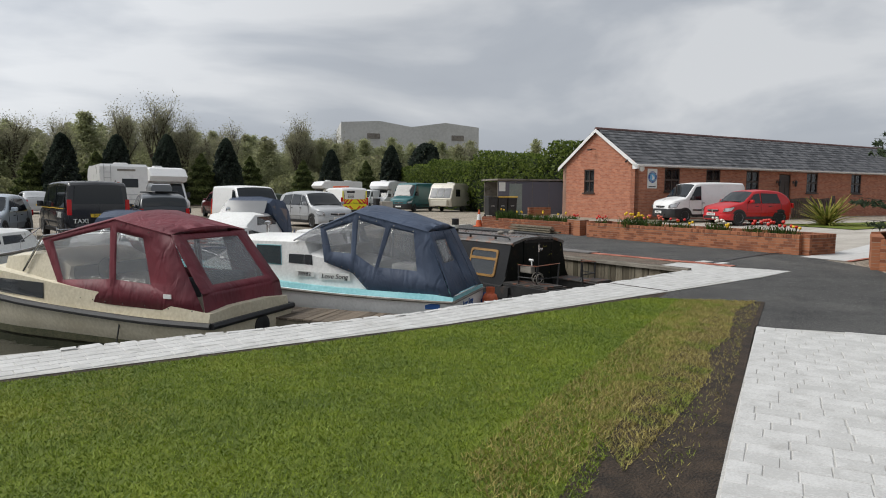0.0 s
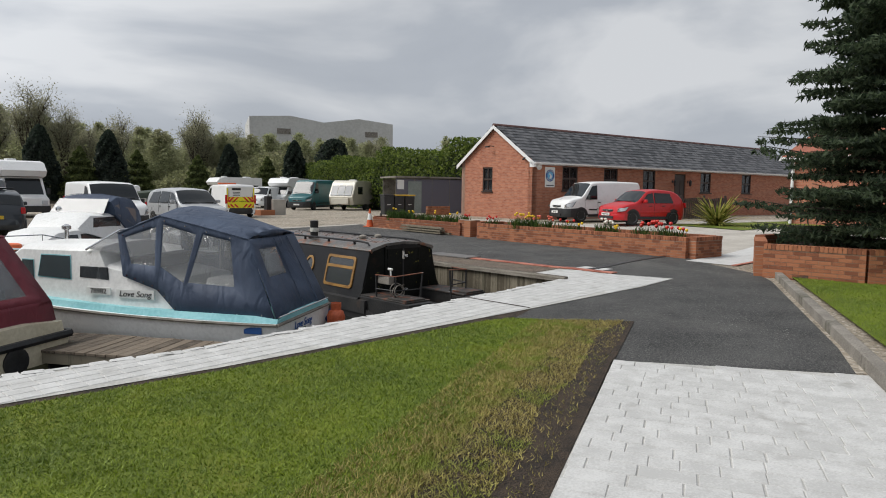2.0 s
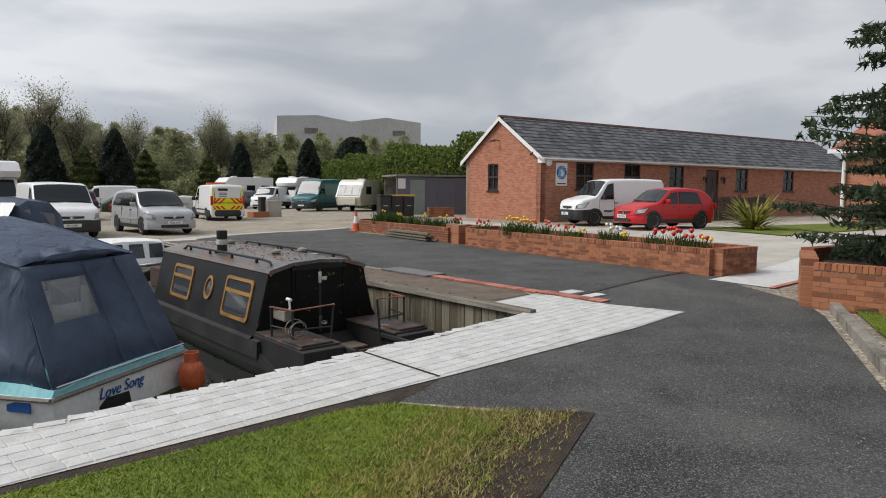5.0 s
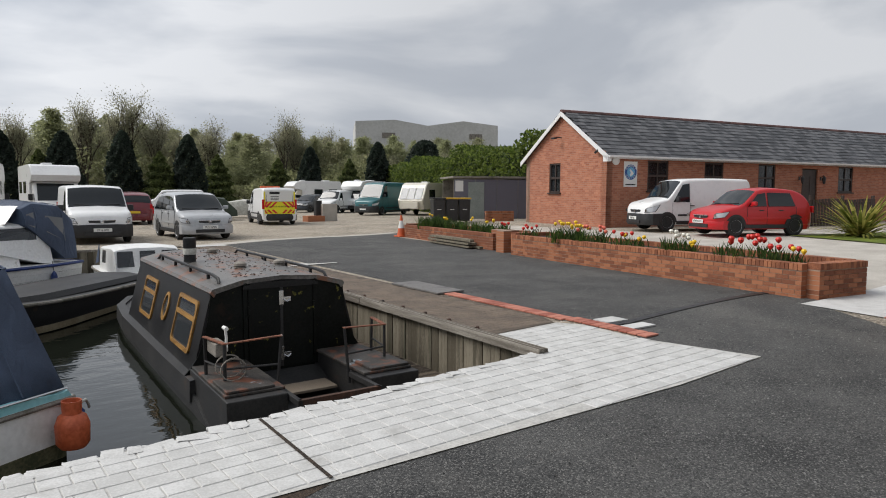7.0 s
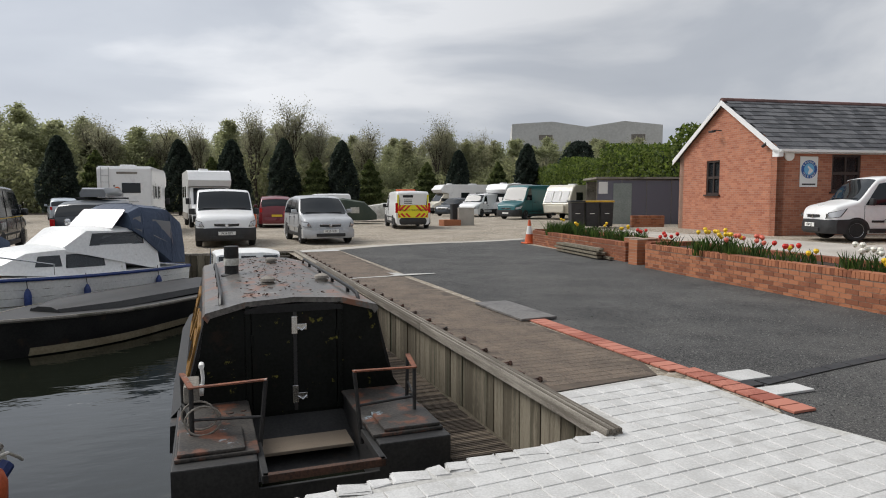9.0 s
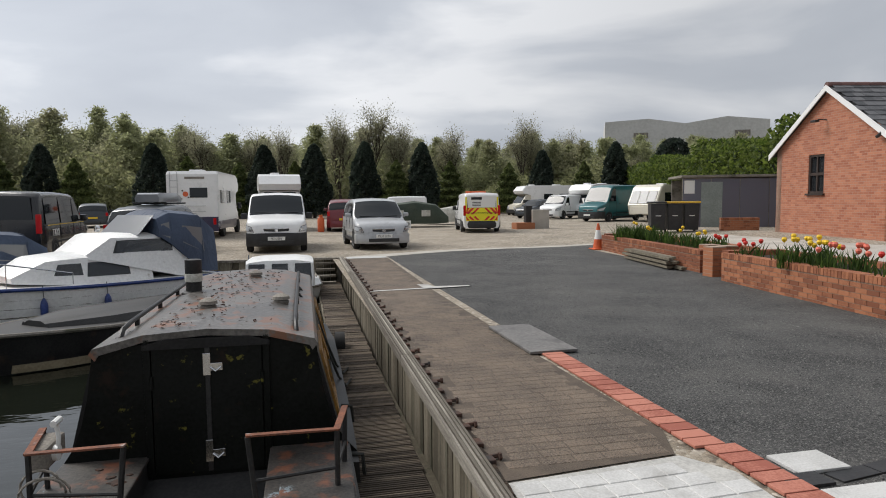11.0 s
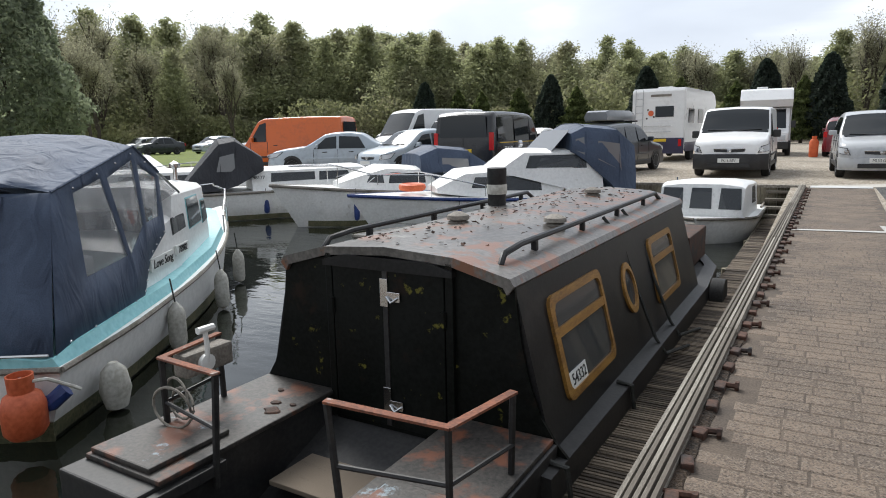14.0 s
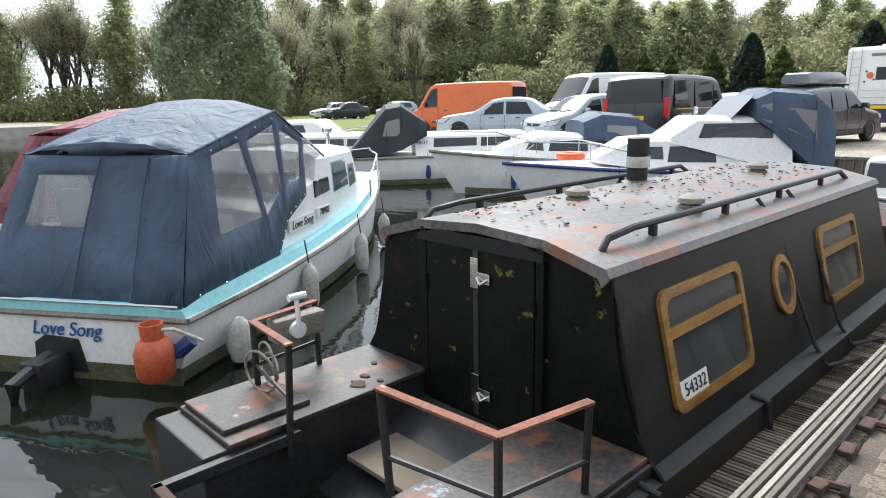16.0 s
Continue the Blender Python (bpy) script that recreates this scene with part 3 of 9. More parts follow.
# round marina sign
boxed("sign_board", (1.17, -0.012, 2.42), (0.66, 0.024, 0.98), M["plate_w"], office, 0.006, "white board with a blue roundel")
bm = bmesh.new()
lathe(bm, [(0.0, -0.026), (0.295, -0.026), (0.295, -0.030), (0.0, -0.030)], (1.17, 0, 2.5), 32, 'y')
part("sign_roundel", bm, M["blueink"], office)
bm = bmesh.new()
lathe(bm, [(0.0, -0.031), (0.19, -0.031), (0.19, -0.035), (0.0, -0.035)], (1.17, 0, 2.5), 28, 'y')
part("sign_disc", bm, principled("pale_blue_paint", (0.16, 0.42, 0.65), 0.5), office)
bm = bmesh.new()
ring_loft(bm, [[(1.17 + a * 0.10 + math.sin(i * 0.9) * 0.05, yy, 2.34 + i * 0.055) for i, a in ((0, -.4), (1, -.9), (2, -.7), (3, -.3), (4, -.5), (5, 0), (5, .1), (4, .5), (3, .8), (2, .9), (1, .5), (0, 0))] for yy in (-0.036, -0.039)])
part("sign_bird", bm, M["plate_w"], office)
for word, zc, up in (("CROOKE", 2.5, 1), ("MARINA", 2.5, -1)):
    for i, ch in enumerate(word):
        a = (2.5 - i) * 0.40 * up
        lettering(ch, 0.10, M["plate_w"], Matrix.Translation((1.17 - math.sin(a) * 0.243 * up * 1, -0.033, zc + up * math.cos(a) * 0.243 - 0.0)) @ pose(0, 0, 0, 90, 0, 0) @ pose(0, 0, 0, 0, 0, math.degrees(a) * up * (1 if up > 0 else -1) * (1 if up > 0 else 1)), office, "sign_letter")
boxed("sign_small_print", (1.17, -0.026, 2.02), (0.5, 0.004, 0.045), M["ink"], office)

# annexe beyond the tree and brown fence
annexe = thing("brick_annexe", pose(20.5, -6.0, 0.2, 0, 0, -8), "red brick annexe with white corner post and tiled roof", "building")
bm = bmesh.new()
box(bm, 4, 4, 1.6, 8, 8, 3.2)
wall_uv(part("wall", bm, M["brickwall"], annexe))
bm = bmesh.new()
ring_loft(bm, [[(-0.4, y, 3.15), (4, y, 5.0), (8.4, y, 3.15)] for y in (-0.4, 8.4)])
part("roof", bm, surface("clay_tiles", (0.22, 0.07, 0.04), (0.36, 0.13, 0.08), 2, 20, 0.8, 0.6), annexe)
tubed("downpipe", [(-0.12, 7.9, 0), (-0.12, 7.9, 3.1)], 0.07, M["upvc"], annexe, 8, "white corner post")
boxed("fascia", (-0.42, 4, 3.12), (0.05, 8.8, 0.16), M["upvc"], annexe)
fence = thing("picket_fence", pose(18.6, 8.2, 0.3, 0, 0, -10), "dark brown timber fence with square pickets", "fence")
for i in range(44):
    boxed("picket", (i * 0.19, 0, 0.6), (0.14, 0.025, 1.15 + 0.05 * math.sin(i * 0.5)), M["darkwood"], fence, 0.004)
for z in (0.3, 1.0):
    boxed("fence_rail", (4.1, 0.04, z), (8.4, 0.04, 0.09), M["darkwood"], fence)
for i in range(5):
    boxed("post", (i * 2.05, 0.08, 0.65), (0.1, 0.1, 1.35), M["darkwood"], fence, 0.008)

# ---- vehicles ----
KINDS = {
    # stations: share of the length from the nose, top height share; glass: (windscreen base, top), side windows as shares (y0, y1, y0top, y1top)
    "van": dict(st=[(0, .34), (.012, .46), (.05, .53), (.12, .575), (.20, .62), (.33, .955), (.40, .985), (.7, 1.0), (.965, .99), (.992, .93), (1, .6), (1, .5)], ws=(4, 5), side=[(.245, .40, .335, .40)], rear=(.985, .62, .90)),
    "mpv": dict(st=[(0, .34), (.015, .44), (.05, .51), (.12, .555), (.21, .60), (.38, .945), (.46, .985), (.62, 1.0), (.84, .965), (.93, .90), (.985, .62), (1, .5)], ws=(4, 5), side=[(.27, .44, .375, .44), (.46, .66, .46, .65), (.68, .90, .67, .845)], rear=None),
    "hatch": dict(st=[(0, .36), (.02, .47), (.06, .53), (.14, .585), (.24, .635), (.42, .95), (.50, .985), (.62, 1.0), (.80, .965), (.90, .86), (.98, .62), (1, .5)], ws=(4, 5), side=[(.31, .50, .42, .50), (.52, .80, .52, .76)], rear=None),
    "estate": dict(st=[(0, .38), (.02, .47), (.06, .53), (.14, .58), (.27, .64), (.41, .95), (.49, .99), (.62, 1.0), (.85, .96), (.92, .90), (.985, .64), (1, .5)], ws=(4, 5), side=[(.33, .50, .42, .50), (.52, .69, .52, .68), (.71, .91, .70, .855)], rear=None),
    "saloon": dict(st=[(0, .40), (.02, .50), (.06, .57), (.14, .62), (.29, .68), (.44, .95), (.52, .99), (.62, 1.0), (.72, .96), (.84, .74), (.97, .70), (1, .5)], ws=(4, 5), side=[(.36, .53, .45, .53), (.55, .75, .55, .70)], rear=None),
    "bigvan": dict(st=[(0, .28), (.012, .40), (.05, .45), (.10, .48), (.15, .52), (.27, .93), (.33, .985), (.7, 1.0), (.975, .99), (.99, .96), (1, .6), (1, .5)], ws=(4, 5), side=[(.20, .34, .285, .34)], rear=(.985, .55, .9)),
    "people": dict(st=[(0, .34), (.015, .42), (.05, .48), (.11, .52), (.18, .57), (.31, .94), (.38, .98), (.7, 1.0), (.95, .985), (.985, .93), (1, .58), (1, .5)], ws=(4, 5), side=[(.23, .38, .32, .38), (.41, .66, .41, .66), (.69, .94, .69, .93)], rear=(.985, .62, .92)),
}


def vehicle(name, kind, L, W, H, m, colour, label, category, wheels=(0.19, 0.80), wr=0.31, plate=("", ""), bumper="body", lower_dark=True, reg_rear_yellow=True, glassmat=None, group=""):
    k = KINDS[kind]
    v = thing(name, m, label, category, group)
    gm = glassmat or M["glass"]
    c0 = 0.21
    tall = kind in ("van", "bigvan", "people")
    belt = H * (0.54 if tall else 0.60)
    tumble = 0.10 if tall else 0.20
    st = [q for i, q in enumerate(k["st"]) if i == 0 or q[0] > k["st"][i - 1][0]]

    def top_at(s):
        for i in range(len(st) - 1):
            (a, za), (b, zb) = st[i], st[i + 1]
            if a <= s <= b:
                t = (s - a) / (b - a)
                pa, pb = st[max(0, i - 1)], st[min(len(st) - 1, i + 2)]
                ma = (zb - pa[1]) / (b - pa[0]) * (b - a)
                mb = (pb[1] - za) / (pb[0] - a) * (b - a)
                lim = 1.5 * (zb - za)
                ma = max(min(ma, max(lim, 0)), min(lim, 0))
                mb = max(min(mb, max(lim, 0)), min(lim, 0))
                return H * ((2 * t ** 3 - 3 * t ** 2 + 1) * za + (t ** 3 - 2 * t ** 2 + t) * ma + (3 * t ** 2 - 2 * t ** 3) * zb + (t ** 3 - t ** 2) * mb)
        return H * st[-1][1]

    def half(s, z):
        w = W / 2 * (1 - 0.30 * max(0, (0.09 - s) / 0.09) ** 2.4 - (0.07 if tall else 0.15) * max(0, (s - 0.92) / 0.08) ** 2.4)
        if z > belt:
            return w * (0.99 - tumble * min(1.1, (z - belt) / (H - belt)) ** 1.15)
        return w * (0.94 + 0.06 * math.sin(min(1.0, max(0.0, (z - c0) / (belt - c0))) * 2.6))

    rad = 0.10 if tall else 0.12
    crown = 0.035

    def section(s):
        zt = top_at(s)
        r = min(rad, (zt - c0) * 0.22)
        b1 = min(belt, zt - r - 0.02)
        h = [(half(s, c0) * 0.94, c0), (half(s, c0 + .08), c0 + .08), (half(s, (c0 + b1) / 2), (c0 + b1) / 2), (half(s, b1 - .03), b1 - .03), (half(s, b1), b1)]
        x = half(s, zt - r)
        h += [(x - r * 0.9 * (1 - math.cos(a)), zt - r + r * math.sin(a)) for a in (0, .45, .9, 1.3)]
        h += [(x * 0.5, zt + crown * 0.55), (0.0, zt + crown)]
        return h

    ss = sorted({round(q, 4) for q in [i / 34 for i in range(35)] + [a for a, _ in st] + [.004, .01, .02, .035, .06, .97, .985, .995]})
    rings = []
    for s in ss:
        h = section(s)
        y = L * (0.5 - s)
        rings.append([(x, y, z) for x, z in h] + [(-x, y, z) for x, z in h[-2::-1]])
    bm = bmesh.new()
    ring_loft(bm, rings)
    part("body", bm, colour, v, smooth=True)

    def skin(nm, pts, mat, d=0.012):
        """A closed thin shell from a grid of outer points, sunk d towards the vehicle's middle line."""
        bm_ = bmesh.new()
        n_, m_ = len(pts), len(pts[0])
        out = [[bm_.verts.new(p) for p in r] for r in pts]
        inn = [[bm_.verts.new((p[0] * (1 - d), p[1] * (1 - d * .4), p[2] - d * .4)) for p in r] for r in pts]
        for i in range(n_ - 1):
            for j in range(m_ - 1):
                bm_.faces.new((out[i][j], out[i + 1][j], out[i + 1][j + 1], out[i][j + 1]))
                bm_.faces.new((inn[i][j + 1], inn[i + 1][j + 1], inn[i + 1][j], inn[i][j]))
        for i in range(n_ - 1):
            for j in (0, m_ - 1):
                bm_.faces.new((out[i][j], inn[i][j], inn[i + 1][j], out[i + 1][j]))
        for j in range(m_ - 1):
            for i in (0, n_ - 1):
                bm_.faces.new((out[i][j], out[i][j + 1], inn[i][j + 1], inn[i][j]))
        return part(nm, bm_, mat, v, smooth=True)

    def side_patch(nm, q, mat, off=0.006, n_=6, m_=5):
        """q: four (s, z) corners; follows both flanks."""
        for sg in (-1, 1):
            pts = []
            for i in range(n_ + 1):
                row_ = []
                for j in range(m_ + 1):
                    a, b = i / n_, j / m_
                    s = (q[0][0] * (1 - a) + q[1][0] * a) * (1 - b) + (q[3][0] * (1 - a) + q[2][0] * a) * b
                    z = (q[0][1] * (1 - a) + q[1][1] * a) * (1 - b) + (q[3][1] * (1 - a) + q[2][1] * a) * b
                    row_.append((sg * (half(s, z) + off), L * (0.5 - s), z))
                pts.append(row_)
            skin(nm, pts, mat)

    for s0, s1, t0, t1 in k["side"]:
        gap = 0.105 * H / 1.6 + 0.02
        side_patch("side_window", [(s0, belt + .035), (s1, belt + .035), (t1, top_at(t1) - gap), (t0, top_at(t0) - gap)], gm)
    # windscreen
    (sa, za), (sb, zb) = k["st"][k["ws"][0]], k["st"][k["ws"][1]]
    n = Vector((0, (zb - za) * H, (sb - sa) * L)).normalized()
    pts = []
    for i in range(9):
        s = sa + (sb - sa) * (0.02 + 0.94 * i / 8)
        zt = top_at(s)
        w = (half(s, zt - rad) - rad * 0.55) * (1.0 if i else .98)
        pts.append([Vector((w * f, L * (0.5 - s), zt + crown * (1 - f * f) - rad * 0.16 * f ** 4)) + n * 0.010 for f in (-1, -.8, -.5, 0, .5, .8, 1)])
    skin("windscreen", pts, gm, 0.01)
    for sg in (-1, 1):
        p = [pts[0][3] + Vector((sg * .05, .01, .02)), pts[1][5 if sg > 0 else 1] + n * .012]
        tubed("wiper", p, 0.010, M["black"], v, 5)
    # rear glass
    if k["rear"]:
        s, z0, z1 = k["rear"]
        y = -L / 2 - 0.004
        quad = [(-half(1, z0 * H) * .84, y, z0 * H), (half(1, z0 * H) * .84, y, z0 * H), (half(1, z1 * H) * .84, y + 0.012, z1 * H), (-half(1, z1 * H) * .84, y + 0.012, z1 * H)]
        plated("rear_window", quad, 0.012, gm, v, normal=Vector((0, -1, 0)))
        boxed("rear_door_gap", (0, -L / 2 - 0.001, H * .5), (0.012, 0.012, H * .62), M["black"], v)
    else:
        (sa, za), (sb, zb) = st[-3], st[-2]
        n2 = Vector((0, -(za - zb) * H, (sb - sa) * L)).normalized()
        rp_ = []
        for i in range(5):
            s = sa + (sb - sa) * (0.1 + 0.8 * i / 4)
            zt = top_at(s)
            w = half(s, zt - rad) - rad * .6
            rp_.append([Vector((w * f, L * (0.5 - s), zt + crown * (1 - f * f) - rad * .16 * f ** 4)) + n2 * 0.010 for f in (-1, -.5, 0, .5, 1)])
        skin("rear_window", rp_, gm, 0.01)
    # wheels; black half-discs on the flank stand in for the shaded wheel wells
    for s in wheels:
        for sg in (-1, 1):
            y = L * (0.5 - s)
            wh = new("wheel")
            wh.parent = v
            lathed("tyre", [(wr * 0.62, -0.09), (wr * 0.92, -0.1), (wr, -0.07), (wr, 0.07), (wr * 0.92, 0.1), (wr * 0.62, 0.09)], M["rubber"], wh, (sg * (W / 2 - 0.085), y, wr), 22, 'x')
            bm = bmesh.new()
            prof_ = [(0.02, 0.085), (wr * 0.25, 0.09), (wr * 0.30, 0.06), (wr * 0.56, 0.07), (wr * 0.64, 0.095), (wr * 0.64, -0.05)]
            lathe(bm, prof_ if sg > 0 else [(r_, -h_) for r_, h_ in prof_[::-1]], (sg * (W / 2 - 0.085), y, wr), 20, 'x')
            for a in range(7):
                t = a * 2 * math.pi / 7
                box(bm, sg * (W / 2 - 0.085 + .078), y + wr * .43 * math.cos(t), wr + wr * .43 * math.sin(t), .02, .05, wr * .34, 0, Matrix.Rotation(t - math.pi / 2, 3, 'X'))
            part("rim", bm, M["alloy"], wh, smooth=True)
            bm = bmesh.new()
            arc = [(sg * (W / 2 + 0.003), y + (wr + 0.05) * math.cos(a), wr + (wr + 0.05) * math.sin(a)) for a in (math.pi * (i / 14) for i in range(15))]
            arc2 = [(x, y + (yy - y) * 0.2, wr + (zz - wr) * 0.2) for x, yy, zz in arc]
            ring_loft(bm, [[a, b, (b[0] - sg * 0.22, b[1], b[2]), (a[0] - sg * 0.22, a[1], a[2])] for a, b in zip(arc, arc2)])
            part("wheel_arch", bm, M["black"], v)
    # bumpers follow the rounded ends
    bcol = M["black"] if bumper == "black" else colour
    zf = st[0][1] * H
    ztop = {1: zf * (1.0 if bumper == "black" else 0.92), -1: 0.56}
    for end in (1, -1):
        bm = bmesh.new()
        prof = []
        for i in range(17):
            f = -1 + i / 8
            x = f * W / 2 * 1.005
            yo = end * (L / 2 + 0.075 - 0.30 * abs(f) ** 4.5)
            bk = 0.20 + 0.18 * abs(f) ** 3
            zt = ztop[end]
            prof.append([(x, yo - end * bk, 0.20), (x, yo - end * .03, 0.21), (x, yo, 0.27), (x, yo + end * 0.012, zt * .72), (x, yo - end * .02, zt * .97), (x, yo - end * bk, zt)])
        ring_loft(bm, prof)
        part("front_bumper" if end > 0 else "rear_bumper", bm, bcol, v, smooth=True)
    yb = L / 2 + 0.07
    boxed("lower_grille", (0, yb + 0.0, 0.32), (W * 0.56, 0.05, 0.11), M["black"], v, 0.012)
    yg = L * 0.5 + 0.02
    zg = zf * 1.10
    for sg in (-1, 1):
        bm = bmesh.new()
        ring_loft(bm, [[(sg * W * .02, yy, zg - .035), (sg * W * .20, yy - .02, zg - .02), (sg * W * .21, yy - .03, zg + .045), (sg * W * .02, yy - .01, zg + .04)] for yy in (yg - .12, yg)])
        part("grille", bm, M["black"], v)
    boxed("grille_bar", (0, yg - .008, zg + .055), (W * 0.42, 0.03, 0.022), M["chrome"], v, 0.006)
    lathed("badge", [(0, 0.0), (0.055, 0.0), (0.055, 0.012), (0, 0.016)], M["chrome"], v, (0, yg - .004, zg + .01), 16, 'y')
    zl = zf * 1.04
    zh = min(top_at(.10) - .07, zl + (.27 if tall else .20))
    side_patch("headlight_bezel", [(.003, zl - .012), (.080, zl + .04), (.128, zh + .012), (.016, zl + .16)], M["black"], 0.006)
    side_patch("headlight", [(.006, zl), (.074, zl + .05), (.116, zh), (.018, zl + .145)], M["lens"], 0.014)
    for sg in (-1, 1):
        lathed("lamp_reflector", [(0, 0), (.05, .0), (.058, .02), (.0, .022)], M["chrome"], v, (sg * half(.022, zl + .06) * .985, L * .5 - .035, zl + .07), 12, 'y')
        boxed("tail_light", (sg * W * 0.445, -L / 2 + 0.02, H * 0.56), (0.13, 0.07, H * (0.26 if tall else 0.14)), M["redlens"], v, 0.015)
        bm = bmesh.new()
        ym = L * (0.5 - k["side"][0][0]) - 0.12
        box(bm, sg * (W / 2 + 0.11), ym, belt + 0.12, 0.19, 0.10, 0.20 if tall else 0.13, 0.035)
        box(bm, sg * (W / 2 + 0.0), ym + .02, belt + 0.06, 0.14, 0.05, 0.05)
        part("door_mirror", bm, M["black"] if bumper == "black" else colour, v, smooth=True)
        for s in ([0.42, 0.62] if not tall else [0.40]):
            boxed("door_handle", (sg * (half(s, belt * .9) + .006), L * (0.5 - s) - 0.1, belt * 0.9), (0.03, 0.16, 0.03), M["black"], v, 0.008)
        boxed("sill_trim", (sg * (W / 2 - 0.022), -0.0, 0.30), (0.05, L * 0.44, 0.12), M["black"] if lower_dark else colour, v, 0.015)
        boxed("rubbing_strip", (sg * (half(.5, .55) + .004), -0.02 * L, 0.56), (0.02, L * 0.46, 0.06), M["black"] if tall else colour, v, 0.008)
    for s in (k["side"][0][0] - .005, k["side"][0][1] + 0.01) + ((k["side"][1][1] + 0.01,) if len(k["side"]) > 1 else ()):
        side_patch("door_gap", [(s - .0014, .30), (s + .0014, .30), (s + .0014, belt + .01), (s - .0014, belt + .01)], M["black"], 0.002, 1, 8)
    for txt, end, mat in ((plate[0], 1, M["plate_w"]), (plate[1], -1, M["plate_y"] if reg_rear_yellow else M["plate_w"])):
        if txt:
            z = 0.45 if end > 0 else (H * 0.42 if tall else 0.62)
            y = end * (L / 2 + (0.098 if end > 0 or not tall else 0.012))
            boxed("number_plate", (0, y, z), (0.52, 0.014, 0.112), mat, v, 0.003)
            if txt != "-":
                lettering(txt, 0.105, M["ink"], Matrix.Translation((0, y + end * 0.008, z - 0.003)) @ pose(0, 0, 0, 90, 0, 180 if end > 0 else 0) @ Matrix.Diagonal((0.78, 1, 1, 1)), v, "plate_lettering")
    return v


P = {"white": M["white"], "silver": paint("silver_paint", (0.42, 0.43, 0.44), 0.3), "red": paint("red_paint", (0.48, 0.008, 0.012), 0.35, 0.25, 0.15), "black": paint("black_paint", (0.008, 0.008, 0.010), 0.25, 0.4, 0.1),
     "teal": paint("teal_paint", (0.006, 0.105, 0.115), 0.35), "orange": paint("orange_paint", (0.62, 0.12, 0.012), 0.4), "grey": paint("dark_grey_paint", (0.022, 0.028, 0.035), 0.3, 0.4), "maroon": paint("maroon_paint", (0.16, 0.012, 0.02), 0.3),
     "cream": paint("cream_paint", (0.66, 0.62, 0.52), 0.4), "blue": paint("pale_blue_silver_paint", (0.40, 0.45, 0.50), 0.3)}


def put(x, y, heading):
    """Front towards heading degrees, counter-clockwise from +y."""
    return pose(x, y, ground_z(x, y) + 0.006, 0, 0, heading)


vehicle("panel_van", "van", 4.4, 1.83, 1.86, put(-2.05, 19.5, 180), P["white"], "white panel van with black front bumper, parked facing the basin", "van", plate=("PK16 BBV", "-"), bumper="black")
vehicle("people_carrier", "mpv", 4.3, 1.76, 1.65, put(1.22, 19.6, 182), P["silver"], "silver people carrier parked on the gravel", "car", plate=("ML53 GNN", "-"))
vehicle("office_van", "van", 4.0, 1.68, 1.82, put(15.6, 8.5, 66), P["white"], "white small van parked in front of the office", "van", plate=("SB08 UJL", "-"), bumper="black")
vehicle("red_hatchback", "hatch", 3.45, 1.64, 1.47, put(14.85, 5.75, 68), P["red"], "bright red small hatchback parked by the planter", "car", plate=("MW59 XCK", "-"))
taxi = vehicle("taxi_van", "people", 4.8, 1.92, 1.9, put(-8.85, 17.5, 3), P["black"], "black people-carrier taxi with yellow rear plate", "taxi", plate=("-", "SA59 KUS"))
estate = vehicle("estate_car", "estate", 4.6, 1.8, 1.5, put(-5.75, 19.6, -9), P["grey"], "dark grey estate car with a roof box", "car", plate=("-", "-"))
vehicle("silver_hatchback", "hatch", 3.9, 1.66, 1.46, put(-11.6, 17.2, 160), P["blue"], "pale silver-blue hatchback behind the moored boats", "car", plate=("-", "-"))
vehicle("silver_saloon", "saloon", 4.5, 1.75, 1.42, put(-14.8, 17.0, 120), P["blue"], "silver saloon car behind the moored boats", "car", plate=("-", "-"))
vehicle("orange_van", "bigvan", 4.7, 1.9, 2.05, put(-18.2, 18.6, 108), P["orange"], "orange van with a grey roof behind the boats", "van", plate=("-", "-"))
vehicle("white_van", "bigvan", 5.4, 2.0, 2.35, put(-15.0, 23.5, 160), P["white"], "white high-roof van parked behind the cars", "van", plate=("-", "-"))
hv = vehicle("highway_van", "van", 4.3, 1.8, 1.85, put(7.4, 28.0, -9), P["white"], "white van with red and yellow chevrons on the rear", "van", plate=("-", "-"), bumper="black")
vehicle("maroon_estate", "estate", 4.4, 1.75, 1.6, put(1.1, 31.5, -4), P["maroon"], "dark red estate car parked on the gravel", "car", plate=("-", "-"))
vehicle("teal_van", "bigvan", 5.4, 1.95, 2.45, put(20.0, 38.0, 118), P["teal"], "teal high-roof van parked by the hedge", "van", plate=("-", "-"), bumper="black")
vehicle("white_car_van", "van", 4.2, 1.75, 1.8, put(6.0, 44, 80), P["white"], "white small van far across the yard", "van")
vehicle("grey_car", "hatch", 4.0, 1.7, 1.5, put(18.0, 47.0, 120), P["grey"], "grey hatchback parked beside the motorhomes", "car")
vehicle("silver_van", "van", 4.4, 1.8, 1.85, put(19.2, 44.5, 125), P["white"], "white van parked among the motorhomes", "van")

# ---- trees ----
M["bark"] = surface("bark", (0.035, 0.028, 0.02), (0.10, 0.08, 0.06), 5, 40, 0.95, 0.9, 0.02, stretch=(4, 4, 0.6))


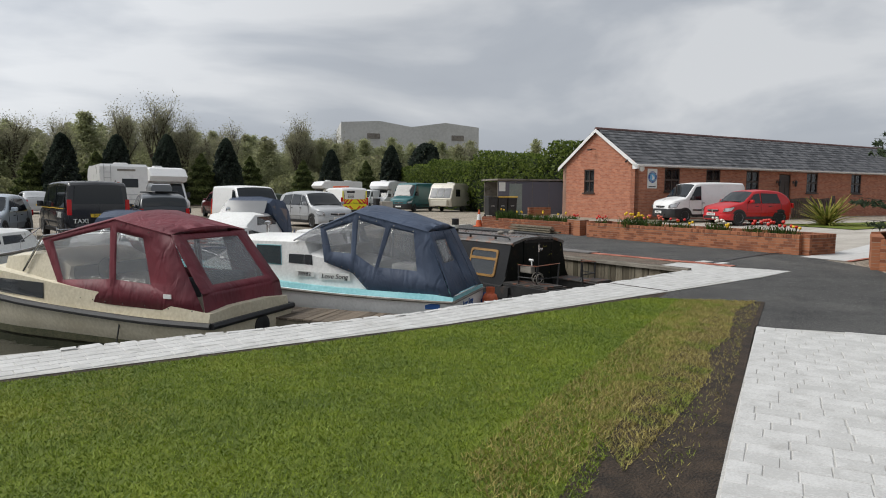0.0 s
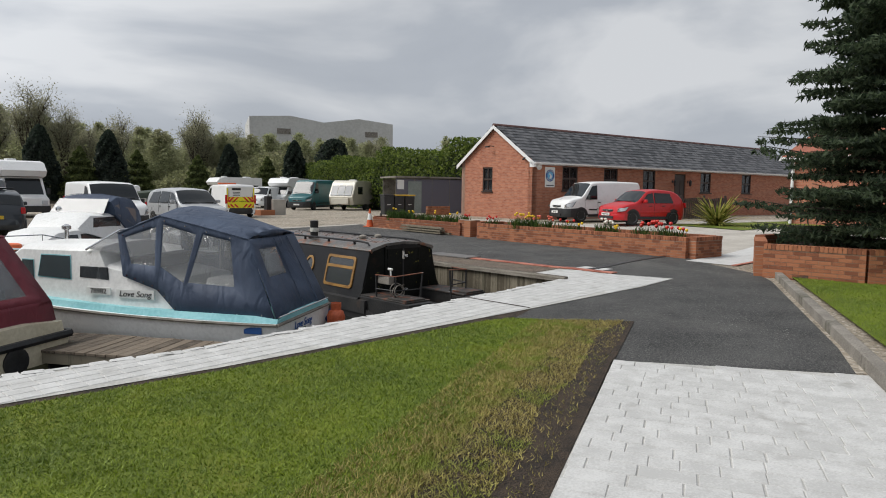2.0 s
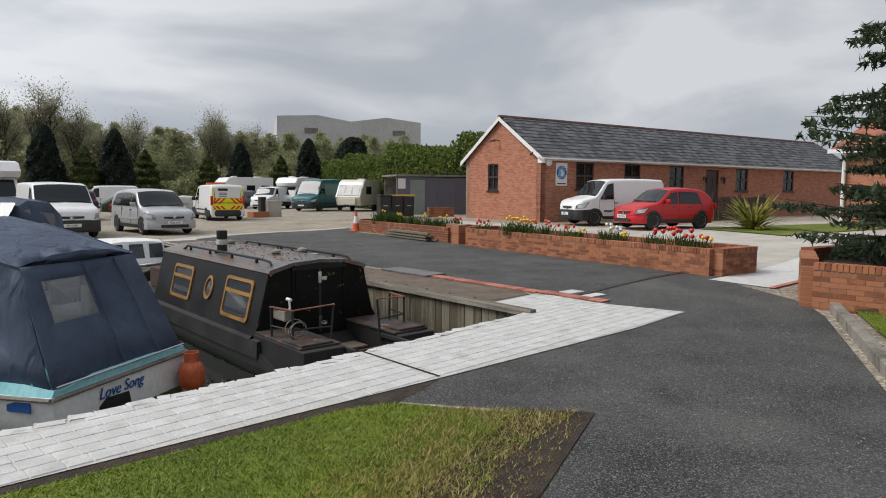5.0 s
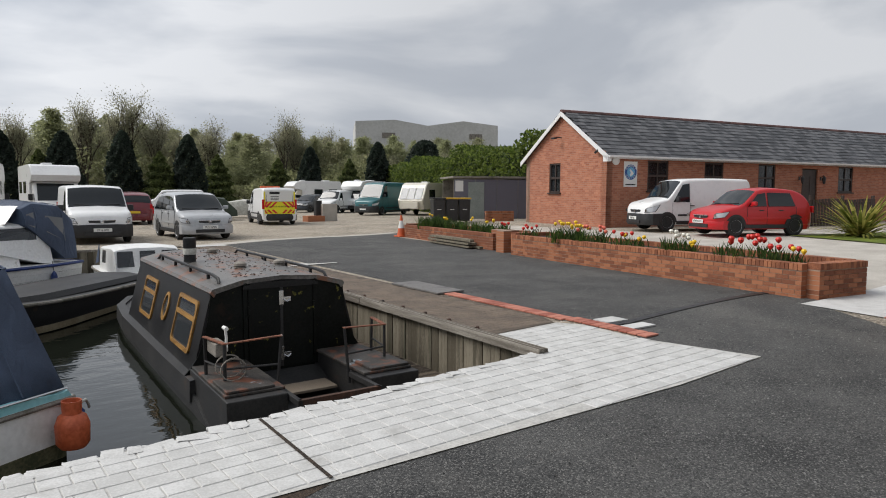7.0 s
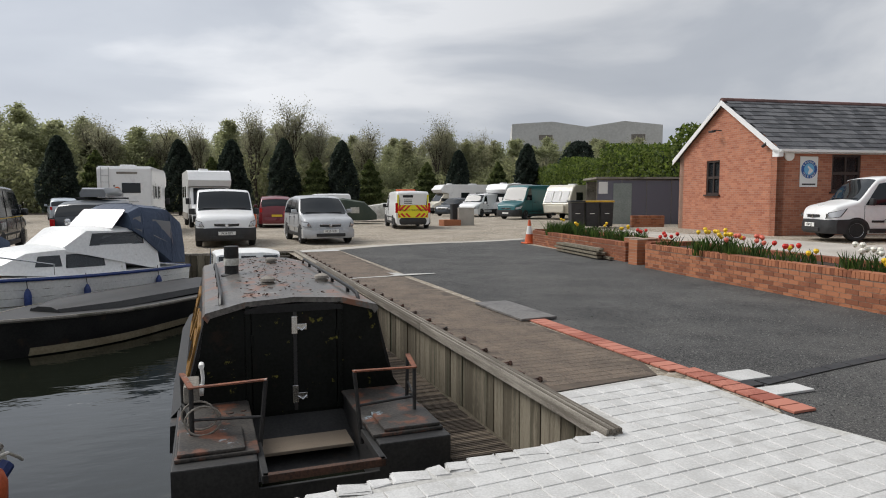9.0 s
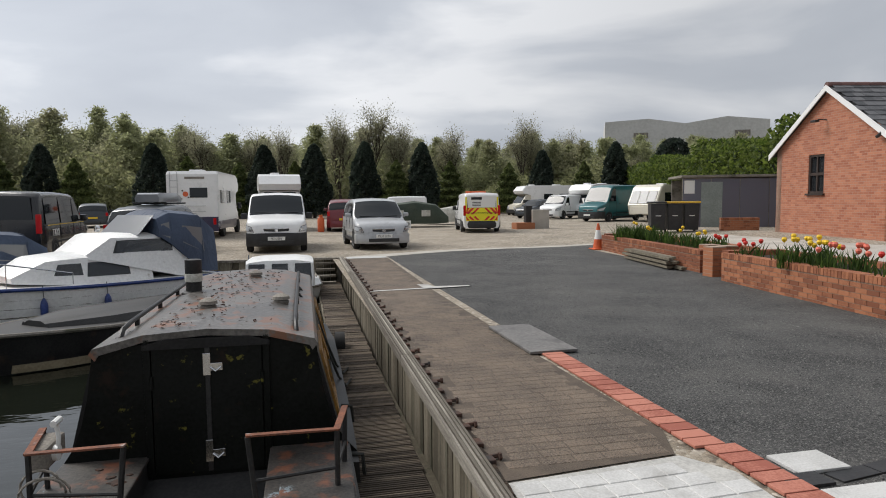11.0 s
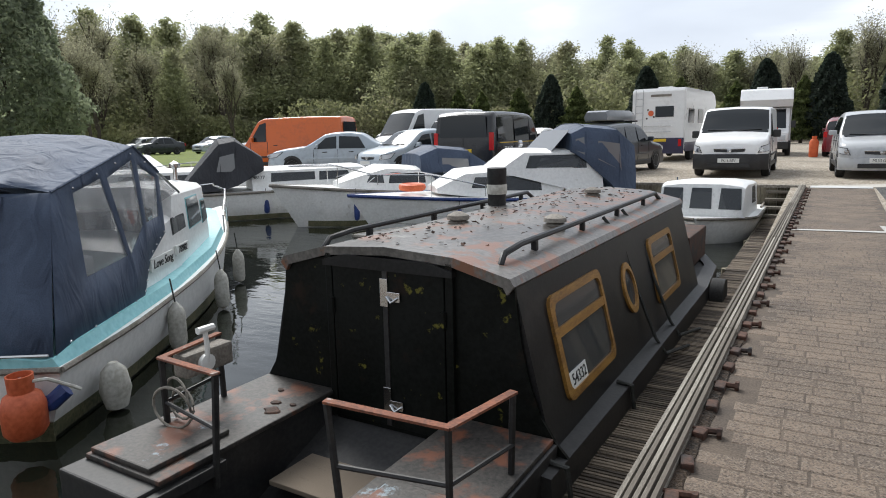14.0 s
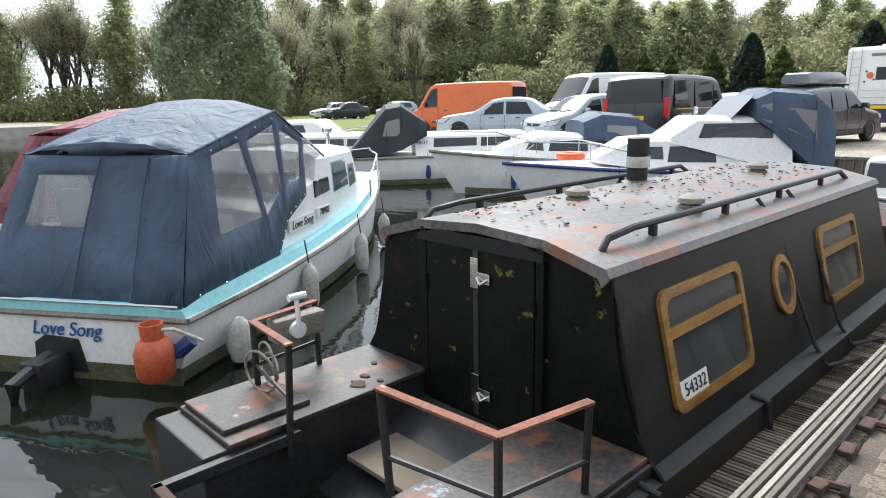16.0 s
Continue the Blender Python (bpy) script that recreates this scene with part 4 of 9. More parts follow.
def leafmat(name, c1, c2, c3=None):
    m = surface(name, c1, c2, 0.5, 6, 0.7, 0.0, isl=0.55, c3=c3, c3_scale=0.12, c3_at=0.5, c3_soft=0.25)
    nt = m.node_tree
    b = nt.nodes["Principled BSDF"]
    tr = nt.nodes.new("ShaderNodeBsdfTranslucent")
    src = b.inputs["Base Color"].links[0].from_socket
    nt.links.new(src, tr.inputs["Color"])
    mx = nt.nodes.new("ShaderNodeMixShader")
    mx.inputs[0].default_value = 0.6
    nt.links.new(b.outputs[0], mx.inputs[1])
    nt.links.new(tr.outputs[0], mx.inputs[2])
    nt.links.new(mx.outputs[0], nt.nodes["Material Output"].inputs["Surface"])
    return m


M["cypress"] = leafmat("dark_cypress", (0.020, 0.030, 0.022), (0.055, 0.075, 0.055))
M["thuja"] = leafmat("green_conifer", (0.055, 0.075, 0.022), (0.15, 0.18, 0.06))
M["fir"] = leafmat("blue_green_fir", (0.032, 0.052, 0.028), (0.095, 0.130, 0.068))
# spring leaf colour lifted and evened: distance haze is painted in
M["spring"] = leafmat("hazed_spring_leaves", (0.30, 0.315, 0.17), (0.42, 0.44, 0.24), (0.36, 0.33, 0.23))
M["twigs"] = leafmat("twiggy_brown_crown", (0.24, 0.235, 0.16), (0.38, 0.37, 0.24))
M["scrub"] = leafmat("scrub_leaves", (0.17, 0.18, 0.085), (0.29, 0.30, 0.15), (0.26, 0.23, 0.16))
M["laurel"] = leafmat("laurel_hedge", (0.06, 0.095, 0.016), (0.17, 0.22, 0.045))


def leaf_cloud(pts, size, seed, up=0.3, aspect=0.5):
    rng = np.random.default_rng(seed)
    n = len(pts)
    pts = np.asarray(pts)
    d = rng.normal(size=(n, 3))
    d[:, 2] += up
    d /= np.linalg.norm(d, axis=1)[:, None]
    e = np.cross(d, rng.normal(size=(n, 3)))
    e /= np.linalg.norm(e, axis=1)[:, None]
    s = size * rng.uniform(0.6, 1.4, n)[:, None]
    v = np.stack([pts - d * s, pts + e * s * aspect, pts + d * s, pts - e * s * aspect], 1).reshape(-1, 3)
    f = np.arange(n * 4).reshape(-1, 4)
    return v.tolist(), f.tolist()


def conifer_mesh(seed, H, R, n, mat, leaf, shape=0.85, layers=0):
    """Points through a tapering crown, with an uneven outline."""
    rng = np.random.default_rng(seed)
    h = rng.uniform(0.02, 1, n) ** 0.9
    a = rng.uniform(0, 2 * np.pi, n)
    prof = np.where(h < 0.25, 0.75 + h, (1 - (h - 0.25) / 0.75) ** shape)
    prof = np.maximum(prof, 0.03)
    lump = 1 + 0.13 * np.sin(a * 3 + h * 9 + seed) + 0.10 * np.sin(a * 7 - h * 23 + seed * 2)
    if layers:
        lump *= 1 + 0.18 * np.sin(h * layers * 2 * np.pi)
    r = R * prof * lump * rng.uniform(0.55, 1.0, n) ** 0.5
    return np.stack([r * np.cos(a), r * np.sin(a), 0.25 + h * (H - 0.25)], 1)


def conifer(name, seed, H, R, mat, leaf, n, m, label, group, shape=0.85, layers=0):
    t = thing(name, m, label, "tree", group)
    tubed("trunk", [(0, 0, -0.1), (0, 0, H * 0.3), (0, 0, H * 0.92)], [0.16, 0.12, 0.02], M["bark"], t, 7)
    v, f = leaf_cloud(conifer_mesh(seed, H, R, n, mat, leaf, shape, layers), leaf, seed)
    raw("crown", v, f, mat, t)
    return t


def branchy(seed, H, spread, leaves, leaf, leafm, m, label, group, depth=4, bare=False):
    rng = random.Random(seed)
    t = thing("deciduous_tree", m, label, "tree", group)
    bm = bmesh.new()
    tips = []

    def grow(p, d, length, r, k):
        q = p + d * length
        mid_ = p.lerp(q, 0.5) + Vector((rng.uniform(-1, 1), rng.uniform(-1, 1), 0)) * length * 0.06
        tube(bm, [p, mid_, q], [r, r * 0.82, r * 0.6], 5 if k else 7, cap=False)
        if k >= 2:
            tips.append((q, length))
            tips.append((mid_, length))
        if k >= depth:
            return
        for i in range(rng.choice((3, 3, 4)) if k else 5):
            a = rng.uniform(0, 2 * math.pi)
            tilt = rng.uniform(0.35, 0.85) * spread
            side = Vector((math.cos(a), math.sin(a), 0))
            nd = (d * math.cos(tilt) + side * math.sin(tilt) + Vector((0, 0, 0.22))).normalized()
            grow(p.lerp(q, rng.uniform(0.55, 1.0)), nd, length * rng.uniform(0.6, 0.8), max(r * 0.55, 0.012), k + 1)

    grow(Vector((0, 0, -0.2)), Vector((rng.uniform(-.05, .05), rng.uniform(-.05, .05), 1)).normalized(), H * 0.36, H * 0.017, 0)
    part("trunk", bm, M["bark"], t)
    nr = np.random.default_rng(seed)
    pts = []
    per = max(1, leaves // max(1, len(tips)))
    for q, l in tips:
        pts.append(np.array(q) + nr.normal(size=(per, 3)) * l * 0.38)
    v, f = leaf_cloud(np.concatenate(pts), leaf, seed)
    raw("crown", v, f, leafm, t)
    return t


def birch(seed, H, leaves, leaf, leafm, m, label, group):
    """A slim tree with a straight stem, rising twigs and a pointed, open crown."""
    rng = random.Random(seed)
    nr = np.random.default_rng(seed)
    t = thing("birch_tree", m, label, "tree", group)
    bm = bmesh.new()
    tube(bm, [(0, 0, -0.2), (rng.uniform(-.15, .15), rng.uniform(-.15, .15), H * 0.5), (0, 0, H)], [H * 0.012, H * 0.008, 0.012], 6, cap=False)
    pts = []
    nb_ = 95
    for i in range(nb_):
        h = 0.16 + 0.83 * (i / nb_) ** 0.9
        a = rng.uniform(0, 2 * math.pi)
        ln = H * (0.035 + 0.36 * max(0.0, 1 - h) ** 0.95 * min(1, h / 0.3)) * rng.uniform(0.55, 1.15)
        d = Vector((math.cos(a), math.sin(a), rng.uniform(0.45, 1.2))).normalized()
        p = Vector((0, 0, H * h * 0.97))
        q = p + d * ln + Vector((0, 0, -0.06 * ln))
        tube(bm, [p, p.lerp(q, 0.5), q], [0.035, 0.022, 0.008], 4, cap=False)
        n = max(4, int(leaves * ln / (H * 14)))
        u = nr.uniform(0.15, 1.05, n)[:, None]
        pts.append(np.array(p) * (1 - u) + np.array(q) * u + nr.normal(size=(n, 3)) * (0.17 * ln + 0.08))
    part("trunk", bm, M["bark"], t)
    v, f = leaf_cloud(np.concatenate(pts), leaf, seed)
    raw("crown", v, f, leafm, t)
    return t


# row of clipped conifers along the far side of the yard
random.seed(5)
dark_a = conifer("cypress_tree", 11, 6.6, 1.55, M["cypress"], 0.15, 8200, pose(-36, 58, 0), "dark rounded cypress at the yard's far edge", "row of conifers", 0.52)
green_a = conifer("conifer_tree", 12, 5.6, 1.65, M["thuja"], 0.15, 8000, pose(-32, 58, 0), "green tiered conifer at the yard's far edge", "row of conifers", 0.75, 7)
row = [(-29.5, 'g', .95), (-25.6, 'g', .98), (-22.5, 'd', 1.0), (-19.6, 'g', .95), (-13.2, 'd', 1.0), (-10.6, 'g', 1.0), (-6.2, 'g', .9), (-4.0, 'd', 1.0), (-1.3, 'g', .92), (0.4, 'd', 1.02), (5.2, 'd', 1.08), (8.0, 'g', .95), (10.4, 'd', 1.05),
       (13.5, 'g', .95), (19.5, 'g', .92), (23.0, 'd', .98), (27.2, 'g', .95), (30.5, 'd', 1.1)]
for x, c, s in row:
    ob = copy_thing(dark_a if c == 'd' else green_a, pose(x, 58 + rnd(-1, 1), 0, 0, 0, rnd(0, 360)))
    ob.scale = (s * rnd(.95, 1.05), s * rnd(.95, 1.05), s)
big_dark = conifer("yew_tree", 13, 9.0, 3.2, M["cypress"], 0.22, 6500, pose(45, 70, 0), "large dark round-headed evergreen behind the hedge", "", 0.35)

# woodland behind
wood = []
for i, (lm, nl, ls, lab) in enumerate(((M["spring"], 15000, 0.145, "spring woodland tree in young yellow-green leaf"), (M["spring"], 12500, 0.145, "spring woodland tree in young yellow-green leaf"), (M["twigs"], 8000, 0.085, "bare twiggy woodland tree"))):
    if i < 2:
        wood.append(birch(31 + i, 12.5, nl, ls, lm, pose(-70 + i * 8, 96, 0), lab, "woodland trees"))
    else:
        wood.append(branchy(31 + i, 12.5, 0.5, nl, ls, lm, pose(-70 + i * 8, 96, 0), lab, "woodland trees", 4))
random.seed(8)
for i in range(300):
    x = -125 + i * 0.64 + rnd(-1.5, 1.5)
    y = 78 + rnd(0, 26) - 0.30 * max(0, -x - 40)
    s = (0.80 + 0.35 * min(1, max(0, (-x - 10) / 40)) + 0.32 * min(1, max(0, (-x - 45) / 35))) * rnd(0.85, 1.12)
    ob = copy_thing(wood[0 if i % 5 < 2 else 1 if i % 5 < 4 else 2], pose(x, y, 0, 0, 0, rnd(0, 360)))
    ob.scale = (s * rnd(1.1, 1.5), s * rnd(1.1, 1.5), s * rnd(.92, 1.1))
for x, y, s in ((3.5, 70, 0.95), (7.5, 72, 1.08), (10.5, 71, 0.9), (15, 90, 0.9), (28, 78, 1.05), (30, 80, 0.95), (-2.5, 70, .8), (13, 72, .75), (-66, 40, 1.0), (-74, 46, 1.15), (-80, 38, 1.0), (-58, 52, .9)):
    ob = copy_thing(wood[2], pose(x, y, 0, 0, 0, rnd(0, 360)))
    ob.scale = (s, s, s)
for i in range(38):
    q = i / 37
    ob = copy_thing(wood[1 if i % 7 == 3 else 2], pose(-72 - 46 * q + rnd(-4, 4), 62 - 62 * q + rnd(-5, 5), 0, 0, 0, rnd(0, 360)))
    s = rnd(1.0, 1.55)
    ob.scale = (s * 1.05, s * 1.05, s)
for x, y, s in ((62, 38, 0.62), (66, 36, 0.6), (47, 42, .55), (92, 50, .8), (58, 60, .8)):
    ob = copy_thing(wood[1], pose(x, y, 0, 0, 0, rnd(0, 360)))
    ob.scale = (s, s, s)
# undergrowth along the wood
nr = np.random.default_rng(3)
n = 80000
ux = nr.uniform(-130, 75, n)
uh = 4.6 + 1.4 * np.sin(ux * 0.21) + 1.0 * np.sin(ux * 0.53 + 1)
v, f = leaf_cloud(np.stack([ux, 72 + nr.normal(0, 2.5, n) - 0.30 * np.maximum(0, -ux - 40), nr.uniform(0, 1, n) ** 0.8 * uh], 1), 0.22, 4)
raw("undergrowth", v, f, M["scrub"], None, "tangled spring undergrowth at the edge of the wood", "stuff")
n = 60000
ux = nr.uniform(-150, 95, n)
v, f = leaf_cloud(np.stack([ux, 116 + nr.normal(0, 3, n) - 0.35 * np.maximum(0, -ux - 40), nr.uniform(0, 1, n) ** 0.8 * (7.5 + 4.5 * np.clip((-ux - 10) / 45, 0, 1) + 1.2 * np.sin(ux * 0.17) + 0.9 * np.sin(ux * 0.61))], 1), 0.5, 14)
raw("far_woodland", v, f, M["spring"], None, "dense far woodland closing the view", "stuff")
n = 50000
q = nr.uniform(0, 1, n)
v, f = leaf_cloud(np.stack([-70 - 52 * q + nr.normal(0, 3, n), 64 - 76 * q + nr.normal(0, 3, n), nr.uniform(0, 1, n) ** 0.8 * (3.2 + 1.2 * np.sin(q * 30))], 1), 0.24, 15)
raw("west_undergrowth", v, f, M["scrub"], None, "spring undergrowth along the western wood", "stuff")
sheet("woodland_floor", [(-160, -40), (-118, -30), (-84, 50), (-60, 62), (60, 62), (120, 62), (140, 220), (-220, 220)], 0.02, M["soil"], 20, "dark woodland floor beyond the yard")
# hedge behind the shed
n = 45000
u = nr.uniform(0, 1, n)
hx, hy = 19.5 + u * 13, 19.0 + u * 38
hh = 4.6 + 0.35 * np.sin(u * 40) + 0.3 * np.sin(u * 17 + 2)
w = nr.uniform(-1, 1, n)
hz = np.abs(nr.uniform(0, 1, n)) ** 0.55 * hh
v, f = leaf_cloud(np.stack([hx + w * 1.1 * 0.95, hy - w * 1.1 * 0.32, hz], 1), 0.13, 6)
hedge = raw("laurel_hedge", v, f, M["laurel"], None, "tall bright green laurel hedge behind the shed", "stuff")
bm = bmesh.new()
ring_loft(bm, [[(19.5 + q * 13 - .5, 19 + q * 38 + .2, 0), (19.5 + q * 13 + .5, 19 + q * 38 - .2, 0), (19.5 + q * 13 + .5, 19 + q * 38 - .2, 4.1), (19.5 + q * 13 - .5, 19 + q * 38 + .2, 4.1)] for q in (0, 1)])
part("hedge_core", bm, M["cypress"], hedge)
# far factory
factory = thing("factory_shed", pose(87, 171, 0, 0, 0, -26), "large pale grey factory shed beyond the trees", "building")
bm = bmesh.new()
ring_loft(bm, [[(0, y, 0), (0, y, 23.6), (12, y, 24.2), (22, y, 22.6), (33, y, 24.2), (44, y, 23.0), (44, y, 0)] for y in (0, 30)])
part("wall", bm, surface("grey_cladding", (0.46, 0.46, 0.43), (0.56, 0.56, 0.53), 0.12, 1.5, 0.7, 0.1, c3=(0.66, 0.66, 0.63), c3_scale=0.16, c3_at=0.62), factory)
for x in (10, 37):
    boxed("vent_panel", (x, -0.1, 19.5), (4, 0.2, 1.6), M["kerb"], factory)

# big fir beside the brick planter
fir = thing("fir_tree", pose(5.2, -5.2, 0.45), "tall dark blue-green fir with layered drooping boughs", "tree")
tubed("trunk", [(0, 0, -0.1), (0, 0, 4), (0, 0, 9.2)], [0.17, 0.11, 0.015], M["bark"], fir, 8)
rng = random.Random(4)
nr = np.random.default_rng(9)
needle = []
bm = bmesh.new()
for i in range(330):
    h = 0.25 + 9.0 * (i / 330) ** 0.95
    a = i * 2.39996 + rng.uniform(-.3, .3)
    R = (3.1 * (1 - (h / 9.6)) ** 0.8 + 0.12) * rng.uniform(0.7, 1.12)
    d = Vector((math.cos(a), math.sin(a), 0))
    pts = [Vector((0, 0, h)) + d * R * t + Vector((0, 0, (-0.10 + 0.12 * math.sin(i * 1.7)) * R * t + 0.10 * R * t * t)) for t in (0, .35, .7, 1)]
    tube(bm, pts, [0.03, 0.022, 0.014, 0.005], 5, cap=False)
    side = Vector((-d.y, d.x, 0))
    for k in range(14):
        t = 0.15 + 0.85 * k / 14
        base = pts[0].lerp(pts[3], t) + Vector((0, 0, -0.03 * R))
        wl = R * 0.36 * (1.1 - t) + 0.10
        for sg in (-1, 1):
            m_ = int(9 + 12 * wl)
            tt = nr.uniform(0, 1, m_)
            for q in tt:
                needle.append(tuple(base + side * sg * wl * q + d * wl * 0.7 * q + Vector((0, 0, -0.10 * q * wl + nr.normal() * 0.02))))
part("bough_wood", bm, M["bark"], fir)
v, f = leaf_cloud(np.array(needle), 0.085, 10, up=-0.25, aspect=0.26)
raw("needles", v, f, M["fir"], fir)

# ---- quay ----
def tiled(poly, x0, x1, y0, y1, bw, bh, off, mat, jointmat, name, label, along_x=True, ang=0.0, origin=(0, 0), hold=None, th=0.010, gap=0.006, jit=0.3, slack=0.44, near=None, clip=False):
    """A joint bed with single blocks on it; the nearest are parts of their own, the rest one joined part."""
    bed = sheet(name, poly, off, jointmat, 1.5, label)
    ca, sa = math.cos(ang), math.sin(ang)

    def inside(x, y):
        c = False
        for (xa, ya), (xb, yb) in zip(poly, poly[1:] + poly[:1]):
            if (ya > y) != (yb > y) and x < (xb - xa) * (y - ya) / (yb - ya) + xa:
                c = not c
        return c

    rng = random.Random(len(poly) * 7 + 3)
    blocks = []
    v = y0
    r = 0
    while v < y1:
        u = x0 if clip else x0 - rng.uniform(0, bw)
        while u < x1 - 0.04:
            w = bw * rng.uniform(1 - jit, 1 + jit) * (rng.uniform(0.4, 1) if clip and u == x0 else 1)
            if clip and u + w > x1 - 0.08:
                w = x1 - u
            cu, cv = u + w / 2, v + bh / 2
            x, y = origin[0] + cu * ca - cv * sa, origin[1] + cu * sa + cv * ca
            h = max(w, bh) * 0.38
            if inside(x, y) and all(inside(x + dx * w * slack * ca - dy * bh * slack * sa, y + dx * w * slack * sa + dy * bh * slack * ca) for dx in (-1, 1) for dy in (-1, 1)):
                blocks.append((x, y, w - gap, bh - gap))
            u += w
        v += bh
        r += 1
    if near:
        blocks.sort(key=lambda b: (b[0] - near[0]) ** 2 + (b[1] - near[1]) ** 2)
    shared = {}
    vs, fs = [], []
    for i, (x, y, w, h) in enumerate(blocks):
        z = ground_z(x, y) + off
        t = th * rng.uniform(0.85, 1.15)
        e = 0.005
        loc = [(-w / 2, -h / 2, 0), (w / 2, -h / 2, 0), (w / 2, h / 2, 0), (-w / 2, h / 2, 0)]
        top = [(a * (1 - 2 * e / w), b * (1 - 2 * e / h), t) for a, b, _ in loc]
        q = [(a * ca - b * sa, a * sa + b * ca, c) for a, b, c in loc + top]
        ff = [(4, 5, 6, 7), (0, 1, 5, 4), (1, 2, 6, 5), (2, 3, 7, 6), (3, 0, 4, 7)]
        if near and i < 300:
            key = round(w / bw * 24)
            if key not in shared:
                me = bpy.data.meshes.new("paving_block")
                me.from_pydata(q, [], ff)
                me.materials.append(mat)
                shared[key] = me
            ob = new("paving_block", shared[key])
            ob.location = (x, y, z)
            ob.parent = bed
        else:
            k = len(vs)
            vs += [(a + x, b + y, c + z) for a, b, c in q]
            fs += [tuple(k + j for j in g) for g in ff]
    if vs:
        raw("paving_rest", vs, fs, mat, bed, "", "stuff")
    return bed


# timber piling wall, capping rail, walkway
wall_q = thing("timber_quay_wall", pose(0, 0, 0), "weathered timber piling along the quay", "quay wall")
random.seed(21)
y = -0.9
while y < FAR_Y:
    w = rnd(0.14, 0.20)
    x = rail_x(y)
    boxed("pile_board", (x + 0.03 + rnd(-.012, .012), y + w / 2, -0.78), (0.06, w - 0.012, 1.5), M["piling"], wall_q)
    y += w
bm = bmesh.new()
box(bm, -0.06, 7, -1.1, 0.35, 16.0, 2.18)
part("backing_wall", bm, M["concrete"], wall_q)
y = -0.92
for seg in range(4):
    y1 = y + (14.75 + 0.92) / 4 - 0.015
    for g in range(5):
        xo = -0.065 + g * 0.0265
        bm = bmesh.new()
        ring_loft(bm, [[(rail_x(yy) + xo - 0.010, yy, 0.03), (rail_x(yy) + xo + 0.010, yy, 0.03), (rail_x(yy) + xo + 0.008, yy, 0.062 + 0.004 * (g % 2)), (rail_x(yy) + xo - 0.008, yy, 0.062 + 0.004 * (g % 2))] for yy in (y, (y + y1) / 2, y1)])
        part("rail_rib", bm, M["oldtimber"], wall_q)
    bm = bmesh.new()
    ring_loft(bm, [[(rail_x(yy) - 0.075, yy, -0.03), (rail_x(yy) + 0.055, yy, -0.03), (rail_x(yy) + 0.055, yy, 0.034), (rail_x(yy) - 0.075, yy, 0.034)] for yy in (y, y1)])
    part("capping_rail", bm, M["oldtimber"], wall_q, "grooved weathered capping rail")
    y = y1 + 0.015
for i in range(48):
    yy = 0.35 + i * 0.29 + rnd(-.02, .02)
    bm = bmesh.new()
    box(bm, rail_x(yy) + 0.085, yy, 0.018, 0.05, rnd(.06, .13), 0.05, 0.010, Matrix.Rotation(rnd(-.2, .2), 3, 'Z'))
    if i % 2 == 0:
        tube(bm, [(rail_x(yy) + 0.05, yy + .03, 0.028), (rail_x(yy) + 0.15, yy + .03 + rnd(-.02, .02), 0.030)], 0.014, 6)
        lathe(bm, [(0.0, .0), (0.026, .0), (0.026, .018), (0.0, .018)], (rail_x(yy) + 0.148, yy + .03, 0.030), 6, 'x')
    part("bolt", bm, M["rust"], wall_q, "rusty bolt and bracket")
bm = bmesh.new()
ring_loft(bm, [[(rail_x(yy) + 0.056, yy, 0.0), (rail_x(yy) + 0.105 + rnd(-.022, .022), yy, 0.0), (rail_x(yy) + 0.098 + rnd(-.01, .01), yy, 0.020), (rail_x(yy) + 0.056, yy, 0.022)] for yy in [-0.1 + 0.11 * k for k in range(134)]])
part("dirt_seam", bm, M["soil"], wall_q, "dark ragged strip behind the capping rail")
pier = thing("timber_walkway", pose(0, 0, 0), "narrow grooved timber walkway beside the quay wall", "walkway")
yy = -0.2
i = 0
while yy < 14.4:
    bm = bmesh.new()
    zz = -0.60 + rnd(-.004, .004)
    xs = rnd(-.012, .012)
    box(bm, rail_x(yy) - 0.36 + xs, yy, zz - 0.006, 0.56, 0.132, 0.028)
    for k in range(4):
        box(bm, rail_x(yy) - 0.36 + xs, yy - 0.051 + k * 0.034, zz + 0.011, 0.56, 0.021, 0.012)
    part("plank", bm, M["decking"], pier)
    yy += 0.142
for xo in (-0.6, -0.14):
    boxed("bearer", (rail_x(7) + xo + 0.02, 7.1, -0.68), (0.07, 14.4, 0.12), M["piling"], pier)
for i in range(6):
    tubed("pier_post", [(rail_x(i * 2.8) - 0.66, 0.5 + i * 2.6, -2.2), (rail_x(i * 2.8) - 0.66, 0.5 + i * 2.6, -0.62)], 0.07, M["piling"], pier, 8)
far_wall = thing("timber_bank_wall", pose(0, 0, 0), "dark timber boarding along the far bank", "quay wall")
x = -0.4
while x > -26:
    w = rnd(0.15, 0.2)
    boxed("bank_board", (x - w / 2, FAR_Y - 0.03 + rnd(-.01, .01), -0.75), (w - 0.012, 0.06, 1.5), M["piling"], far_wall)
    x -= w
boxed("bank_capping", (-13, FAR_Y - 0.02, 0.015), (25.5, 0.16, 0.06), M["oldtimber"], far_wall)
bm = bmesh.new()
box(bm, -30, FAR_Y + 0.12, -1.1, 60, 0.2, 2.18)
part("backing_wall", bm, M["concrete"], far_wall)
steps = thing("bank_steps", pose(-0.72, FAR_Y - 0.1, -0.1), "short timber steps down to the walkway", "steps")
for i in range(4):
    boxed("tread", (0, -0.22 * i, -0.15 * i), (0.5, 0.24, 0.05), M["oldtimber"], steps)
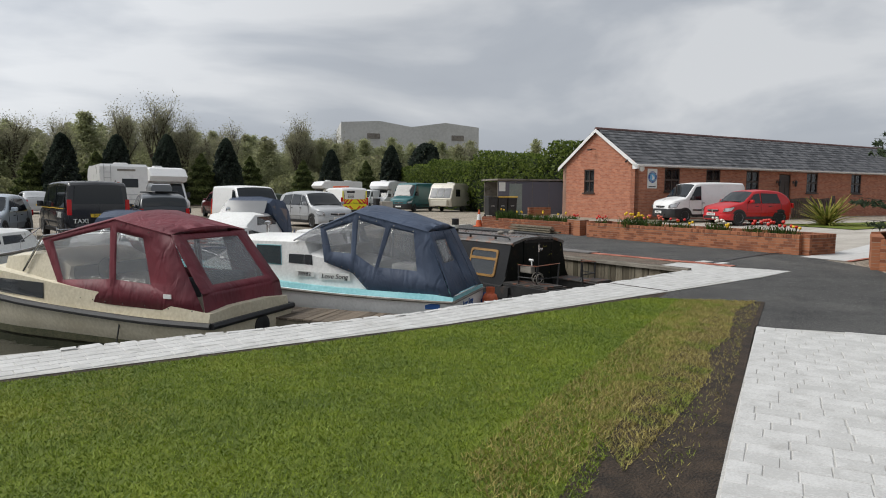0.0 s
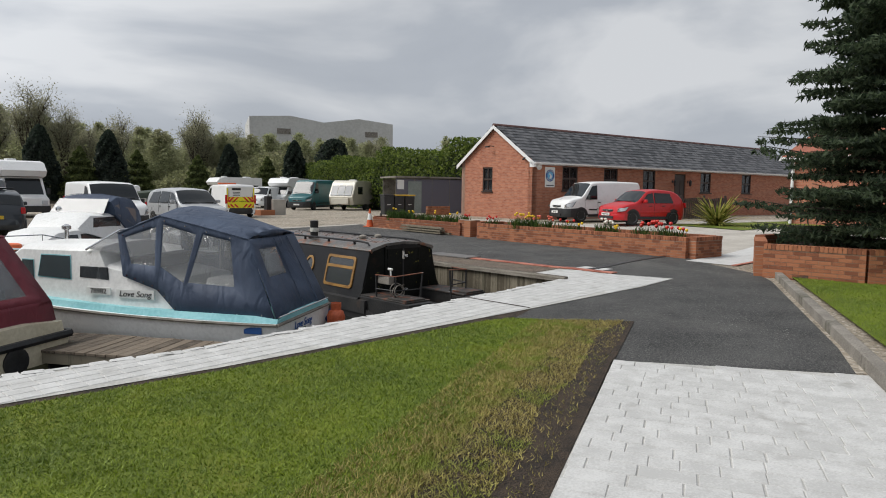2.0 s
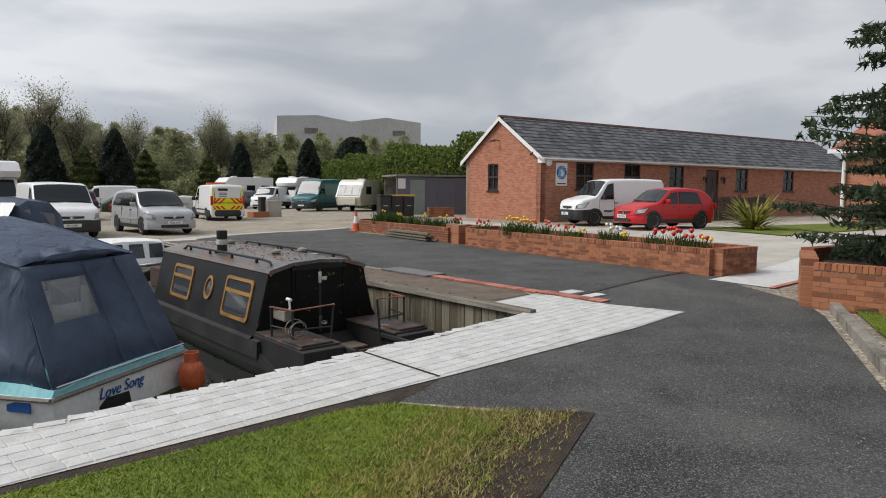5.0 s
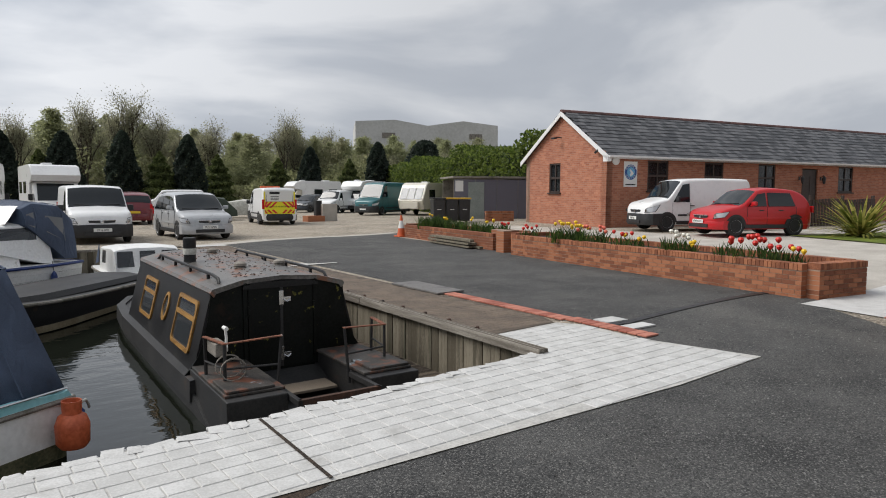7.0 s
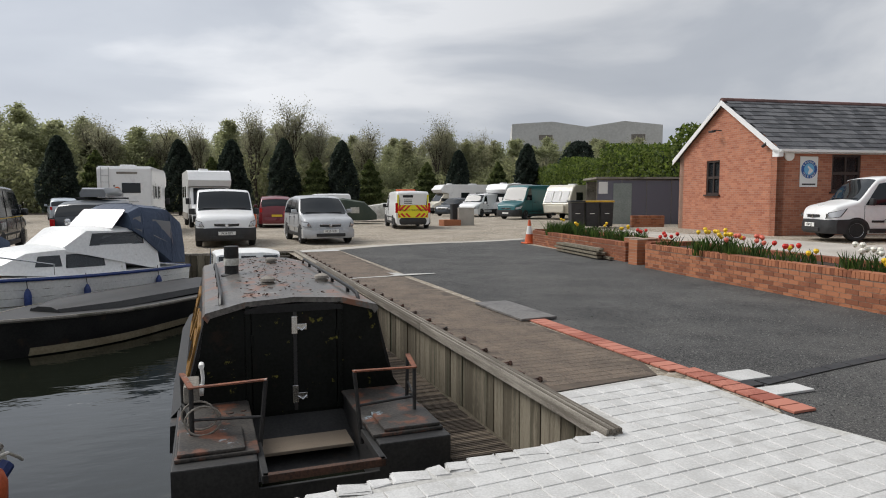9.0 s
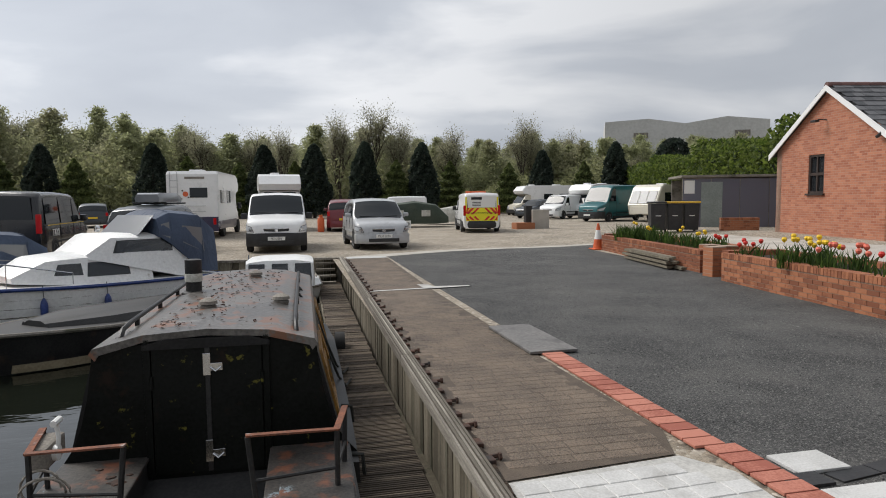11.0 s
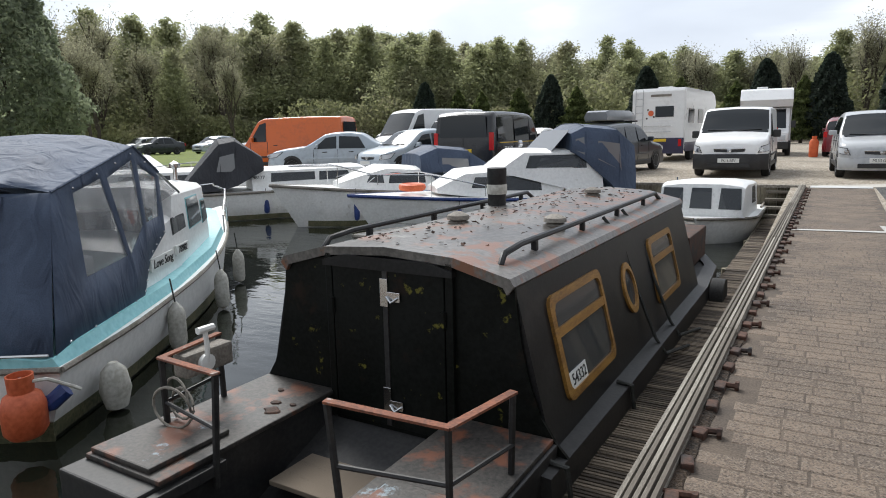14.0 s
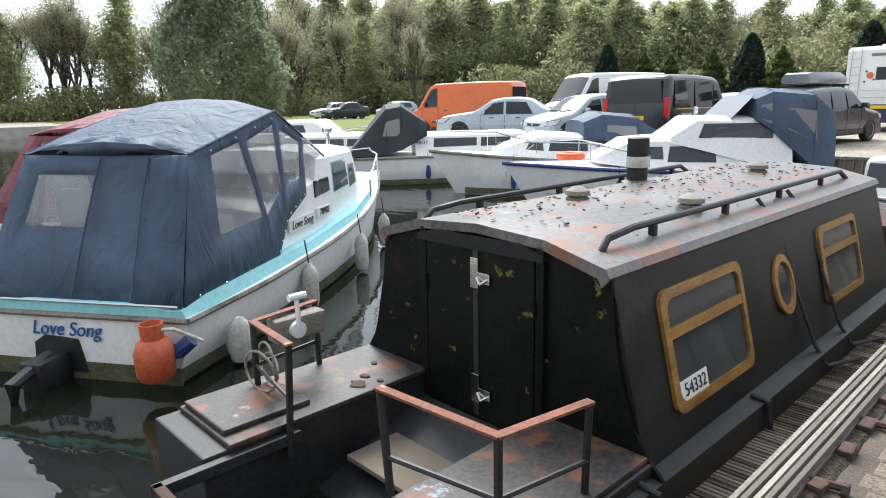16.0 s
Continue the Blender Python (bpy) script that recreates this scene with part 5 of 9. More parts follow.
boxed("stringer", (-0.27, -0.4, -0.35), (0.04, 1.1, 0.25), M["oldtimber"], steps)

white_poly = [(-12.5, -1.95), (-8.1, -2.32), (-3.6, -2.36), (-0.3, -2.34), (1.2, -2.21), (0.88, -1.05), (0.93, -0.12), (0.75, 0.17), (-0.40, 0.05), (-0.44, -0.86), (-1.4, -0.95), (-2.3, -1.05), (-3.5, -1.17), (-5, -1.30), (-8.2, -1.50), (-12.5, -0.98), (-20, -0.43), (-20, -1.45)]
tiled(white_poly, -25, 4, -6, 4, 0.17, 0.155, 0.012, M["whitepave"], M["whitejoint"], "white_path", "white painted block path along the basin edge", ang=radians(3), jit=0.22, near=(-1.6, -1.7), gap=0.005, th=0.006)
tiled([(-5.2, -4.62), (-3.95, -6.50), (-19.4, -13.45), (-20.7, -11.6)], -1.575, 0.63, -2, 20, 0.26, 0.165, 0.012, M["whitepave"], M["whitejoint"], "white_drive", "white painted block paved drive",
      ang=radians(114.3), origin=(-3.6, -4.6), jit=0.35, near=(-7.5, -6.8), gap=0.006, slack=0.30, clip=True, th=0.007)
tiled([(-0.42, 0.08), (0.74, 0.2), (0.90, 0.6), (0.86, 2.9), (0.84, 8.1), (1.0, 14.9), (-0.15, 14.9), (-0.30, 8)], -1.5, 2, 0, 15, 0.21, 0.115, 0.010, M["tanpave"], M["tanjoint"], "brick_path", "tan block paved path along the quay", jit=0.12, near=(0.3, 2.2), th=0.003, gap=0.007)
wp = bpy.data.objects["white_path"]
rng = random.Random(44)
x = -12.0
while x < -0.5:
    w = rng.uniform(0.10, 0.24)
    y = along(NEAR, x + w / 2) + rng.uniform(-0.022, 0.012)
    bm = bmesh.new()
    box(bm, 0, 0, 0, w - 0.008, rng.uniform(0.10, 0.16), 0.055, 0.010, taper=rng.uniform(.9, 1.0))
    for q in bm.verts:
        q.co += Vector((rng.uniform(-.010, .010), rng.uniform(-.018, .018), rng.uniform(-.004, .004)))
    ob = part("edge_block", bm, M["whitepave"], wp)
    ob.matrix_basis = pose(x + w / 2, y, -0.008 + rng.uniform(-.004, .003), rng.uniform(-5, 3), 0, rng.uniform(-10, 10) - 3)
    x += w
edging = thing("red_brick_edging", pose(0, 0, 0.012), "row of red bricks edging the path", "edging")
for i in range(28):
    yy = -0.95 + i * 0.14
    if 2.9 < yy < 4.3:
        continue
    boxed("brick", (1.02 + (0.06 if yy < 0.2 else 0), yy, 0.006), (0.22, 0.128, 0.02), M["redpave"], edging, 0.004)
boxed("drain_slab", (1.42, -0.12, 0.018), (0.36, 0.26, 0.02), M["whitepave"], tagged(thing("drain_slabs", pose(0, 0, 0), "pair of white slabs beside a black drain grate", "paving")), 0.004)
ds = bpy.data.objects["drain_slabs"]
boxed("drain_slab", (1.40, -0.56, 0.018), (0.42, 0.20, 0.02), M["whitepave"], ds, 0.004)
boxed("drain_grate", (1.22, -0.32, 0.016), (0.26, 0.16, 0.016), M["black"], ds)
channel = thing("channel_drain", pose(0, 0, 0.008), "narrow black channel drain across the tarmac", "drain")
pts = [(1.4 + 4.4 * t, -0.33 + 0.55 * math.sin(t * 1.6) - 0.2 * t, 0.0) for t in [i / 14 for i in range(15)]]
for (xa, ya, _), (xb, yb, _) in zip(pts, pts[1:]):
    a = math.atan2(yb - ya, xb - xa)
    boxed("grate", ((xa + xb) / 2, (ya + yb) / 2, 0.002), (math.hypot(xb - xa, yb - ya) - 0.01, 0.12, 0.01), M["black"], channel, rot=Matrix.Rotation(a, 3, 'Z'))
mat_t = thing("steel_cover_sheet", pose(1.04, 3.55, 0.02, 0, 0, 0.5), "grey sheet lying on the path edge", "cover")
bm = bmesh.new()
box(bm, 0, 0, 0.012, 0.52, 1.42, 0.028, 0.004)
part("sheet", bm, surface("grey_sheet", (0.11, 0.105, 0.10), (0.19, 0.18, 0.17), 1.5, 30, 0.6, 0.2, c3=(0.075, 0.07, 0.068), c3_scale=2.2, c3_at=0.55), mat_t)
sheet("path_repair", [(-0.3, 7.85), (0.9, 8.0), (1.6, 8.1), (1.6, 8.2), (0.95, 8.25), (0.9, 8.5), (0.7, 8.6), (0.72, 8.1), (-0.3, 7.95)], 0.021, M["whitejoint"], 1.0, "pale cement repair across the path")
sheet("path_end_slab", [(-0.14, 14.45), (0.98, 14.5), (1.0, 15.0), (-0.12, 15.0)], 0.022, M["whitepave"], 1.0, "white painted slab at the path's far end")
sheet("white_crossing", [(4.75, -0.85), (6.3, -0.85), (9.8, -0.8), (9.5, -2.2), (6.2, -2.1), (4.55, -2.05)], 0.014, M["whitepave"], 1.0, "white painted crossing in front of the planter")
xed = thing("crossing_edging", pose(0, 0, 0.016), "red brick edge of the white crossing", "edging")
for i in range(17):
    boxed("brick", (4.55 + i * 0.19 * 0.55 - 0.0, -2.10, 0.006), (0.10, 0.11, 0.015), M["redpave"], xed, 0.003)
wj = thing("path_joint", pose(0, 0, 0), "dark joint across the white path", "joint")
boxed("joint_strip", (-3.52, -1.76, 0.024), (0.022, 1.16, 0.004), M["soil"], wj)

# lawn, soil strip
lawn_poly = [(-3.70, -3.45), (-4.25, -2.62), (-4.6, -2.50), (-8.1, -2.42), (-12.5, -2.05), (-20, -1.55), (-30, -1.2), (-30, -16), (-22.6, -12.6), (-9.7, -5.95), (-9.2, -5.62), (-5.9, -4.22)]
sheet("soil_strip", [(-3.25, -3.80), (-3.62, -3.35), (-5.9, -4.15), (-9.2, -5.55), (-22.6, -12.5), (-22.6, -12.9), (-9.9, -6.74), (-8.6, -6.15), (-5.25, -4.66)], 0.012, M["soil"], 0.8, "bare dark soil strip beside the drive")
sheet("path_kerb_soil", [(-3.55, -2.38), (-4.3, -2.66), (-8.1, -2.5), (-12.5, -2.12), (-20, -1.6), (-20, -1.44), (-12.5, -1.94), (-8.1, -2.31), (-3.6, -2.35)], 0.006, M["soil"], 1.2, "dark soil gap along the path edge")
lawn = sheet("lawn", lawn_poly, 0.010, M["lawn"], 1.2, "mown lawn with yellowing patches", kind="structure")
lawn2_poly = [(3.05, -3.75), (-2.8, -6.45), (-12, -10.6), (-12, -14), (6, -14), (7.5, -9), (7.5, -5.2), (3.3, -5.0)]
sheet("side_lawn", lawn2_poly, 0.05, M["lawn"], 1.5, "mown lawn behind the kerb")


def blades(poly, n, seed, z0, x_lo, x_hi, y_lo, y_hi, hmax, name, label):
    rng = np.random.default_rng(seed)
    p = np.stack([rng.uniform(x_lo, x_hi, n), rng.uniform(y_lo, y_hi, n)], 1)
    c = np.zeros(n, bool)
    for (xa, ya), (xb, yb) in zip(poly, poly[1:] + poly[:1]):
        if ya == yb:
            continue
        t = (ya > p[:, 1]) != (yb > p[:, 1])
        c ^= t & (p[:, 0] < (xb - xa) * (p[:, 1] - ya) / (yb - ya) + xa)
    p = p[c]
    n = len(p)
    a = rng.uniform(0, 2 * np.pi, n)
    h = hmax * rng.uniform(0.4, 1, n)
    w = 0.0022 + 0.0022 * rng.uniform(0, 1, n)
    lean = rng.normal(0, 0.75, (n, 2)) * h[:, None]
    dx, dy = np.cos(a) * w, np.sin(a) * w
    z = np.full(n, z0)
    v = np.stack([np.stack([p[:, 0] - dx, p[:, 1] - dy, z], 1), np.stack([p[:, 0] + dx, p[:, 1] + dy, z], 1), np.stack([p[:, 0] + lean[:, 0], p[:, 1] + lean[:, 1], z + h], 1)], 1).reshape(-1, 3)
    f = np.arange(n * 3).reshape(-1, 3)
    return raw(name, v.tolist(), f.tolist(), M["blade"], None, label, "stuff")


M["blade"] = surface("grass_blades", (0.092, 0.148, 0.004), (0.205, 0.272, 0.008), 0.9, 12, 0.6, 0.0, isl=0.22, c3=(0.26, 0.255, 0.030), c3_scale=0.9, c3_at=0.58, c3_soft=0.2)
blades(lawn_poly, 620000, 2, 0.010, -15, -3.2, -9, -1.8, 0.024, "lawn_grass", "short mown grass blades of the lawn")
blades(lawn2_poly, 160000, 3, 0.05, -4, 7.5, -9, -3.5, 0.03, "side_lawn_grass", "short grass blades behind the kerb")

green = M["blade"]
M["blade"] = surface("straw_blades", (0.24, 0.19, 0.06), (0.40, 0.34, 0.10), 1.5, 30, 0.7, 0.0, isl=0.4, c3=(0.20, 0.24, 0.03), c3_scale=2.0, c3_at=0.5)
blades([(-3.6, -3.4), (-4.1, -2.9), (-5.6, -3.55), (-8.0, -4.55), (-10.5, -5.5), (-11, -6.4), (-9.4, -5.75), (-5.9, -4.25)], 120000, 6, 0.010, -11, -3.4, -6.6, -2.8, 0.04, "worn_lawn_grass", "dry straw-coloured grass beside the soil strip")
blades([(-3.3, -3.70), (-3.9, -3.2), (-6.0, -4.0), (-9.3, -5.4), (-9.9, -6.2), (-8.6, -5.80), (-7.6, -5.42), (-6.9, -5.0), (-6.0, -4.72), (-5.25, -4.36), (-4.4, -3.95)], 150000, 5, 0.014, -10, -3, -7, -3, 0.035, "soil_strip_grass", "sparse yellowing grass on the bare soil")
blades([(-3.3, -3.78), (-3.9, -3.3), (-9.3, -5.5), (-9.9, -6.5), (-8.6, -6.05), (-5.25, -4.58)], 26000, 15, 0.014, -10, -3, -7, -3, 0.03, "soil_edge_grass", "scattered dry grass on the dark soil")
M["blade"] = green
# loose chippings on the tarmac
rng = np.random.default_rng(12)
cv, cf = [], []
for x, y, s in zip(rng.uniform(-5, 6.5, 26000), rng.uniform(-6, 15, 26000), rng.uniform(0.004, 0.011, 26000)):
    if (x > 1.15 and (y > -2 or x < 4) and y > -3.2) or (y < -2.5 and x > -3.0 and y > -6 + 0.44 * (x + 2.9) + 0.4 and x < 2.5):
        k = len(cv)
        z = ground_z(x, y) + 0.004
        a = x * 91.7
        for t in (0, 2.1, 4.2):
            cv.append((x + s * math.cos(a + t), y + s * math.sin(a + t), z))
        cv.append((x, y, z + s * 0.9))
        cf += [(k, k + 1, k + 3), (k + 1, k + 2, k + 3), (k + 2, k, k + 3)]
raw("tarmac_chippings", cv, cf, surface("stone_chippings", (0.03, 0.03, 0.03), (0.20, 0.195, 0.185), 3, 40, 0.85, 0.0, isl=1.0), None, "loose stone chippings on the tarmac", "stuff")
kerb = thing("concrete_kerb", pose(0, 0, 0), "weathered concrete kerb along the tarmac", "kerb")
ka, kb = Vector((2.95, -3.55, 0)), Vector((-4.4, -6.78, 0))
kl = (kb - ka).length
kr = Matrix.Rotation(math.atan2(kb.y - ka.y, kb.x - ka.x), 3, 'Z')
for i in range(9):
    c = ka.lerp(kb, (i + 0.5) / 9)
    boxed("kerbstone", (c.x, c.y, 0.045), (kl / 9 - 0.012, 0.13, 0.17), M["kerb"], kerb, 0.012, rot=kr)
for i in range(10):
    c = kb + (kb - ka).normalized() * (0.45 + i * 0.9) + Vector((0, -0.06, 0))
    boxed("kerbstone", (c.x, c.y, 0.045), (0.888, 0.13, 0.17), M["kerb"], kerb, 0.012, rot=kr)

# ---- brick planters ----
brick_meshes = {}


def brick_run(parent, a, b, courses, z0, thick=0.215, soldier=True, single=True):
    a, b = Vector((*a, 0)), Vector((*b, 0))
    L = (b - a).length
    ang = math.atan2(b.y - a.y, b.x - a.x)
    rot = Matrix.Rotation(ang, 4, 'Z')
    core = boxed("mortar_core", ((a.x + b.x) / 2, (a.y + b.y) / 2, z0 + courses * 0.0375), (L - 0.012, thick - 0.016, courses * 0.075 + 0.02), M["mortar"], parent, rot=rot.to_3x3())
    d = (b - a).normalized()
    nrm = Vector((-d.y, d.x, 0))
    vs, fs = [], []
    for c in range(courses):
        top = soldier and c == courses - 1
        bl = 0.075 if top else 0.225
        n = max(1, round(L / bl))
        bw = L / n
        offs = 0 if top else (bw / 2 if c % 2 else 0)
        for i in range(n + (1 if offs else 0)):
            s0, s1 = max(0, i * bw - offs), min(L, (i + 1) * bw - offs)
            if s1 - s0 < 0.03:
                continue
            z = z0 + c * 0.075 + (0.0 if not top else 0.012)
            hgt = 0.065 if not top else 0.10
            w = s1 - s0 - 0.010
            ctr = a + d * ((s0 + s1) / 2)
            t2 = (thick + (0.014 if top else 0)) / 2 + rnd(-0.002, 0.002)
            key = (round(w, 2), top, round(thick, 2))
            if single and key not in brick_meshes:
                me = bpy.data.meshes.new("brick")
                q = [(dx * w / 2, dy * t2, zz) for zz in (0, hgt) for dx, dy in ((-1, -1), (1, -1), (1, 1), (-1, 1))]
                me.from_pydata(q, [], [(3, 2, 1, 0), (4, 5, 6, 7), (0, 1, 5, 4), (1, 2, 6, 5), (2, 3, 7, 6), (3, 0, 4, 7)])
                me.materials.append(M["brick"])
                brick_meshes[key] = me
            if single:
                ob = new("brick", brick_meshes[key])
                ob.matrix_basis = Matrix.Translation((ctr.x, ctr.y, z)) @ rot
                ob.parent = parent
            else:
                k = len(vs)
                for zz in (0, hgt):
                    for dx, dy in ((-1, -1), (1, -1), (1, 1), (-1, 1)):
                        p = ctr + d * dx * w / 2 + nrm * dy * t2
                        vs.append((p.x, p.y, z + zz))
                fs += [tuple(k + j for j in g) for g in ((4, 5, 6, 7), (0, 1, 5, 4), (1, 2, 6, 5), (2, 3, 7, 6), (3, 0, 4, 7))]
    if vs:
        raw("brickwork", vs, fs, M["brick"], parent, "", "stuff")


planter = thing("brick_planter", pose(0, 0, 0), "long low red brick planter with soldier-course top", "planter")
brick_run(planter, (5.42, -0.60), (6.55, 7.55), 7, -0.02)
brick_run(planter, (5.42, -0.70), (6.62, -0.88), 7, 0.0)
brick_run(planter, (6.62, -0.75), (7.75, 7.4), 7, 0.0, single=False)
brick_run(planter, (6.55, 7.6), (7.75, 7.45), 7, 0.02, single=False)
plated("planter_soil", [(5.5, -0.6, 0.42), (6.6, -0.75, 0.42), (7.7, 7.4, 0.46), (6.6, 7.5, 0.46)], 0.03, M["soil"], planter)
planter2 = thing("far_brick_planter", pose(0, 0, 0), "low red brick planter with pillars and daffodils", "planter")
brick_run(planter2, (6.92, 8.75), (7.75, 14.9), 6, 0.0, single=False)
brick_run(planter2, (7.75, 14.9), (8.9, 14.7), 6, 0.04, single=False)
brick_run(planter2, (8.0, 8.6), (8.9, 14.7), 6, 0.05, single=False)
for px, py in ((6.75, 8.2), (7.15, 8.35), (7.05, 8.78)):
    brick_run(planter2, (px - 0.16, py), (px + 0.16, py), 8, 0.0, 0.32, soldier=False, single=False)
plated("planter_soil", [(7.0, 8.8, 0.38), (8.0, 8.7, 0.38), (8.85, 14.7, 0.40), (7.8, 14.8, 0.40)], 0.03, M["soil"], planter2)
timber_stack = thing("timber_stack", pose(7.0, 10.6, 0.02, 0, 0, 81), "stack of old weathered planks beside the planter", "planks")
for i in range(9):
    boxed("plank", (rnd(-.2, .2) + (i // 3) * 0.1, 0.28 - 0.1 * (i % 3) + rnd(-.02, .02), 0.05 + (i // 3) * 0.09), (2.6 + rnd(-.3, .3), 0.12, 0.06), M["piling"], timber_stack, 0.006)
tree_pl = thing("tree_planter", pose(0, 0, 0), "curved red brick wall below the fir tree", "planter")
brick_run(tree_pl, (3.02, -3.25), (3.10, -5.0), 9, -0.04)
brick_run(tree_pl, (3.10, -5.0), (4.2, -6.9), 9, -0.04, single=False)
brick_run(tree_pl, (3.02, -3.17), (4.6, -2.6), 9, 0.0, single=False)
brick_run(tree_pl, (4.6, -2.6), (7.4, -3.2), 9, 0.04, single=False)
plated("planter_soil", [(3.1, -3.2, 0.5), (3.15, -5.0, 0.5), (4.3, -6.9, 0.5), (8, -7, 0.5), (7.4, -3.2, 0.5), (4.6, -2.7, 0.5)], 0.05, M["soil"], tree_pl, normal=Vector((0, 0, 1)))
spade = thing("rusty_spade", pose(2.93, -3.95, 0.02, 0, 14, 0), "rusty spade head leaning on the wall", "spade")
bm = bmesh.new()
ring_loft(bm, [[(0, -0.13, z0), (0, 0.13, z0), (0.012, 0.13, z0), (0.012, -0.13, z0)] for z0 in (0.0, 0.26)])
tube(bm, [(0.005, 0, 0.24), (0.005, 0.03, 0.5)], 0.018, 6)
part("blade", bm, M["rust"], spade)

# flowers
M["stem"] = leafmat("flower_leaves", (0.030, 0.060, 0.012), (0.085, 0.14, 0.03))
M["yellow"] = principled("yellow_petals", (0.85, 0.55, 0.02), 0.6)
M["redpetal"] = principled("red_petals", (0.62, 0.03, 0.02), 0.55)
M["whitepetal"] = principled("white_petals", (0.8, 0.78, 0.68), 0.6)
M["pink"] = principled("coral_petals", (0.72, 0.16, 0.10), 0.6)


def flower_clump(name, x, y, z, n, spread, h, petal, seed, label, leafn=60, size=0.045, yspread=None):
    rng = random.Random(seed)
    t = thing(name, pose(x, y, z), label, "flowers", "planter flowers")
    bm = bmesh.new()
    for i in range(leafn):
        a, r = rng.uniform(0, 6.3), spread * rng.uniform(0, 1) ** 0.6
        bx, by = math.cos(a) * r, math.sin(a) * (yspread or spread) * rng.uniform(0, 1)
        hh = h * rng.uniform(0.5, 0.95)
        lx, ly = rng.gauss(0, .3) * hh, rng.gauss(0, .3) * hh
        w = 0.010
        ca, sa = math.cos(a) * w, math.sin(a) * w
        v = [bm.verts.new(p) for p in ((bx - ca, by - sa, 0), (bx + ca, by + sa, 0), (bx + lx * .5 + ca, by + ly * .5 + sa, hh * .65), (bx + lx, by + ly, hh), (bx + lx * .5 - ca, by + ly * .5 - sa, hh * .65))]
        bm.faces.new(v)
    part("leaves", bm, M["stem"], t)
    for i in range(n):
        a, r = rng.uniform(0, 6.3), spread * rng.uniform(0, 1) ** 0.5
        c = (math.cos(a) * r, math.sin(a) * (yspread or spread) * rng.uniform(0.1, 1), h * rng.uniform(0.75, 1.1))
        bm = bmesh.new()
        lathe(bm, [(0.004, -size), (size * 0.75, -size * 0.4), (size, size * 0.3), (size * 0.6, size), (size * .3, size * .7)], c, 7)
        part("flower_head", bm, petal, t)
    return t


random.seed(33)
flower_clump("daffodils", 6.6, 5.6, 0.45, 14, 0.55, 0.45, M["yellow"], 1, "clump of yellow daffodils in the brick planter", 200)
flower_clump("tulips", 6.5, 4.8, 0.45, 10, 0.45, 0.4, M["pink"], 2, "coral tulips in the brick planter", 140)
flower_clump("tulips", 6.7, 7.1, 0.45, 5, 0.25, 0.35, M["redpetal"], 3, "red tulips at the planter's end", 40)
flower_clump("tulips", 6.3, 3.6, 0.45, 5, 0.4, 0.35, M["redpetal"], 4, "red tulips in the brick planter", 60)
flower_clump("daffodils", 6.2, 3.4, 0.45, 3, 0.4, 0.3, M["yellow"], 5, "few yellow daffodils in the planter", 30)
flower_clump("narcissi", 6.1, 2.2, 0.43, 9, 0.35, 0.42, M["whitepetal"], 6, "white narcissi in the brick planter", 120)
flower_clump("daffodils", 6.0, 1.9, 0.43, 3, 0.2, 0.25, M["yellow"], 7, "yellow daffodils low in the planter", 30)
flower_clump("tulips", 5.95, 0.7, 0.43, 10, 0.55, 0.40, M["redpetal"], 8, "bright red tulips at the planter's corner", 120, 0.055)
flower_clump("tulips", 5.8, 0.0, 0.43, 4, 0.3, 0.35, M["redpetal"], 9, "red tulips near the planter's corner", 60, 0.05)
flower_clump("daffodils", 5.75, -0.3, 0.43, 2, 0.2, 0.3, M["yellow"], 10, "yellow daffodil at the planter's corner", 20)
for i in range(6):
    flower_clump("daffodils", 7.5 + i * 0.16 + rnd(-.1, .1), 9.4 + i * 0.95, 0.40, 2, 0.35, 0.42, M["yellow"], 20 + i, "daffodils in the far brick planter", 130)
flower_clump("shrubby_herbs", 8.0, 13.6, 0.4, 0, 0.6, 0.55, M["yellow"], 30, "brown shrubby growth in the far planter", 300)
flower_clump("tulips", 7.5, 9.0, 0.40, 4, 0.2, 0.4, M["redpetal"], 31, "red tulips beside the brick pillars", 30)
spiky = thing("flax_plant", pose(16.6, 3.2, 0.34) @ Matrix.Diagonal((1.6, 1.6, 1.35, 1)), "large spiky yellow-green variegated flax plant", "plant")
bm = bmesh.new()
rng = random.Random(3)
for i in range(150):
    a = rng.uniform(0, 6.283)
    el = rng.uniform(0.15, 1.25)
    ll = rng.uniform(1.0, 1.6)
    w = 0.028
    side = Vector((-math.sin(a), math.cos(a), 0)) * w
    pts = []
    for t in (0, .35, .7, 1):
        r = ll * t * math.cos(el)
        z = ll * t * math.sin(el) - 0.45 * ll * t * t * (1.2 - el * .6)
        pts.append(Vector((math.cos(a) * r, math.sin(a) * r, max(z, 0.02))))
    for p, q, k0, k1 in zip(pts, pts[1:], (1, 1, .8), (1, .8, .1)):
        bm.faces.new([bm.verts.new(c) for c in (p - side * k0, p + side * k0, q + side * k1, q - side * k1)])
part("leaves", bm, leafmat("flax_leaves", (0.10, 0.12, 0.02), (0.42, 0.38, 0.10)), spiky)
sheet("front_verge", [(14.0, 1.2), (26, -0.6), (26, 2.5), (15.2, 4.6)], 0.03, M["lawn"], 1.5, "strip of lawn in front of the office")

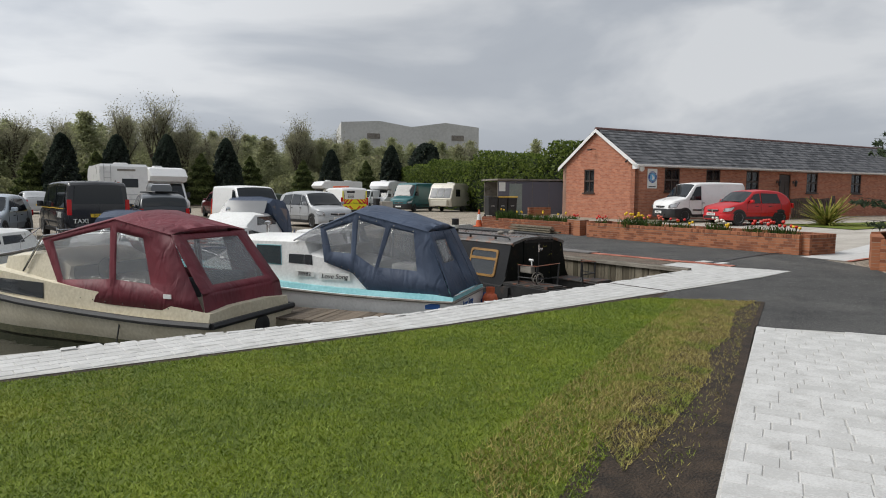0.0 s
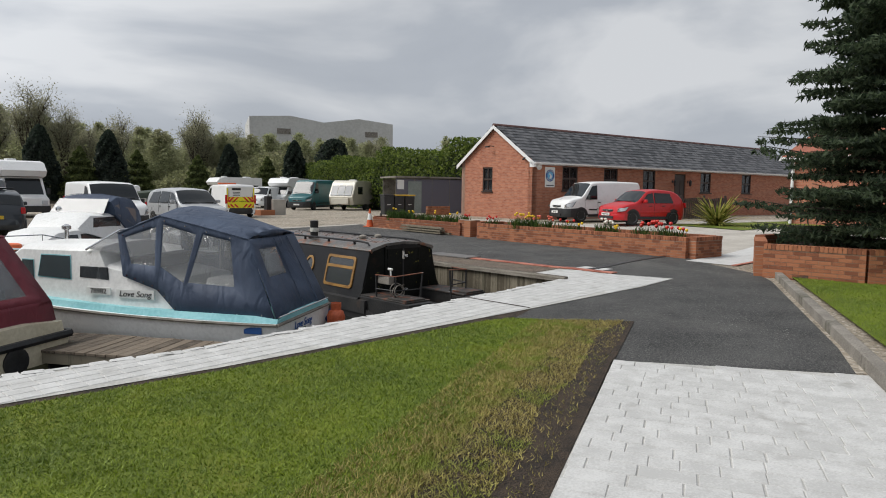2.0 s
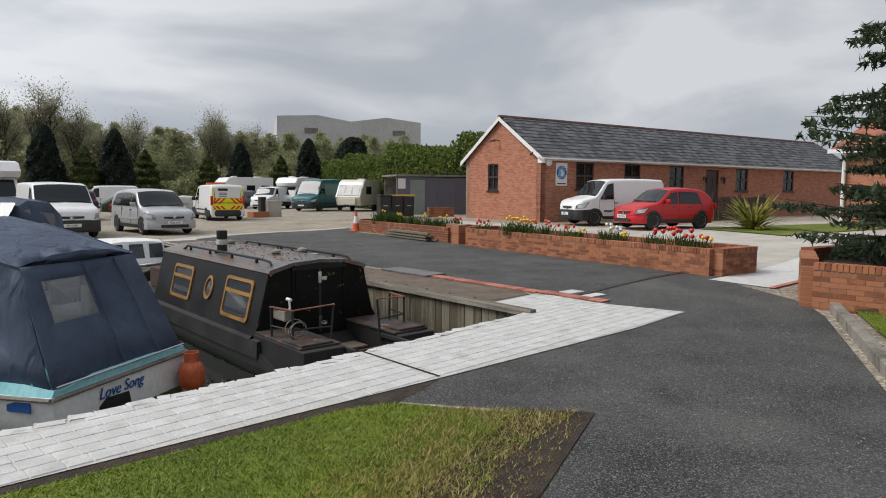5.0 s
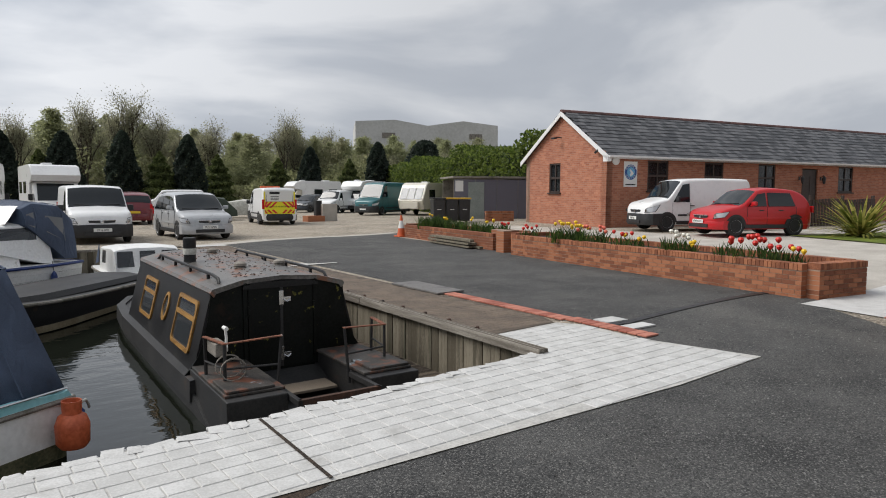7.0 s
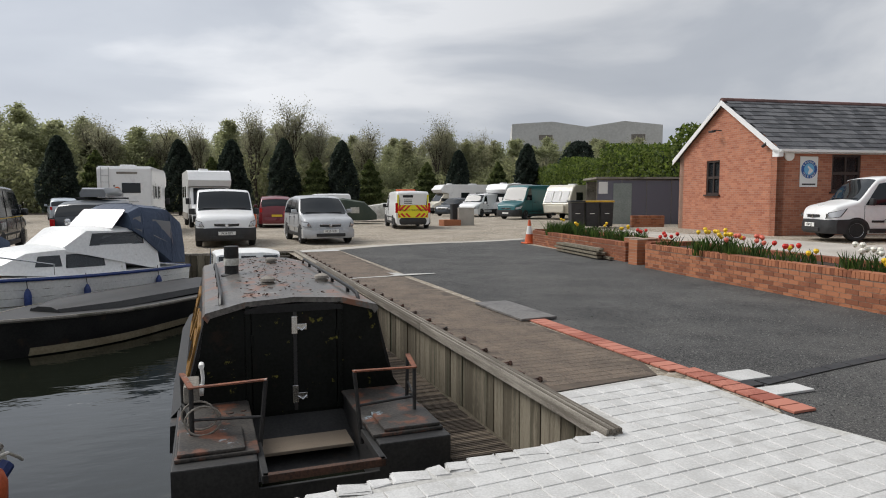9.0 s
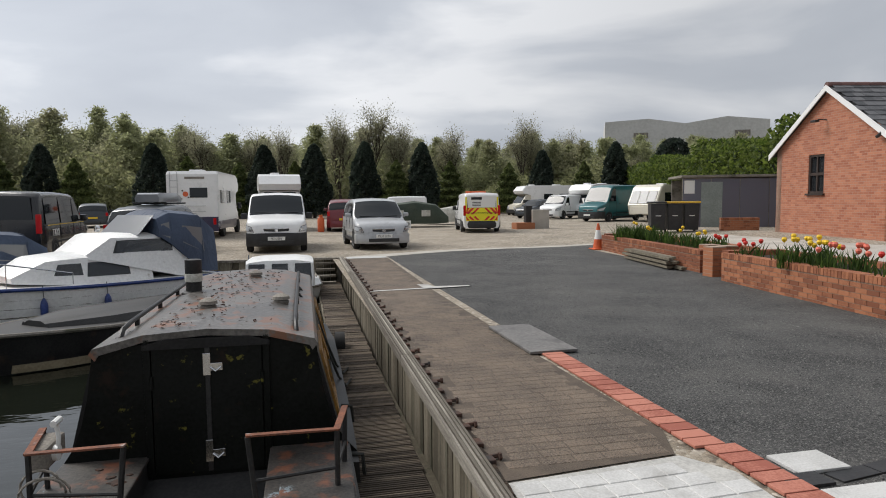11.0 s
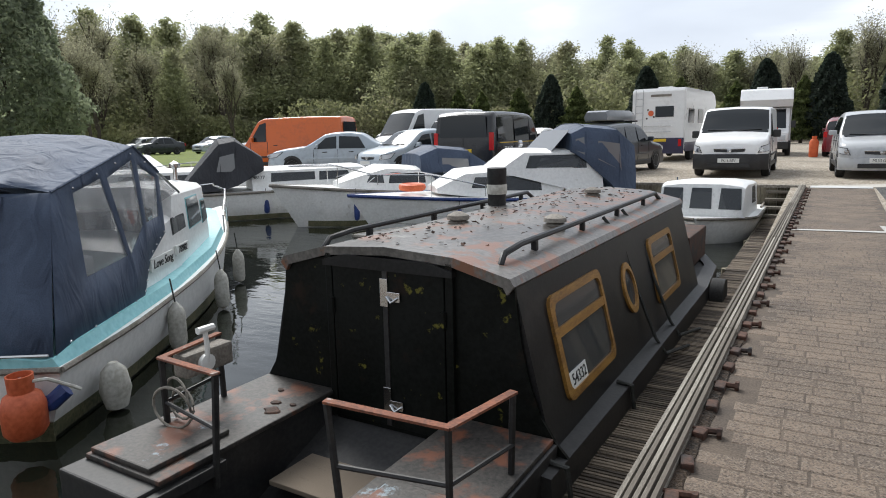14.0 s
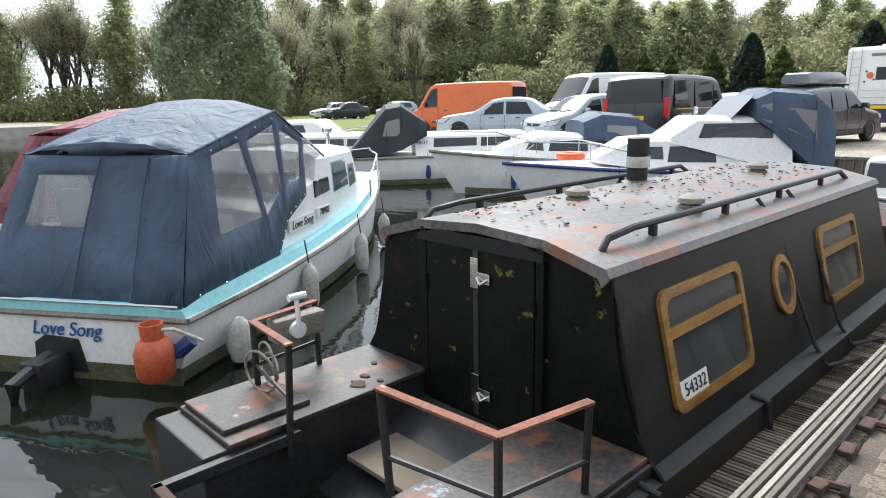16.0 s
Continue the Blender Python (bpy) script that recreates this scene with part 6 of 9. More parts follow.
# cone, bins, shed, block pillar
cone = thing("traffic_cone", pose(7.62, 15.1, ground_z(7.6, 15.1) + 0.006), "orange and white traffic cone beside the planter", "traffic cone")
M["conered"] = surface("cone_orange", (0.50, 0.08, 0.02), (0.66, 0.14, 0.04), 4, 40, 0.6, 0.2)
boxed("base", (0, 0, 0.02), (0.42, 0.42, 0.04), M["conered"], cone, 0.012)
lathed("lower_cone", [(0.16, 0.04), (0.115, 0.32)], M["conered"], cone)
lathed("white_band", [(0.118, 0.32), (0.068, 0.60)], M["plate_w"], cone)
lathed("tip", [(0.068, 0.60), (0.032, 0.80), (0.02, 0.81)], M["conered"], cone)
shed = thing("plastic_clad_shed", pose(14.6, 21.3, 0.30, 0, 0, -22), "clouded plastic-clad shed with grey door", "shed")
M["clad"] = glass("clouded_plastic", (0.17, 0.17, 0.21), 0.72, 0.25)
for i in range(6):
    boxed("clad_panel", (0.55 + i * 1.15, 0, 1.05), (1.12, 0.02, 2.1), M["clad"], shed)
    boxed("shed_post", (i * 1.15, 0.03, 1.05), (0.06, 0.05, 2.15), M["kerb"], shed)
boxed("shed_door", (1.15, -0.03, 0.98), (0.85, 0.03, 1.95), surface("grey_green_door", (0.20, 0.23, 0.21), (0.28, 0.31, 0.29), 2, 20, 0.7, 0.2), shed, 0.005)
boxed("shed_roof", (3.5, 1.4, 2.2), (7.2, 3.0, 0.1), M["kerb"], shed, 0.01)
boxed("shed_rear", (3.5, 2.6, 1.05), (7.0, 0.05, 2.1), M["kerb"], shed)
boxed("notice", (0.25, -0.02, 1.75), (0.42, 0.01, 0.55), M["plate_w"], shed)
brick_run(tagged(thing("brick_stub_wall", pose(0, 0, 0.27), "short low brick wall by the shed", "wall")), (14.3, 18.4), (15.6, 17.9), 7, 0.0, single=False)
for i in range(3):
    b = thing("commercial_bin", pose(12.1 + i * 0.62, 19.2 - i * 0.15, ground_z(12, 19) + .01, 0, 0, -20), "black plastic wheeled bin with rubbish on top", "bin", "bins by the shed")
    bm = bmesh.new()
    box(bm, 0, 0, 0.62, 0.5, 0.6, 1.0, 0.03, taper=1.12)
    part("bin_body", bm, M["black"], b)
    bm = bmesh.new()
    box(bm, 0, 0.0, 1.17, 0.62, 0.74, 0.07, 0.02)
    part("lid", bm, M["black"] if i < 1 else surface("yellow_lid", (0.55, 0.33, 0.02), (0.7, 0.45, 0.04), 3, 20, 0.5, 0.1), b)
    for sg in (-1, 1):
        lathed("bin_wheel", [(0.02, -.03), (0.1, -.03), (0.1, .03), (0.02, .03)], M["rubber"], b, (sg * 0.24, 0.3, 0.1), 12, 'x')
    boxed("bin_label", (0, -0.315, 0.75), (0.2, 0.01, 0.2), M["plate_w"], b)
pillar = thing("service_pillar", pose(10.4, 28.6, 0.05), "grey rendered service pillar on a brick base", "pillar")
boxed("rendered_block", (0.55, 0, 0.5), (0.9, 0.7, 1.0), M["concrete"], pillar, 0.02)
boxed("service_box", (0, 0.1, 0.75), (0.35, 0.35, 0.9), M["black"], pillar, 0.01)
boxed("brick_base", (-0.3, 0, 0.17), (1.0, 0.8, 0.34), M["brick"], pillar, 0.01)

# ---- boats ----
M["gel"] = surface("white_gelcoat", (0.72, 0.72, 0.70), (0.85, 0.85, 0.83), 1.2, 20, 0.32, 0.05, c3=(0.58, 0.57, 0.52), c3_scale=1.6, c3_at=0.60, c3_soft=0.2)
M["creamgel"] = surface("cream_gelcoat", (0.52, 0.46, 0.33), (0.66, 0.60, 0.46), 1.5, 20, 0.4, 0.05, c3=(0.36, 0.32, 0.22), c3_scale=2, c3_at=0.6, c3_soft=0.15)
M["turq"] = surface("turquoise_gelcoat", (0.22, 0.52, 0.56), (0.32, 0.64, 0.68), 1.5, 20, 0.42, 0.05)
M["navy"] = surface("navy_canvas", (0.030, 0.044, 0.078), (0.066, 0.092, 0.146), 1.4, 140, 0.72, 0.25, 0.002)
M["maroon_c"] = surface("maroon_canvas", (0.085, 0.010, 0.018), (0.17, 0.020, 0.032), 1.4, 140, 0.62, 0.25, 0.002)
M["greyc"] = surface("charcoal_canvas", (0.022, 0.023, 0.028), (0.05, 0.052, 0.06), 1.4, 140, 0.8, 0.25, 0.002)
def folds(m, scale=5.0, dist=0.05, strength=0.7):
    """Broad creases in stretched canvas."""
    nt = m.node_tree
    old = [n for n in nt.nodes if n.type == 'BUMP'][0]
    geo = nt.nodes.new("ShaderNodeNewGeometry")
    mp = nt.nodes.new("ShaderNodeMapping")
    mp.inputs["Scale"].default_value = (1, 1, 0.45)
    no = nt.nodes.new("ShaderNodeTexNoise")
    no.inputs["Scale"].default_value = scale
    no.inputs["Detail"].default_value = 2
    no.inputs["Distortion"].default_value = 1.2
    bp = nt.nodes.new("ShaderNodeBump")
    bp.inputs["Strength"].default_value = strength
    bp.inputs["Distance"].default_value = dist
    nt.links.new(geo.outputs["Position"], mp.inputs[0])
    nt.links.new(mp.outputs[0], no.inputs["Vector"])
    nt.links.new(no.outputs["Fac"], bp.inputs["Height"])
    nt.links.new(old.outputs[0], bp.inputs["Normal"])
    nt.links.new(bp.outputs[0], nt.nodes["Principled BSDF"].inputs["Normal"])


for c in ("navy", "maroon_c", "greyc"):
    folds(M[c])
M["greenc"] = surface("green_tarpaulin", (0.02, 0.035, 0.022), (0.06, 0.075, 0.05), 1.4, 60, 0.7, 0.3, 0.01)
M["clear"] = glass("clear_vinyl", (0.20, 0.205, 0.21), 0.93, 0.10)
M["vinyl"] = glass("see_through_vinyl", (0.30, 0.31, 0.32), 0.34, 0.07)
M["boatglass"] = glass("boat_window", (0.05, 0.055, 0.06), 0.85, 0.06)
M["slime"] = surface("algae_waterline", (0.05, 0.055, 0.025), (0.14, 0.13, 0.07), 4, 40, 0.8, 0.2)
M["blackhull"] = surface("black_hull_paint", (0.010, 0.010, 0.011), (0.028, 0.027, 0.026), 2.5, 40, 0.55, 0.25, 0.002, c3=(0.055, 0.035, 0.025), c3_scale=2.4, c3_at=0.64, c3_soft=0.1)
M["nbside"] = surface("faded_black_cabin_paint", (0.006, 0.006, 0.007), (0.016, 0.016, 0.017), 1.5, 40, 0.40, 0.15, 0.002, c3=(0.05, 0.047, 0.043), c3_scale=3, c3_at=0.66, c3_soft=0.15, spec=0.3)
M["nbdoor"] = surface("flaking_black_door_paint", (0.004, 0.005, 0.004), (0.010, 0.011, 0.010), 2, 40, 0.42, 0.3, 0.002, c3=(0.13, 0.12, 0.025), c3_scale=6.0, c3_at=0.63, c3_soft=0.04, spec=0.12)
M["nbroof"] = surface("weathered_grey_roof_paint", (0.060, 0.055, 0.051), (0.16, 0.148, 0.135), 1.4, 30, 0.36, 0.35, 0.004, c3=(0.19, 0.085, 0.048), c3_scale=4.0, c3_at=0.53, c3_soft=0.06)
M["rustdeck"] = surface("rusty_painted_deck", (0.016, 0.015, 0.014), (0.062, 0.054, 0.047), 3.0, 45, 0.6, 0.5, 0.004, c3=(0.16, 0.058, 0.030), c3_scale=3.2, c3_at=0.52, c3_soft=0.10)


def flecks(m, colour, scale, at, soft=0.03):
    """Patches of a further paint or bare layer with a shape of their own."""
    nt = m.node_tree
    b = nt.nodes["Principled BSDF"]
    src = b.inputs["Base Color"].links[0].from_socket
    geo = nt.nodes.new("ShaderNodeNewGeometry")
    mp = nt.nodes.new("ShaderNodeMapping")
    mp.inputs["Location"].default_value = (3.7, 1.9, 8.1)
    no = nt.nodes.new("ShaderNodeTexNoise")
    no.inputs["Scale"].default_value = scale
    no.inputs["Detail"].default_value = 8
    no.inputs["Roughness"].default_value = 0.7
    mr = nt.nodes.new("ShaderNodeMapRange")
    mr.inputs[1].default_value = at
    mr.inputs[2].default_value = at + soft
    mx = nt.nodes.new("ShaderNodeMix")
    mx.data_type = 'RGBA'
    mx.inputs[7].default_value = (*colour, 1)
    nt.links.new(geo.outputs["Position"], mp.inputs[0])
    nt.links.new(mp.outputs[0], no.inputs["Vector"])
    nt.links.new(no.outputs["Fac"], mr.inputs[0])
    nt.links.new(mr.outputs[0], mx.inputs[0])
    nt.links.new(src, mx.inputs[6])
    nt.links.new(mx.outputs[2], b.inputs["Base Color"])


flecks(M["rustdeck"], (0.22, 0.28, 0.32), 3.4, 0.64, 0.05)
flecks(M["nbroof"], (0.34, 0.33, 0.31), 2.6, 0.62, 0.10)
flecks(M["nbdoor"], (0.018, 0.012, 0.009), 3.0, 0.58, 0.08)
flecks(M["nbside"], (0.045, 0.042, 0.038), 2.0, 0.55, 0.25)
flecks(M["gel"], (0.36, 0.34, 0.27), 3.2, 0.63, 0.12)
M["goldwood"] = surface("varnished_window_frame", (0.17, 0.08, 0.016), (0.36, 0.19, 0.04), 6, 50, 0.5, 0.3, stretch=(3, 0.5, 3))
M["gasbottle"] = surface("orange_gas_bottle", (0.40, 0.07, 0.02), (0.58, 0.13, 0.05), 4, 30, 0.5, 0.2)
M["rope"] = surface("dark_rope", (0.02, 0.022, 0.02), (0.06, 0.06, 0.055), 20, 200, 0.9, 0.6)
M["fender"] = surface("grubby_white_fender", (0.36, 0.35, 0.30), (0.58, 0.57, 0.52), 5, 30, 0.6, 0.1)
M["bluefender"] = surface("blue_fender", (0.012, 0.03, 0.13), (0.03, 0.06, 0.22), 5, 30, 0.45, 0.1)
M["lifebuoy"] = surface("orange_lifebuoy", (0.60, 0.10, 0.03), (0.75, 0.17, 0.06), 4, 30, 0.6, 0.1)
M["steelrail"] = principled("stainless_rail", (0.62, 0.62, 0.62), 0.22, 1.0)


def hull_half(beam, s, full=0.5, stern=0.93):
    if s < 0.15:
        k = stern + (1 - stern) * s / 0.15
    elif s < full:
        k = 1.0
    else:
        k = max(0.02, (1 - ((s - full) / (1 - full)) ** 2.3))
    return beam / 2 * k


def hull(parent, L, beam, fs, fb, mat, full=0.5, rake=0.5, wl_mat=None, name="hull", flare=0.12, rub=None, stern=0.93, rubr=0.035):
    rings = []
    N = 18
    for i in range(N + 1):
        s = i / N
        b = hull_half(beam, s, full, stern)
        zs = fs + (fb - fs) * s ** 2
        r = []
        for k, z in ((1.0, zs), (1.0 - flare * 0.4, zs * 0.55), (1 - flare, 0.06), (0.55, -0.28), (0.05, -0.42)):
            r.append((b * k, s * L + rake * s ** 5 * (z / fb), z))
        rings.append(r + [(-x, y, z) for x, y, z in r[::-1]])
    bm = bmesh.new()
    ring_loft(bm, rings)
    h = part(name, bm, mat, parent, smooth=True)
    if rub:
        for sg in (-1, 1):
            pts = [(sg * (hull_half(beam, i / N, full, stern) + 0.006), i / N * L + rake * (i / N) ** 5, fs + (fb - fs) * (i / N) ** 2 - 0.02) for i in range(N + 1)]
            tubed("rubbing_strake", pts, rubr, rub, parent, 6)
        b0 = hull_half(beam, 0, full, stern)
        tubed("rubbing_strake", [(-b0, -0.01, fs - 0.02), (b0, -0.01, fs - 0.02)], rubr, rub, parent, 6)
    if wl_mat:
        for sg in (-1, 1):
            bm = bmesh.new()
            ring_loft(bm, [[(sg * (hull_half(beam, i / N, full, stern) * (1 - flare) + d), i / N * L * 1.0 + rake * (i / N) ** 5 * .1, z) for d, z in ((0.004, 0.02), (0.014 + 0.01, 0.14), (0.0, 0.14), (-0.02, 0.02))] for i in range(N)])
            part("waterline_band", bm, wl_mat, parent)
        b0 = hull_half(beam, 0, full, stern)
        boxed("waterline_band", (0, -0.002, 0.06), (b0 * 1.8, 0.012, 0.14), wl_mat, parent)
    return h


def trunk(parent, name, st, mat, tum=0.14, label=""):
    """A cabin from stations (y, half width, base z, top z)."""
    rings = []
    for y, w, z0, z1 in st:
        h = [(w, z0), (w * (1 - tum * 0.75), z1 - 0.10 * min(1, (z1 - z0))), (w * (1 - tum) * 0.93, z1 - 0.02), (w * 0.45, z1 + 0.02)]
        rings.append([(x, y, z) for x, z in h] + [(-x, y, z) for x, z in h[::-1]])
    bm = bmesh.new()
    ring_loft(bm, rings)
    return part(name, bm, mat, parent, label, smooth=True)


def st_at(st, y):
    for a, b in zip(st, st[1:]):
        if min(a[0], b[0]) <= y <= max(a[0], b[0]):
            t = (y - a[0]) / (b[0] - a[0])
            return [a[i] + (b[i] - a[i]) * t for i in range(4)]
    return st[-1]


def cabin_window(parent, st, y0, y1, z0, z1, tum=0.14, mat=None, skew=0.0, frame_mat=None, name="cabin_window", sides=(-1, 1)):
    for sg in sides:
        def X(y, z):
            _, w, a, b = st_at(st, y)
            return sg * (w * (1 - tum * 0.75 * max(0, min(1, (z - a) / max(0.05, b - 0.1 - a)))) + 0.006)
        pts = [(X(y, z), y, z) for y, z in ((y0, z0), (y1, z0 + 0.02), (y1 - skew, z1), (y0 + 0.02, z1))]
        if frame_mat:
            c = [sum(p[i] for p in pts) / 4 for i in range(3)]
            big = [(p[0] - sg * 0.003, c[1] + (p[1] - c[1]) * 1.05, c[2] + (p[2] - c[2]) * 1.09) for p in pts]
            plated("window_frame", big, 0.006, frame_mat, parent, normal=Vector((sg, 0, 0)))
        plated(name, pts, 0.010, mat or M["boatglass"], parent, normal=Vector((sg, 0, 0)))


def canopy(parent, st, mat, clear, studs=True, name="canvas_cover"):
    """A canvas cover from stations (y, half width, base z, shoulder z, top z), with clear panels (side, y0, y1, z0, z1)."""
    rings = []
    rng = random.Random(int(st[0][0] * 100) + len(st))
    for y, w, z0, zs, zt in st:
        h = [(w, z0), (w * 0.985 + 0.012, z0 * 0.6 + zs * 0.4), (w * 0.93, zs), (w * 0.86, zs + (zt - zs) * 0.6), (w * 0.42, zt)]
        rings.append([(x + rng.uniform(-.014, .014), y + rng.uniform(-.012, .012), z + rng.uniform(-.008, .008)) for x, z in h] + [(-x + rng.uniform(-.014, .014), y, z + rng.uniform(-.008, .008)) for x, z in h[::-1]])
    bm = bmesh.new()
    ring_loft(bm, rings)
    c = part(name, bm, mat, parent, smooth=True)

    def W(y, z):
        for a, b in zip(st, st[1:]):
            if a[0] <= y <= b[0]:
                t = (y - a[0]) / (b[0] - a[0])
                v = [a[i] + (b[i] - a[i]) * t for i in range(5)]
                zz = max(0, min(1, (z - v[2]) / (v[3] - v[2])))
                return v[1] * (1 - 0.07 * zz) + 0.018
        return st[0][1]
    for cl in clear:
        if cl[0] == 'side':
            for sg in cl[2] if len(cl) > 2 else (-1, 1):
                pts = [(sg * W(y, z), y, z) for y, z in cl[1]]
                plated("clear_panel", pts, 0.005, M["clear"], parent, normal=Vector((sg, 0, 0)))
        else:
            pts = [(x, st[0][0] - 0.022 + cl[2] * (z - st[0][2]), z) for x, z in cl[1]]
            plated("clear_panel", pts, 0.005, M["clear"], parent, normal=Vector((0, -1, 0)))
    if studs:
        for sg in (-1, 1):
            for i in range(8):
                y = st[0][0] + (st[-1][0] - st[0][0]) * (i + .5) / 8
                z = [s for s in st if s[0] <= y][-1][2] + 0.06
                lathed("stud", [(0.0, 0), (0.012, 0), (0.008, 0.008), (0, 0.009)], M["chrome"], parent, (sg * W(y, z), y, z), 6, 'x')
    # seams along the hoops
    for s in st[1:-1]:
        y, w, z0, zs, zt = s
        h = [(w, z0), (w * 0.985 + 0.012, z0 * 0.6 + zs * 0.4), (w * 0.93, zs), (w * 0.80, zs + (zt - zs) * 0.7), (w * 0.42, zt)]
        tubed("seam", [(x + .004, y, z + .006) for x, z in h] + [(-x - .004, y, z + .006) for x, z in h[::-1]], 0.006, mat, parent, 5)
    return c


def grid_patch(bm, c, n=4, m=4, sag=0.0, rng=None):
    """A bilinear patch between four corners, sagging a little."""
    a, b, d, e = [Vector(p) for p in c]
    nr_ = (b - a).cross(e - a).normalized()
    rows = []
    for j in range(m + 1):
        v = j / m
        row = []
        for i in range(n + 1):
            u = i / n
            p = a.lerp(b, u).lerp(e.lerp(d, u), v)
            k = math.sin(math.pi * u) * math.sin(math.pi * v)
            row.append(bm.verts.new(p - nr_ * k * (sag + (rng.uniform(-.010, .010) if rng else 0))))
        rows.append(row)
    for r0, r1 in zip(rows, rows[1:]):
        for i in range(n):
            bm.faces.new((r0[i], r0[i + 1], r1[i + 1], r1[i]))


def sheeted(ob, t):
    md = ob.modifiers.new("thickness", 'SOLIDIFY')
    md.thickness = t
    return ob


def tent(parent, hoops, aft, mat, side_windows, aft_windows, name="canvas_cover"):
    """A canvas cover on hoops (y foot, half width, z foot, y shoulder, half width, z shoulder, z crown), with see-through panels
    given as shares of a bay (bay, u0, u1, v0, v1, skew) and an aft sheet through the half sections aft (y, half width, z), foot first."""
    rng = random.Random(len(hoops) + int(hoops[0][1] * 100))
    bm = bmesh.new()
    panes = []

    def holed(c, win, flip=False):
        a, b, d, e = [Vector(p) for p in c]

        def at(u, v):
            return a.lerp(b, u).lerp(e.lerp(d, u), v)
        if not win:
            grid_patch(bm, c, 7, 6, 0.012, rng)
            return
        u0, u1, v0, v1, sk = win
        q = [(u0, v0), (u1, v0), (u1 - sk, v1), (u0, v1)]
        o = [(0, 0), (1, 0), (1, 1), (0, 1)]
        for i in range(4):
            j = (i + 1) % 4
            grid_patch(bm, [at(*o[i]), at(*o[j]), at(*q[j]), at(*q[i])], 5, 2, 0.004, rng)
        panes.append([at(*p) for p in q])

    for sg in (-1, 1):
        for i, (h0, h1) in enumerate(zip(hoops, hoops[1:])):
            f0, f1 = (sg * h0[1], h0[0], h0[2]), (sg * h1[1], h1[0], h1[2])
            s0, s1 = (sg * h0[4], h0[3], h0[5]), (sg * h1[4], h1[3], h1[5])
            holed([f0, f1, s1, s0], side_windows.get(i))
            r0, r1 = (sg * h0[4] * .5, h0[3], h0[6] - .02), (sg * h1[4] * .5, h1[3], h1[6] - .02)
            grid_patch(bm, [s0, s1, r1, r0], 5, 3, 0.018, rng)
            grid_patch(bm, [r0, r1, (0, h1[3], h1[6]), (0, h0[3], h0[6])], 5, 2, 0.010, rng)
        h = hoops[0]
        bm.faces.new([bm.verts.new(p) for p in ((sg * h[4], h[3], h[5]), (sg * h[4] * .5, h[3], h[6] - .02), (0, h[3], h[6]), (0, h[3], h[5]))])
    for i, (a0, a1) in enumerate(zip(aft, aft[1:])):
        holed([(-a0[1], a0[0], a0[2]), (a0[1], a0[0], a0[2]), (a1[1], a1[0], a1[2]), (-a1[1], a1[0], a1[2])], aft_windows.get(i))
    bmesh.ops.remove_doubles(bm, verts=bm.verts[:], dist=0.0015)
    c = sheeted(part(name, bm, mat, parent, smooth=True), 0.008)
    for p in panes:
        bm = bmesh.new()
        grid_patch(bm, p, 5, 5, 0.006, rng)
        sheeted(part("clear_panel", bm, M["vinyl"], parent, smooth=True), 0.004).visible_shadow = False
    for sg in (-1, 1):
        tubed("shoulder_seam", [(sg * (h[4] + .004), h[3], h[5] + .004) for h in hoops], 0.010, mat, parent, 5)
        for h0, h1 in zip(hoops, hoops[1:]):
            for k in range(4):
                u = (k + .5) / 4
                p = Vector((sg * h0[1], h0[0], h0[2] + .035)).lerp(Vector((sg * h1[1], h1[0], h1[2] + .035)), u)
                lathed("stud", [(0, 0), (.011, 0), (.007, .007), (0, .008)], M["chrome"], parent, (p.x + sg * .006, p.y, p.z), 6, 'x')
                p = Vector((sg * h0[4], h0[3], h0[5] - .05)).lerp(Vector((sg * h1[4], h1[3], h1[5] - .05)), u)
                if k % 2:
                    lathed("stud", [(0, 0), (.011, 0), (.007, .007), (0, .008)], M["chrome"], parent, (p.x + sg * .012, p.y, p.z), 6, 'x')
        for h in hoops[1:-1]:
            tubed("hoop", [(sg * (h[1] - .03), h[0], h[2]), (sg * (h[4] - .03), h[3], h[5] - .02), (sg * h[4] * .5, h[3], h[6] - .05), (0, h[3], h[6] - .035)], 0.013, M["steelrail"], parent, 6)
    return c


def fender(parent, p, mat, r=0.09, h=0.42):
    f = lathed("fender", [(0.01, -h / 2 - .03), (r * .8, -h / 2), (r, -h / 2 + .06), (r, h / 2 - .06), (r * .8, h / 2), (0.02, h / 2 + .06)], mat, parent, p, 12)
    tubed("fender_rope", [(p[0], p[1], p[2] + h / 2 + .05), (p[0] * 0.97, p[1], p[2] + h / 2 + 0.28)], 0.008, M["rope"], parent, 5)
    return f


def pulpit(parent, L, beam, z, y0, h=0.42, name="bow_rail"):
    pts = [(sg * 0 + x, y, zz) for sg, x, y, zz in ()]
    ys = [y0, y0 + (L - y0) * .5, L * 0.97]
    left = [(-hull_half(beam, y / L) * 0.9, y, z + h * (0.4 if i == 0 else 1)) for i, y in enumerate(ys)]
    right = [(-p[0], p[1], p[2]) for p in left[::-1]]
    tubed(name, left + [(0, L * 1.03, z + h)] + right, 0.014, M["steelrail"], parent, 6)
    for p in left[:2] + right[1:]:
        tubed("stanchion", [(p[0], p[1], z - .05), p], 0.011, M["steelrail"], parent, 6)


